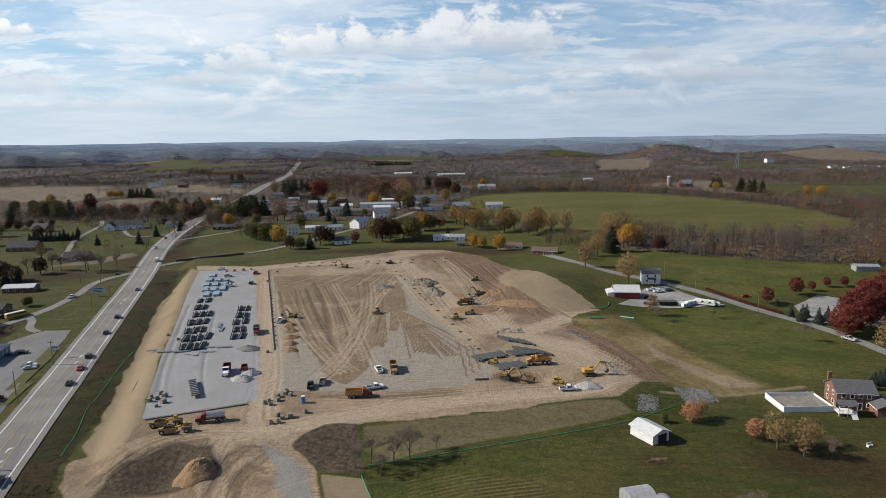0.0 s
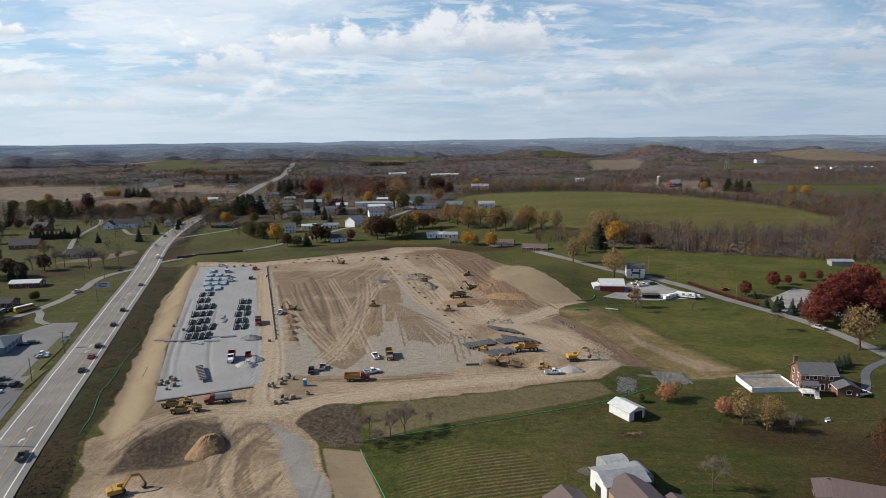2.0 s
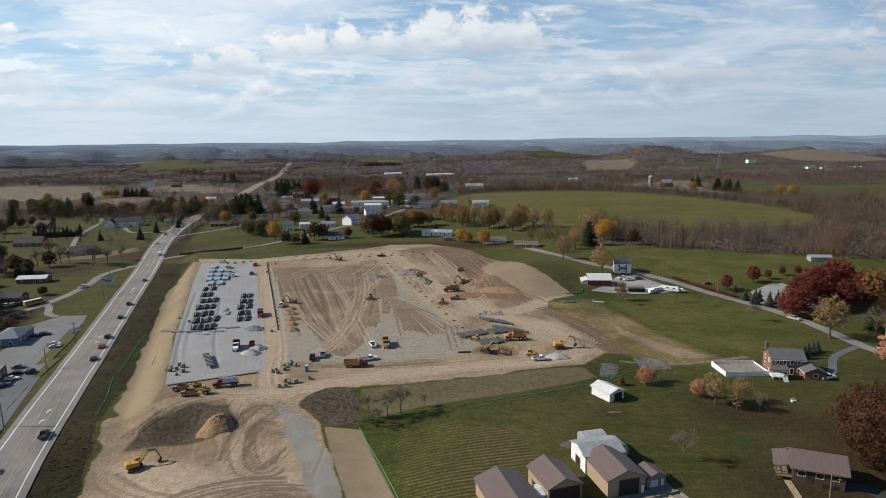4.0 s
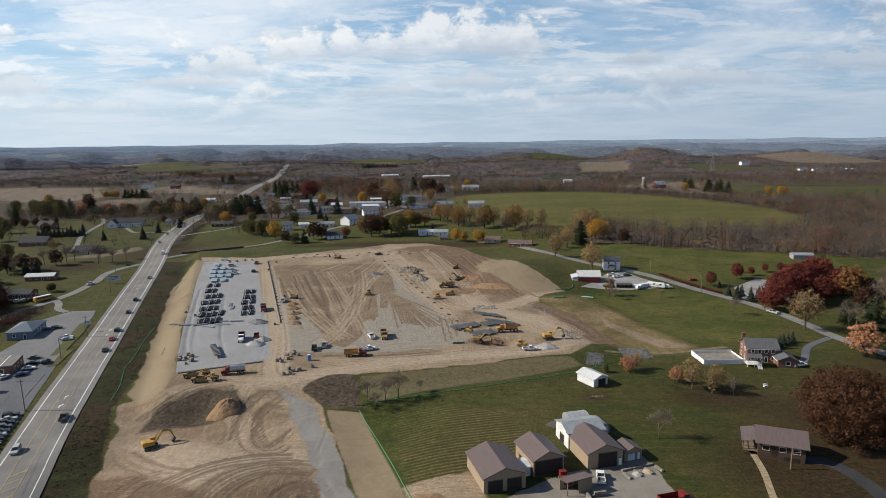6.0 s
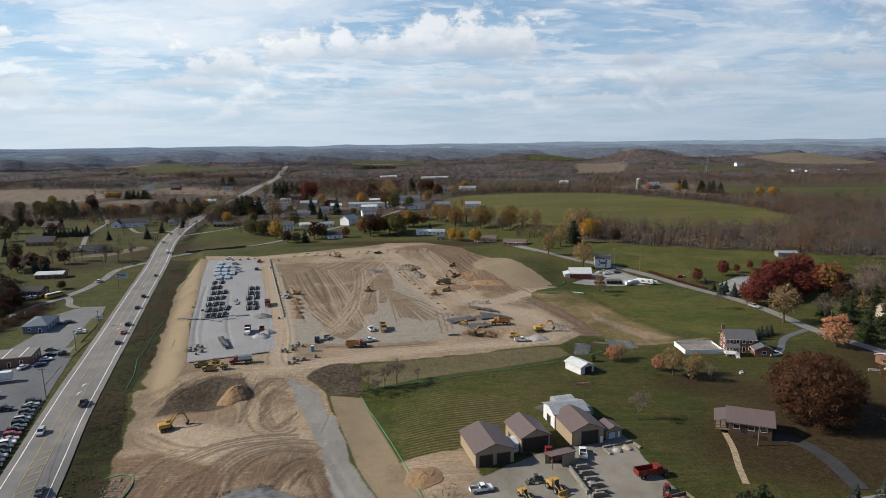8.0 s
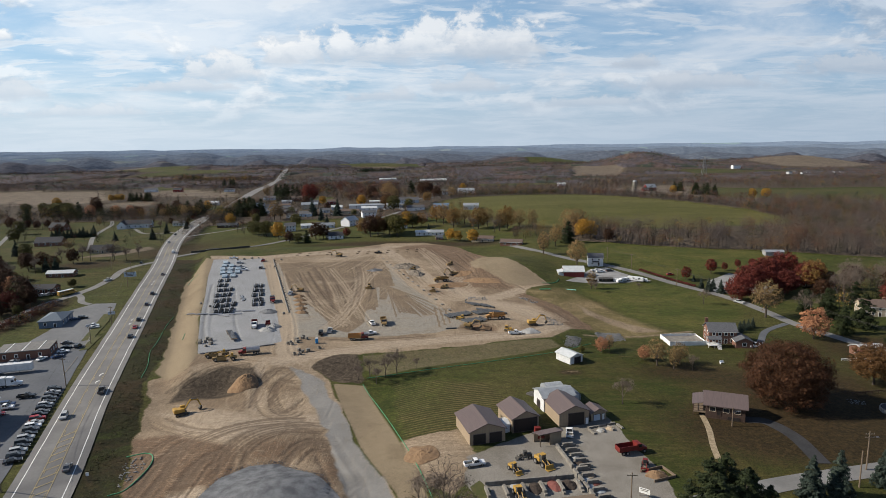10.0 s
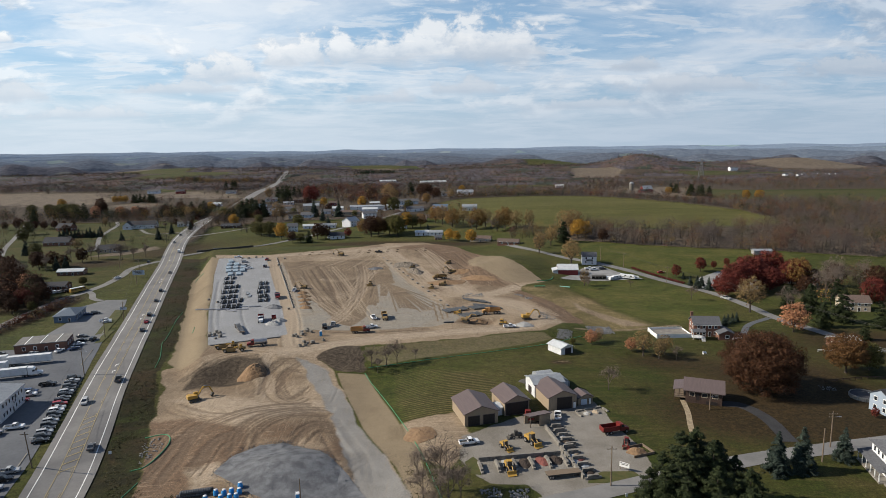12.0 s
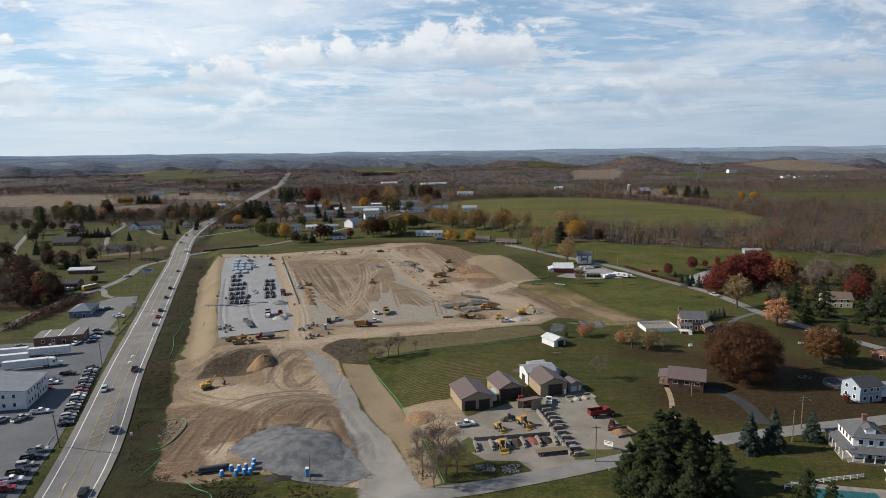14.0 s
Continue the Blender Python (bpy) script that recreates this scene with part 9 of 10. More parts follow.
for k, x in enumerate((93.2, 95.4, 97.6, 99.8)):
    ob = thing("black_trailer", on(x, 399.5 - 0.2 * k, 80), "black utility trailer in a parked row", "trailer", "parked trailers")
    part("box", B(0, 0, 0.5, 4.4, 1.9, 1.5, bevel=0.05), P_BLACK, ob)
    part("lid", B(0, 0, 2.0, 4.5, 2.0, 0.08), CHASSIS, ob)
    for s in (-1, 1):
        wheel(ob, -0.3, s * 0.9, 0.36, 0.22)
for ob in [CARAVAN, *CARS.values()]:
    for o in (*ob.children_recursive, ob):
        bpy.data.objects.remove(o)


# ---- site stores and small things ----
def heap(name, label, x, y, rx, ry, h, material, seed, rz=0.0, rough_=0.18, n=26, cat="heap"):
    """A loose heap: a lumpy mound that runs out onto the ground."""
    rnd = np.random.RandomState(seed)
    bm = bmesh.new()
    cr, sr, z0 = math.cos(radians(rz)), math.sin(radians(rz)), ground_z(x, y)
    rings = 9
    prev = [bm.verts.new((0, 0, h * 0.98))]
    ph = rnd.rand(4) * 6.28
    for j in range(1, rings + 1):
        f = j / rings
        cur = []
        for k in range(n):
            a = 6.28319 * k / n
            wob_ = 1 + rough_ * (math.sin(2 * a + ph[0]) * 0.5 + math.sin(5 * a + ph[1]) * 0.35 + 0.5 * (rnd.rand() - 0.5))
            z_ = h * max(0.0, 1 - f ** 1.25) * (1 + rough_ * 1.2 * (rnd.rand() - 0.5)) - (0.35 if j == rings else 0)
            lx, ly = rx * f * wob_ * math.cos(a), ry * f * wob_ * math.sin(a)
            px_, py_ = lx * cr - ly * sr, lx * sr + ly * cr
            cur.append(bm.verts.new((px_, py_, z_ + ground_z(x + px_, y + py_) - z0)))
        for k in range(n):
            k2 = (k + 1) % n
            if j == 1:
                bm.faces.new((prev[0], cur[k], cur[k2]))
            else:
                bm.faces.new((prev[k], cur[k], cur[k2], prev[k2]))
        prev = cur
    ob = part(name, bm, material, None, label)
    ob.matrix_basis = on(x, y)
    return tagged(ob, category=cat)


def rock_meshes(count, seed):
    rnd = random.Random(seed)
    out = []
    for k in range(count):
        bm = bmesh.new()
        bmesh.ops.create_icosphere(bm, subdivisions=1, radius=0.5)
        for v in bm.verts:
            v.co *= rnd.uniform(0.7, 1.15)
            v.co.z *= 0.7
        mesh = bpy.data.meshes.new("stone")
        bm.to_mesh(mesh)
        bm.free()
        mesh.materials.append(RIPRAP)
        out.append(mesh)
    return out


ROCKS = rock_meshes(5, 4)


def rubble(label, pts, n, lo, hi, seed, name="riprap"):
    """A bed of broken stone: each rock its own piece."""
    rnd = random.Random(seed)
    ob = thing(name, pose(0, 0, 0), label, "stones")
    x0, x1 = min(p[0] for p in pts), max(p[0] for p in pts)
    y0, y1 = min(p[1] for p in pts), max(p[1] for p in pts)
    made = 0
    while made < n:
        x, y = rnd.uniform(x0, x1), rnd.uniform(y0, y1)
        if inside(np.array([x]), np.array([y]), pts, 0.2)[0] < 0.5:
            continue
        s = new("stone", ROCKS[made % 5])
        s.parent = ob
        s.matrix_basis = on(x, y, rnd.uniform(0, 360), 0.1) @ Matrix.Scale(rnd.uniform(lo, hi), 4)
        made += 1
    return ob


def stone_stuff(name, label, pts, n, lo, hi, seed, material, lift=0.0):
    """Countless small stones as one mesh."""
    rs_ = np.random.RandomState(seed)
    x0, x1 = min(p[0] for p in pts), max(p[0] for p in pts)
    y0, y1 = min(p[1] for p in pts), max(p[1] for p in pts)
    xs_, ys_ = rs_.uniform(x0, x1, n), rs_.uniform(y0, y1, n)
    ok = inside(xs_, ys_, pts, 1.5) > rs_.rand(n) * 0.8 + 0.1
    xs_, ys_ = xs_[ok], ys_[ok]
    zs_ = np.array([ground_z(a, b) for a, b in zip(xs_, ys_)]) + lift
    base = np.array([(1, 0, 0), (-0.5, 0.87, 0), (-0.5, -0.87, 0), (0, 0, 1.0)])
    s_ = rs_.uniform(lo, hi, len(xs_))[:, None, None]
    ver = (base[None] * (0.7 + 0.6 * rs_.rand(len(xs_), 4, 1)) * s_ + np.stack([xs_, ys_, zs_], -1)[:, None]).reshape(-1, 3)
    i = np.arange(len(xs_))[:, None] * 4
    fac = np.concatenate([i + [0, 1, 3], i + [1, 2, 3], i + [2, 0, 3]], 0)
    mesh = bpy.data.meshes.new(name)
    mesh.from_pydata(ver.tolist(), [], fac.tolist())
    mesh.materials.append(material)
    return tagged(new(name, mesh), label, "stones", kind="stuff")


patch("stone_pile_skin", [(-63, 172), (-61, 182), (-55, 188), (-47, 189), (-36, 181), (-26, 168), (-20, 158), (-28, 153), (-40, 156), (-52, 162)], GREY_PILE, 0.10, "broad pile of dark crushed stone", "stone pile", 1.5)
stone_stuff("crushed_stone", "coarse dark stones over a crushed-stone pile", [(-64, 171), (-60, 187), (-48, 191), (-34, 180), (-19, 157), (-34, 152), (-50, 160)], 14000, 0.07, 0.20, 5, GREY_PILE, 0.02)
stone_stuff("riprap_bed", "grey broken stone bed below the straw bank", [(65, 285), (76, 287), (76, 296), (66, 297)], 1500, 0.15, 0.42, 71, RIPRAP, 0.0)
stone_stuff("riprap_bed", "grey broken stone bed in a drainage outfall", [(48.5, 278), (54.5, 279), (57, 288), (52, 289)], 800, 0.15, 0.38, 72, RIPRAP, 0.0)
rubble("pale riprap apron by the straw bank", [(66, 286), (75, 288), (75, 295), (67, 296)], 100, 0.5, 1.2, 1)
rubble("grey riprap in a drainage outfall", [(49, 279), (54, 280), (56, 287), (52, 288)], 60, 0.4, 0.9, 2)
rubble("row of grey stone beside the dirt strip", [(38, 356), (41, 358), (48, 345), (45, 343)], 60, 0.4, 0.9, 3)
rubble("heap of grey stone on the haul track", [(10, 352), (22, 352), (21, 359), (11, 359)], 70, 0.4, 1.1, 4)
rubble("grey stone at a culvert end", [(45, 316), (49, 318), (54, 306), (49, 303)], 60, 0.4, 0.8, 5)
rubble("loose field stones on grass by the lane", [(8, 154.5), (13, 154.5), (13, 159), (8, 158)], 50, 0.4, 0.9, 6)
rubble("heap of field stones by the lane", [(15, 153.5), (19, 153.5), (20, 158), (15, 157.5)], 60, 0.4, 0.9, 7)
rubble("pale stone check dam inside green socks", [(-93, 196), (-89, 198), (-85.5, 193), (-85.5, 183), (-88, 181)], 70, 0.4, 0.8, 8)
heap("gravel_mound", "small pale grey stone heap at site edge", 36.5, 294.5, 4.6, 3.2, 1.8, CHIP_PILE, 1)
heap("gravel_mound", "grey chippings heap on the gravel lot", -80.5, 302.0, 4.2, 3.4, 1.9, CHIP_PILE, 2)
heap("gravel_mound", "second grey chippings heap on the lot", -79.0, 307.5, 3.6, 3.2, 1.7, CHIP_PILE, 21)
heap("gravel_mound", "dark grey stone heap at lot edge", -88.5, 334.0, 5.0, 3.6, 1.6, GREY_PILE, 3)
heap("gravel_mound", "dark stone heap on the pad", -46.0, 436.0, 5.5, 4.0, 1.2, GREY_PILE, 4)
for k, (x, y) in enumerate(((-80.5, 366), (-78, 357), (-75.5, 348), (-73.5, 340), (-71.5, 332))):
    heap("soil_mound", "small brown soil heap beside the trench", x, y, 3.6, 2.6, 1.3, SOIL_LUMP, 10 + k)
heap("soil_mound", "heap of reddish soil in the hollow", -74.5, 247.0, 5.5, 4.5, 2.4, SOIL_LUMP, 16)
heap("soil_mound", "grey-brown spoil heap on the pad's east side", -26.0, 446.0, 8.0, 12.0, 2.4, SPOIL, 17, 14, 0.4)
heap("soil_mound", "grey-brown spoil heap beside a bulldozer", -19.0, 424.0, 6.0, 10.0, 2.0, SPOIL, 18, 14, 0.4)
heap("soil_mound", "reddish cut bank of loose earth", 2.0, 389.0, 12.0, 8.0, 1.6, SOIL_LUMP, 19)
heap("soil_mound", "loose brown earth beside the dig", 10.0, 418.0, 8.0, 6.0, 2.4, SOIL_LUMP, 20)
heap("soil_mound", "brown earth ridge by the haul track", 22.0, 395.0, 12.0, 6.0, 1.5, SOIL_LUMP, 22, -30)
heap("soil_mound", "excavated soil beside the trench", 16.5, 305.0, 4.5, 3.2, 1.6, SOIL_LUMP, 23)
heap("soil_mound", "dark soil heap beside the blue barrels", -45.0, 157.0, 5.0, 1.4, 0.6, DARK_DOOR, 24)
heap("soil_mound", "gravel heap behind timber boards in the yard", 52.0, 176.5, 3.2, 2.2, 1.2, SOIL_LUMP, 25)
heap("soil_mound", "brown soil bank at the yard's west edge", -8.0, 190.0, 5.0, 6.0, 1.1, SOIL_LUMP, 26)
heap("brush_mound", "dark brush heap by the white shed", 29.5, 230.0, 3.5, 2.5, 1.2, CHASSIS, 27)

# steel on the gravel lot
BUNDLE = thing("joist_bundle", pose(0, 0, -900), "bundle of black steel roof joists on gravel", "steel bundle", "joist bundles")
for k in range(5):
    bm = bmesh.new()
    y_ = -1.0 + 0.5 * k
    box(bm, 0.2 * (k % 2), y_, 0.15, 9.4, 0.26, 0.07)
    box(bm, 0.2 * (k % 2), y_, 0.22, 9.4, 0.07, 0.46)
    box(bm, 0.2 * (k % 2), y_, 0.68, 9.4, 0.26, 0.07)
    part("joist", bm, BLACK_STEEL if k % 5 != 3 else RIM, BUNDLE)
for x_ in (-2.8, 2.8):
    part("timber_bearer", B(x_, 0, 0, 0.15, 2.4, 0.15), TIMBER, BUNDLE)
r = random.Random(12)
for x, y in ((-116, 336), (-113.5, 337), (-111, 336.5), (-108.5, 338), (-119, 347), (-116.5, 347), (-114, 348), (-111.5, 350), (-123, 358), (-120, 359), (-117.5, 360), (-127, 371), (-124, 371), (-121, 372), (-130, 383), (-127, 383.5), (-124, 385),
             (-134, 396), (-131, 397), (-138, 409), (-134.5, 410), (-100, 349), (-97, 350), (-103, 359.5), (-100, 360), (-106.5, 371), (-103, 372), (-109, 382), (-106, 382), (-112, 393), (-109, 394)):
    copy_thing(BUNDLE, on(x + r.uniform(-0.3, 0.3), y + r.uniform(-0.6, 0.6), 106 + r.uniform(-5, 5), 0, r.uniform(0.85, 1.0)))
SHEETS = thing("decking_stack", pose(0, 0, -900), "stack of blue-grey metal roof decking", "sheet stack", "decking stacks")
for k in range(4):
    bm = bmesh.new()
    z_ = 0.15 + 0.22 * k
    top_ = []
    for q in range(8):                                    # trapezoid ribs across the sheet
        y_ = -1.6 + 0.4 * q
        top_ += [(y_, z_ + 0.14), (y_ + 0.12, z_ + 0.14), (y_ + 0.16, z_ + 0.20), (y_ + 0.32, z_ + 0.20), (y_ + 0.36, z_ + 0.14)]
    prism(bm, [(-1.6, z_), (1.6, z_), (1.6, z_ + 0.14), *top_[::-1]], -4.5 + 0.05 * k, 4.5 + 0.05 * k, "x")
    part("sheet", bm, DECKING, SHEETS)
for x_ in (-3, 0, 3):
    part("timber_bearer", B(x_, 0, 0, 0.15, 3.2, 0.15), TIMBER, SHEETS)
for x, y in ((-145, 433), (-140.5, 433.5), (-136, 435), (-149, 445), (-144, 445), (-139, 446), (-152, 457), (-147, 457), (-140, 422), (-135, 423), (-155, 469)):
    copy_thing(SHEETS, on(x, y, 108 + r.uniform(-3, 3), 0, 1.0))
TUBES = thing("tube_stack", pose(0, 0, -900), "stack of pale steel tubes on bearers", "steel bundle", "tube stacks")
for k in range(5):
    part("tube", rod(bmesh.new(), (-3, -0.6 + 0.3 * k, 0.3), (3, -0.6 + 0.3 * k, 0.3), 0.14, 0.14, 8), RIM, TUBES)
for x_ in (-2, 2):
    part("timber_bearer", B(x_, 0, 0, 0.15, 1.8, 0.15), TIMBER, TUBES)
for x, y, a in ((-112, 366, 105), (-109, 360, 100), (-116, 352, 108), (-106, 336, 10), (-114, 331, 15), (-109, 328, -20), (-121, 331, 5), (-99, 336, 10), (-104, 331, 0), (-127, 336, 12)):
    copy_thing(TUBES, on(x, y, a))
PALLET = thing("pallet_stack", pose(0, 0, -900), "wrapped grey blocks on a wooden pallet", "pallet", "pallets of block")
part("pallet", B(0, 0, 0, 1.3, 1.1, 0.15), TIMBER, PALLET)
part("block_stack", B(0, 0, 0.15, 1.2, 1.0, 0.9, bevel=0.05), CONCRETE, PALLET)
for x, y in ((-104, 284), (-102.5, 286), (-101, 288), (-105, 287), (-103, 290), (-100, 280), (-99, 283), (-64, 287), (-62, 289), (-60, 288), (-58, 271), (-56, 272), (-60, 273), (-66, 284), (-63, 284), (-80, 330), (-122, 346), (-129, 352), (-150, 480), (-146, 482), (-141, 484), (-137, 487), (-118, 478), (-116, 452)):
    copy_thing(PALLET, on(x, y, r.uniform(0, 90), 0, r.uniform(0.8, 1.3)))
VAULT = thing("precast_ring", pose(0, 0, -900), "pale precast concrete manhole ring", "concrete ring", "precast rings")
bm = bmesh.new()
bmesh.ops.create_cone(bm, cap_ends=False, segments=16, radius1=0.7, radius2=0.7, depth=1.0)
bmesh.ops.solidify(bm, geom=bm.faces[:], thickness=0.14)
part("ring", bm, CONCRETE, VAULT, m=pose(0, 0, 0.5))
for x, y in ((-66.5, 282), (-64.5, 281), (-58.5, 268.5), (-60.5, 268), (-62, 291), (-52, 275)):
    copy_thing(VAULT, on(x, y, 0))


def portable_toilet(x, y, rz, label, paint):
    ob = thing("portable_toilet", on(x, y, rz), label, "toilet", "portable toilets")
    part("cabin", B(0, 0, 0.1, 1.15, 1.15, 2.1, bevel=0.05), paint, ob)
    part("roof", B(0, 0, 2.2, 1.2, 1.2, 0.18, taper=0.7), WHITE_SHEET, ob)
    part("door", B(0, -0.59, 0.2, 0.8, 0.04, 1.8), paint, ob)


portable_toilet(-37, 158, 10, "blue portable toilet beside the stone pile", BLUE_PLASTIC)
portable_toilet(-54.5, 282.5, 10, "blue portable toilet on the site", BLUE_PLASTIC)
BARREL = thing("wrapped_roll", pose(0, 0, -900), "bright blue wrapped pallet of pipe fittings", "pallet load", "blue pallet loads")
part("load", rod(rod(bmesh.new(), (0, 0, 0.15), (0, 0, 1.0), 0.62, 0.66, 12), (0, 0, 1.0), (0, 0, 1.6), 0.6, 0.5, 12), BLUE_PLASTIC, BARREL)
part("cap", rod(bmesh.new(), (0, 0, 1.6), (0, 0, 1.72), 0.5, 0.3, 12), WHITE_SHEET, BARREL)
part("pallet", B(0, 0, 0, 1.2, 1.2, 0.15), TIMBER, BARREL)
for x, y in ((-60.5, 159.3), (-58.6, 161.5), (-56.4, 161.2), (-56.6, 159.2), (-54.6, 161.5), (-54.4, 159.3), (-52.9, 163.2), (-52.5, 161.2), (-52.8, 159.4)):
    copy_thing(BARREL, on(x, y, r.uniform(0, 90), 0, 1.0))
PIPE = thing("drain_pipe", pose(0, 0, -900), "black corrugated plastic drain pipe on bare earth", "pipe", "black drain pipes")
bm = bmesh.new()
n_ = 13
rings = []
for k in range(2 * n_ + 1):
    rad_ = 0.46 if k % 2 else 0.40
    rings.append([bm.verts.new((-3.0 + 3.0 * k / n_, rad_ * math.cos(0.62832 * j), 0.45 + rad_ * math.sin(0.62832 * j))) for j in range(10)])
for p, q in zip(rings, rings[1:]):
    for j in range(10):
        bm.faces.new((p[j], p[(j + 1) % 10], q[(j + 1) % 10], q[j]))
part("barrel", bm, BLACK_PIPE, PIPE)
bm = bmesh.new()
for e in (-3.01, 3.01):
    rod(bm, (e - 0.005, 0, 0.45), (e + 0.005, 0, 0.45), 0.33, 0.33, 10)
part("bore", bm, DARK_DOOR, PIPE)
for x0, y0, n, a, ang in ((0.5, 320, 12, 20, -62), (12, 344, 12, -18, -55), (17, 332, 12, -20, -52), (8.5, 311.5, 10, 14, -58), (14, 326, 9, 10, -55)):
    for k in range(n):
        c_, s_2 = math.cos(radians(a)), math.sin(radians(a))
        copy_thing(PIPE, on(x0 + 1.0 * k * c_ + r.uniform(-0.1, 0.1), y0 + 1.0 * k * s_2 * 1.6 + r.uniform(-0.8, 0.8), ang + 0 * k + r.uniform(-2, 2), 0.0, 1.0))
for k in range(4):
    copy_thing(PIPE, pose(-64.5 + 0.3 * k, 161.5 + 0.95 * (k % 3), ground_z(-64, 162) + (0.9 if k == 3 else 0.0), 0, 0, 14) @ Matrix.Scale(1.25, 4))
for x, y, a in ((2.0, 300.5, 5),):
    copy_thing(PIPE, on(x, y, a, 0, 0.8))
GP = part("green_pipe", rod(bmesh.new(), (-3, 0, 0.3), (3, 0, 0.3), 0.28, 0.28, 10), mat("pale_green_plastic", (0.24, 0.50, 0.40), (0.20, 0.42, 0.34), 0.4), None, "pale green plastic pipe on brown grass")
GP.matrix_basis = on(71, 377, -25)
tagged(GP, category="pipe")
fr_ = thing("steel_rack", on(55.5, 372, 5), "dark green steel rack of pipe on grass", "rack", "")
for k in range(5):
    part("bar", rod(bmesh.new(), (-3.2, -0.8 + 0.4 * k, 0.6), (3.2, -0.8 + 0.4 * k, 0.6), 0.1, 0.1, 6), GREEN_SOCK, fr_)
for x_ in (-2.4, 2.4):
    part("bearer", B(x_, 0, 0, 0.2, 2.0, 0.5), CHASSIS, fr_)
# laid sewer pipe with stakes
sp = thing("laid_pipe_run", pose(0, 0, 0), "straight run of grey pipe beside a staked trench", "pipe run")
for k in range(24):
    a, b = np.array((-125, 482.0)) + (np.array((-78, 332.0)) - np.array((-125, 482.0))) * np.array([k / 24, k / 24]), None
    b = np.array((-125, 482.0)) + np.array((47, -150.0)) * (k + 0.94) / 24
    part("pipe_length", rod(bmesh.new(), (a[0], a[1], ground_z(*a) + 0.3), (b[0], b[1], ground_z(*b) + 0.3), 0.28, 0.28, 8), CONCRETE, sp)
    part("stake", B(a[0] + 1.2, a[1], ground_z(*a) - 0.2, 0.7, 0.25, 0.6), TIMBER, sp)
for k in range(14):
    for j in range(2):
        x, y = -110 + 7.4 * k, 503 + 0.9 * k - 9 * j
        if -80 < x < -70:
            continue
        ob = part("footing_form", B(0, 0, 0, 2.2, 0.5, 0.4), TIMBER, None, "short timber footing form on bare earth")
        ob.matrix_basis = on(x, y, 3)
        tagged(ob, category="formwork", group="footing forms")
for k in range(16):
    x, y = -44 + 3.5 * k, 476 - 11 * k
    ob = part("footing_form", B(0, 0, 0, 2.0, 1.2, 0.5), CONCRETE, None, "pale concrete footing block in a line")
    ob.matrix_basis = on(x, y, -70)
    tagged(ob, category="formwork", group="footing blocks")

# green filter socks and the lot's edging
def sock(label, pts, r_=0.13):
    line_ = smooth_line(pts, 5)
    bm = tube(bmesh.new(), [(a[0], a[1], ground_z(*a) + r_ * 0.7) for a in line_], r_)
    ob = part("filter_sock", bm, GREEN_SOCK, None, label)
    return tagged(ob, category="filter sock", group="filter socks")


sock("green filter sock along the verge", [(-117, 258), (-121, 272), (-128, 290), (-130, 300), (-138, 330), (-141, 345)])
sock("green filter sock round a stone basin", [(-94, 199), (-88, 200), (-84.4, 195), (-84, 187), (-85, 180), (-88.5, 178)], 0.16)
sock("green filter sock at the site's low corner", [(-70, 158), (-66, 154), (-61, 151), (-58, 146)])
sock("short green filter sock on the verge", [(-84, 162), (-83.5, 167), (-83, 171)])
sock("green filter sock beside the haul road", [(-31, 246), (-24, 229), (-16.3, 207), (-8.3, 182), (-0.4, 149)], 0.12)
sock("green filter sock below the straw slope", [(-30, 250), (-10, 254), (20, 264), (44, 273), (60, 282)], 0.12)
sock("pale green hose by the straw mound", [(56, 386), (62, 388), (66, 393), (68, 399)], 0.22)
sock("short green filter sock on the upper verge", [(-163, 420), (-165, 432), (-164, 440)])
sock("short green filter sock on the verge", [(-118, 300), (-120, 308)])
ec = thing("stone_edge", pose(0, 0, 0), "low dark kerb of stone along the gravel lot", "edging")
for k in range(14):
    u = k / 14
    part("edge_block", B(-99 + 27 * (u + 0.036), 270.6 + 11 * (u + 0.036), ground_z(-99 + 27 * u, 270.6 + 11 * u) - 0.1, 2.0, 0.8, 0.45, 22), GREY_PILE, ec)

# stone bins in the contractor's yard: rows of stacked concrete blocks
def bins(label, x, y, rz, count, wide_b, deep, courses=2, fills=()):
    ob = thing("storage_bin_row", on(x, y, rz), label, "storage bins", "storage bins")
    blocks = int(deep / 1.5)
    for k in range(count + 1):
        for c_ in range(courses):
            for j in range(blocks - (1 if c_ else 0)):
                part("concrete_block", B(k * wide_b, 0.75 + j * 1.5 + 0.75 * (c_ % 2), 0.62 * c_ - 0.1, 0.62, 1.46, 0.60, r.uniform(-2, 2)), CONCRETE, ob)
    for k in range(count):
        for c_ in range(courses):
            for j in range(max(1, int(wide_b / 1.5))):
                part("concrete_block", B(k * wide_b + 0.95 + j * 1.5, deep, 0.62 * c_ - 0.1, 1.44, 0.62, 0.60), CONCRETE, ob)
    return ob


RED_MULCH = mat("red_stone_chips", (0.200, 0.072, 0.060), (0.140, 0.052, 0.045), 0.95, scale=1.0, bump_h=0.05, fine=6)
BLACK_MULCH = mat("black_mulch", (0.035, 0.026, 0.022), (0.055, 0.042, 0.034), 0.95, scale=1.0, bump_h=0.05, fine=6)
BLUE_CHIP = mat("blue_grey_chips", (0.34, 0.37, 0.40), (0.26, 0.285, 0.31), 0.95, scale=1.0, bump_h=0.05, fine=6)
SAND = mat("tan_sand", (0.36, 0.29, 0.21), (0.28, 0.22, 0.16), 0.95, scale=1.0, fine=6)
bins("low concrete block bins holding coloured stone", 9.0, 165.5, 8, 5, 4.6, 7.0)
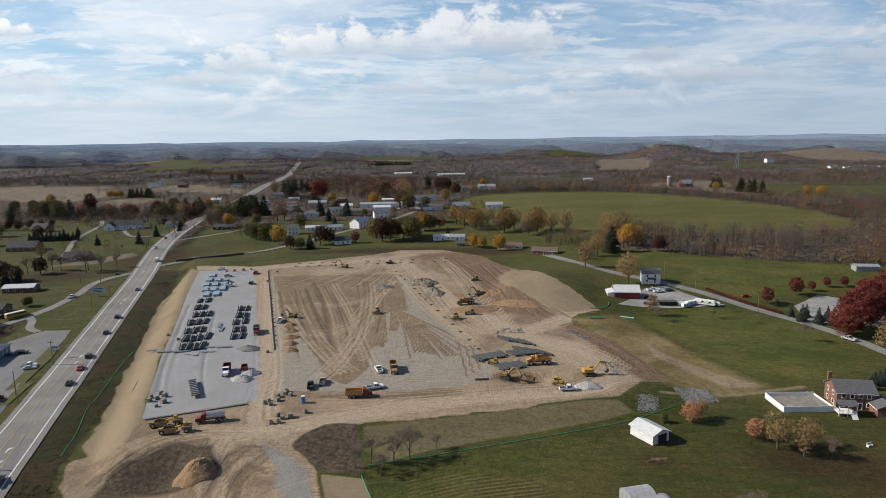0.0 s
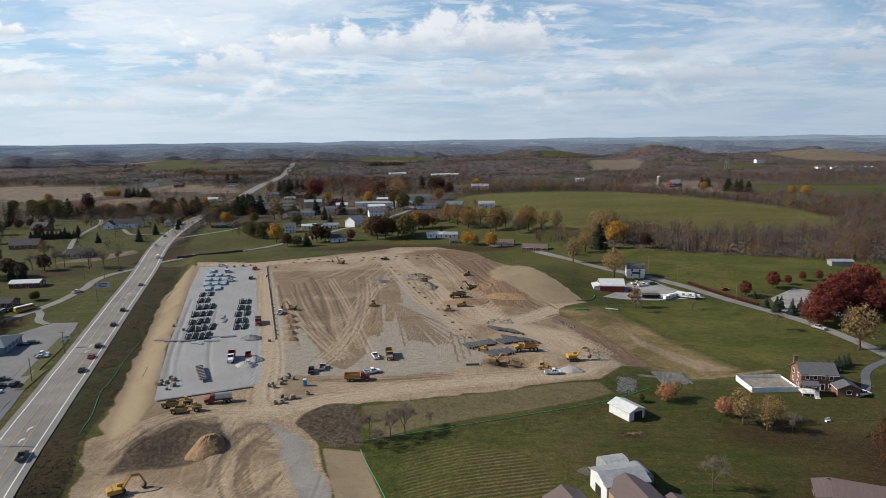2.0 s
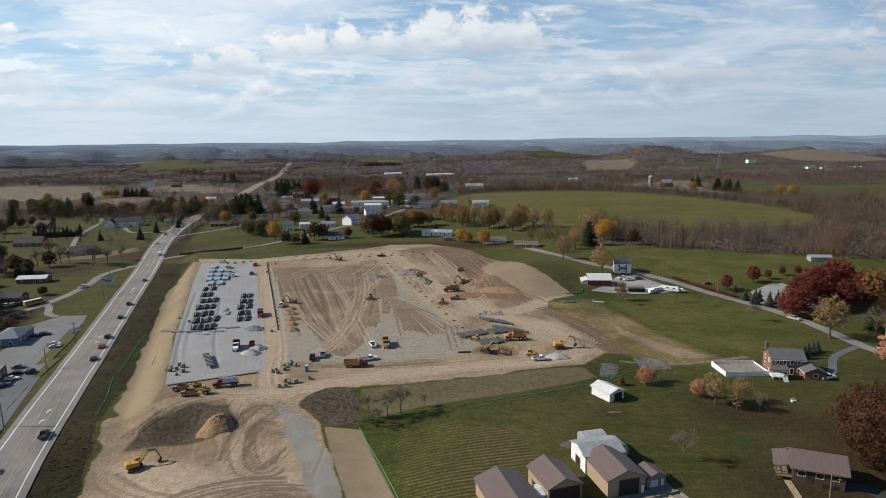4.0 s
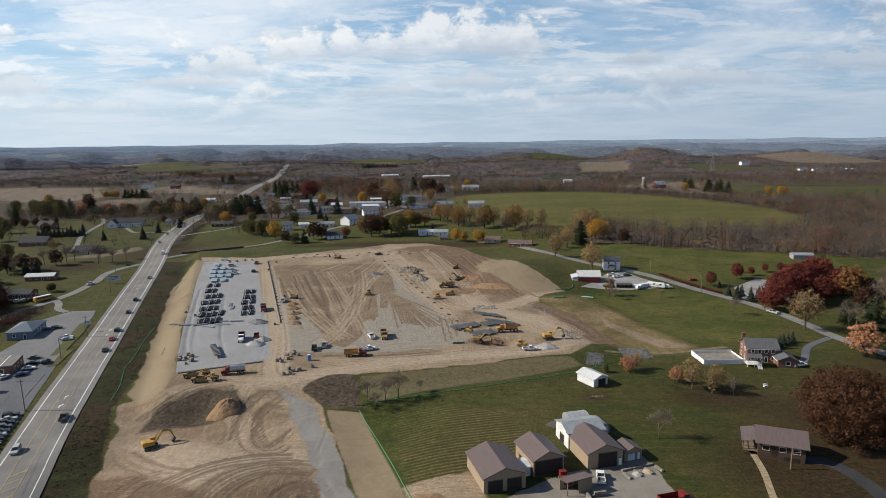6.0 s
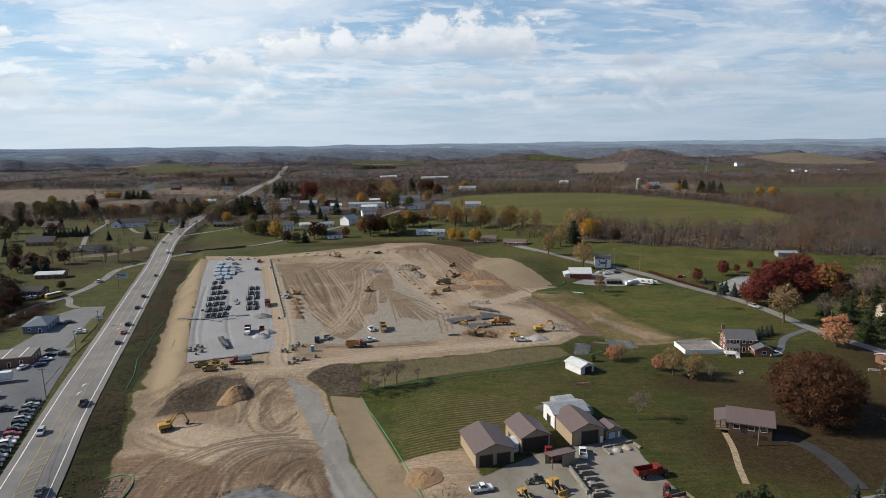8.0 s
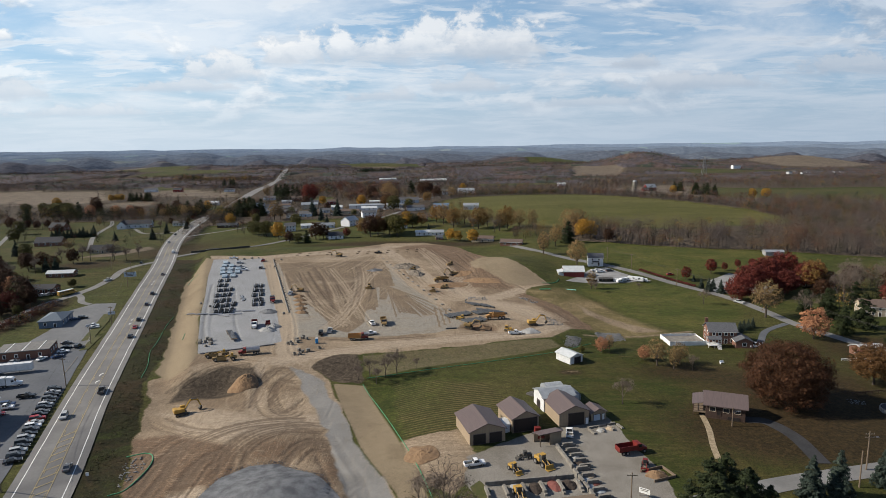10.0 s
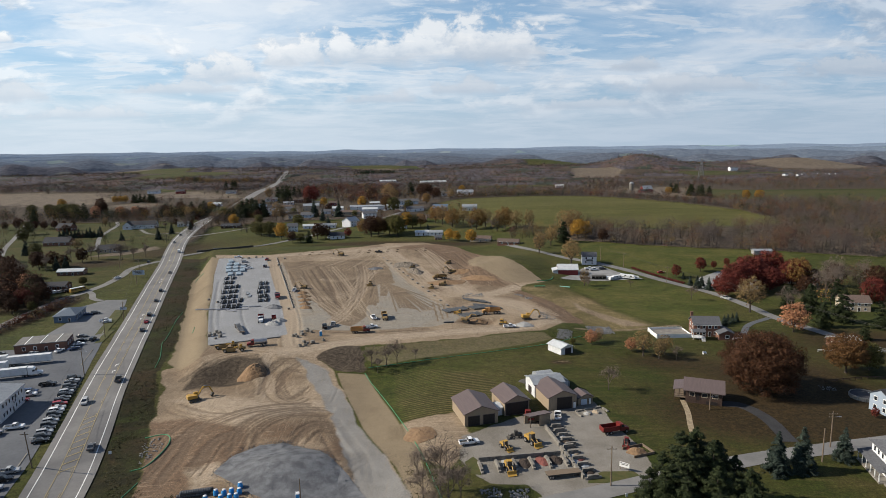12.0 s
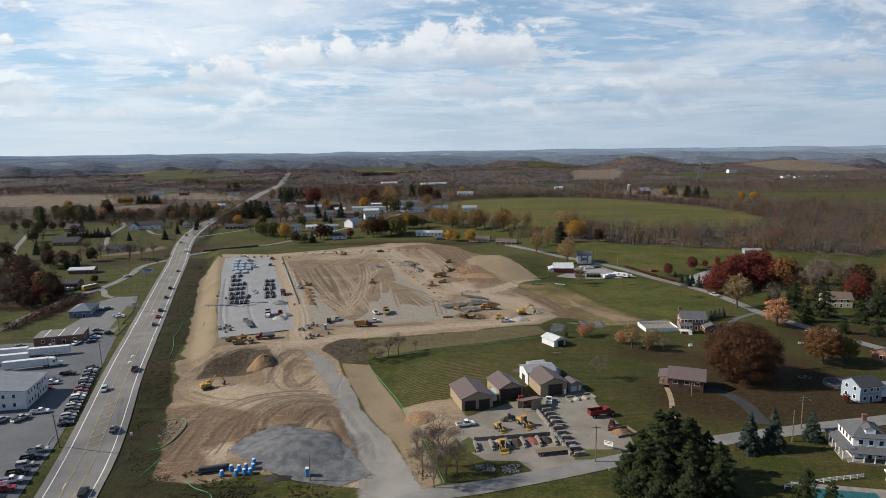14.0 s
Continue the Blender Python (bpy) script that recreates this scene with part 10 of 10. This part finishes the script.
bins("low concrete block bins in a stepped row", 39.0, 163.0, 100, 5, 3.4, 4.6)
bins("low concrete block bins behind the lean-to", 37.0, 181.0, 100, 4, 3.0, 5.5)
bins("low concrete bins beside the workshop yard", 42.0, 199.5, 20, 3, 3.2, 4.0, 1)
for x, y, rx, ry, h, mm, lb in ((25.5, 172.0, 2.0, 3.0, 0.7, RED_MULCH, "red stone chips in a block bin"), (20.5, 171.0, 2.0, 2.8, 0.8, BLACK_MULCH, "black mulch in a block bin"), (29.0, 172.5, 1.9, 3.0, 0.9, BLACK_MULCH, "dark mulch in a block bin"), (16, 171, 1.8, 2.5, 0.5, CHIP_PILE, "grey chips in a block bin"),
                                 (33.5, 173.0, 2.2, 3.0, 0.5, BLUE_CHIP, "pale blue-grey chips in a bin"), (36.5, 166.0, 1.6, 1.4, 0.6, BLACK_MULCH, "dark soil in a small bin"), (36.0, 169.5, 1.7, 1.3, 0.6, BLUE_CHIP, "blue-grey chips in a small bin"), (35.5, 173.0, 1.6, 1.3, 0.6, RED_MULCH, "brown chips in a small bin"), (35.0, 176.4, 1.6, 1.3, 0.6, SAND, "tan sand in a small bin"),
                                 (34, 183, 1.6, 1.3, 0.6, BLACK_MULCH, "dark mulch in a rear bin"), (33.5, 186.5, 1.6, 1.3, 0.6, CHIP_PILE, "grey chips in a rear bin"), (44.5, 202, 1.5, 1.6, 0.7, CHIP_PILE, "grey chips beside the workshop"), (47.5, 203, 1.5, 1.6, 0.7, SAND, "sand beside the workshop")):
    heap("gravel_mound", lb, x, y, rx, ry, h, mm, int(x * 7 + y), 8)
tb = thing("timber_bin", on(52.5, 176.5, 20), "timber-sided bin round a gravel heap", "storage bin")
for x_, y_, a, b in ((0, -2.6, 6.5, 0.2), (0, 2.6, 6.5, 0.2), (3.3, 0, 0.2, 5.2)):
    part("side_board", B(x_, y_, -0.1, a, b, 0.8), TIMBER, tb)

# poles, wires, signs
def pole(x, y, h=10.5, arms=1, lamp=False, lean=(0, 0), label="weathered timber utility pole with a crossarm", rz=0):
    ob = thing("utility_pole", on(x, y, rz), label, "utility pole", "utility poles")
    part("shaft", rod(bmesh.new(), (0, 0, -0.5), (lean[0], lean[1], h), 0.19, 0.13, 8), TIMBER, ob)
    for k in range(arms):
        arm = part("crossarm", B(lean[0], lean[1] - 0.18, h - 0.7 - 0.9 * k, 2.4, 0.12, 0.14), TIMBER, ob)
        for u in (-1.05, -0.4, 0.4, 1.05):
            part("insulator", rod(bmesh.new(), (lean[0] + u, lean[1] - 0.18, h - 0.56 - 0.9 * k), (lean[0] + u, lean[1] - 0.18, h - 0.36 - 0.9 * k), 0.06, 0.05, 6), CONCRETE, arm)
    if lamp:
        part("lamp_arm", rod(bmesh.new(), (0, 0, h - 1.6), (1.6, -0.3, h - 1.3), 0.05, 0.05, 6), RIM, ob)
        part("lamp_head", B(1.8, -0.35, h - 1.42, 0.7, 0.3, 0.16), RIM, ob)
    return (x + lean[0], y + lean[1], ground_z(x, y) + h - 0.45)


def wire(name, a, b, label, sag=0.9, r_=0.03):
    bm = bmesh.new()
    a, b = Vector(a), Vector(b)
    pts = [a.lerp(b, k / 8) - Vector((0, 0, sag * 4 * (k / 8) * (1 - k / 8))) for k in range(9)]
    tube(bm, pts, r_, 4)
    tagged(part(name, bm, CHASSIS, None, label), category="cable", group="overhead cables")


west = [pole(-115.5, 178, 10.5, 1, True, (-1.2, 0.4)), pole(-141.5, 251, 11, 1, True, (-0.3, 0)), pole(-159.5, 301, 9, 0, False), pole(-165.5, 331, 10, 1), pole(-199, 416, 10.5, 1), pole(-214, 452, 10.5, 1), pole(-237, 470, 10.5, 1)]
east = [pole(106, 177.5, 10.5, 2, True), pole(99, 169.5, 9.5, 0)]
pole(40.3, 159.0, 10.5, 1, label="timber utility pole on a grass island")
pole(83.5, 203.5, 6.0, 0, True, label="short yard lamp post by a driveway")
ridge = [pole(108, 441, 10, 1), pole(119, 424, 10, 1), pole(135, 388, 10, 1), pole(151, 352, 10, 1), pole(164, 304, 10, 1), pole(182, 246, 10, 1)]
for a, b in zip(ridge, ridge[1:]):
    for u in (-0.9, 0.9):
        wire("overhead_cable", (a[0] + u, a[1], a[2]), (b[0] + u, b[1], b[2]), "dark overhead cable between roadside poles")
for a, b in zip(west[3:], west[4:]):
    wire("overhead_cable", a, b, "dark overhead cable between roadside poles")
for a, b in zip(west[:2], west[1:4]):
    wire("overhead_cable", a, b, "dark overhead cable along the car park")
pole(-36.0, 156.0, 7.5, 0, label="thin timber pole beside the stone pile")


def sign(label, x, y, rz, w_, h_, z_, face, posts=2, bars=0):
    ob = thing("sign", on(x, y, rz), label, "sign", "")
    for k in range(posts):
        part("post", B((k - (posts - 1) / 2) * w_ * 0.8, 0.06, -0.3, 0.12, 0.12, z_ + h_ + 0.3), TIMBER, ob)
    pn = part("panel", B(0, -0.03, z_, w_, 0.08, h_), face, ob)
    for k in range(bars):
        part("lettering_bar", B(0, -0.075, z_ + h_ * (0.75 - 0.28 * k), w_ * (0.8 - 0.15 * k), 0.02, h_ * 0.12), CHASSIS, pn)


sign("pale billboard on posts beside a road", -209, 440, 15, 7.5, 3.2, 1.8, PALE_BLUE, 3, 3)
sign("white sign board at the yard entrance", 45.8, 166.5, -35, 2.6, 1.3, 0.9, TRIM, 2, 2)
sign("small white sign on a post by the lane", 42.3, 152.5, 10, 0.7, 0.9, 0.9, TRIM, 1)
sign("shop sign on poles in the car park", -169.5, 339, 20, 3.2, 1.6, 3.6, PALE_BLUE, 2, 2)
sign("yellow road sign beside the highway", -158, 368, 10, 0.9, 0.9, 1.6, LINE_Y, 1)
sign("small white road sign on the verge", -98.5, 187, 12, 0.8, 1.0, 1.4, TRIM, 1)
# guard rail by the side-road junction
gr = thing("guard_rail", pose(0, 0, 0), "grey steel guard rail along a side road", "guard rail")
gl = smooth_line([(-206, 515), (-190, 532), (-166, 548), (-150, 562)], 6)
for a, b in zip(gl, gl[1:]):
    part("rail", rod(bmesh.new(), (a[0], a[1], ground_z(*a) + 0.65), (b[0], b[1], ground_z(*b) + 0.65), 0.18, 0.18, 4), STEEL, gr)
    part("post", B(a[0], a[1], ground_z(*a) - 0.3, 0.15, 0.15, 0.95), TIMBER, gr)
# dark bar added for the guard rail's shadowy edge along the cross road
cw = thing("culvert_wall", on(-180, 532, 33), "dark bar for the rail and shadow edge beside the cross road", "wall")
part("wall", B(0, 0, -0.5, 46, 0.5, 1.6), CHASSIS, cw)
# garden bits
gb = thing("garden_bench", on(104, 257, 20), "white garden swing seat on the lawn", "bench")
part("seat", B(0, 0, 0.45, 1.8, 0.6, 0.08), TRIM, gb)
part("backrest", B(0, 0.3, 0.5, 1.8, 0.08, 0.6), TRIM, gb)
for s in (-1, 1):
    part("leg", B(s * 0.8, 0, 0, 0.1, 0.6, 0.46), TRIM, gb)
board_fence("low dark timber fence behind the oak", [(133, 225), (150, 228), (165, 226)], 1.0, BROWN_WOOD, 2.4, solid=False)
board_fence("white rail fence by a garden", [(150, 258), (160, 256)], 1.0, TRIM, 2.4, solid=False)
br = rubble("ring of stones on brown grass", [(128, 218), (133, 217), (134, 221), (129, 222)], 40, 0.3, 0.6, 9, "stone_ring")
hd = thing("hedge", pose(0, 0, 0), "low dark-red clipped hedge along the road", "hedge")
for k in range(30):
    u = k / 29
    x, y = 124 + 20 * u, 421 - 36 * u
    mesh_ = leaf_mesh("shrub", [(0, 0, 0.6), (0.5, 0.2, 0.5), (-0.4, -0.2, 0.5)], [0.7, 0.6, 0.6], 40, 0.22, 200 + k)
    s = leaf_part("shrub", mesh_, L_SHRUB, hd)
    s.matrix_basis = on(x, y, 0, 0, 1.2)
for k, (x, y) in enumerate(((89, 409), (91, 407), (86, 400), (88, 399), (90, 398.5))):
    ob = thing("bush", on(x, y, 40 * k, 0, 1.3), "dry brown bush at the farm yard edge", "bush", "dry bushes")
    leaf_part("foliage", leaf_mesh("foliage", [(0, 0, 0.6), (0.6, 0.3, 0.5), (-0.5, -0.2, 0.5)], [0.8, 0.7, 0.6], 60, 0.22, 300 + k), L_RUST, ob)
# rough vegetation on the verge and in the uncut corners
def tufts(name, label, pts, n, size, seed, material, skip=0.35):
    rs_ = np.random.RandomState(seed)
    x0, x1 = min(p[0] for p in pts), max(p[0] for p in pts)
    y0, y1 = min(p[1] for p in pts), max(p[1] for p in pts)
    xs_, ys_ = rs_.uniform(x0, x1, n), rs_.uniform(y0, y1, n)
    ok = (inside(xs_, ys_, pts, 1.0) > 0.5) & (fbm(xs_ / 9, ys_ / 9, 3) > skip + 0.25 * rs_.rand(n))
    xs_, ys_ = xs_[ok], ys_[ok]
    cen = [(x, y, ground_z(x, y) + 0.25 * size) for x, y in zip(xs_, ys_)]
    mesh = leaf_mesh(name, cen, [size * 1.1] * len(cen), 7, size * 0.42, seed, 0.35, 0.0, 0.5, 1.2)
    mesh.materials.append(material)
    return tagged(new(name, mesh), label, "rough grass", kind="stuff")


L_WEED = leafy("dry_verge_weeds", (0.020, 0.024, 0.006), (0.060, 0.046, 0.018))
tufts("verge_weeds", "rough brown-green weeds on the highway verge", [(-86, 158), (-100, 188), (-114, 226), (-134, 292), (-160, 376), (-190, 470), (-182, 500), (-164, 417), (-146, 364), (-122, 293), (-113, 252), (-97, 211), (-84, 175), (-70, 150)], 22000, 0.50, 31, L_WEED, 0.22)
tufts("verge_weeds", "rough weeds by the stone pile", [(-90, 158), (-66, 164), (-34, 152), (-20, 150), (-30, 138), (-80, 140)], 1500, 0.7, 32, L_WEED)
tufts("rough_grass", "rough brown grass round the bare trees", [(-36, 248), (-10, 255), (44, 272), (50, 268), (10, 250), (-30, 243)], 900, 0.4, 33, L_WEED)
tufts("rough_grass", "rough grass below the bare trees by the lane", [(-12, 172), (6, 168), (20, 158), (4, 148), (-8, 150)], 500, 0.4, 34, L_WEED)
tufts("rough_grass", "tangled weeds along the hedge bank", [(56, 272), (100, 258), (92, 250), (70, 256)], 600, 0.45, 35, L_WEED)
for ob in (BUNDLE, SHEETS, TUBES, PALLET, VAULT, BARREL, PIPE):
    for o in (*ob.children_recursive, ob):
        bpy.data.objects.remove(o)
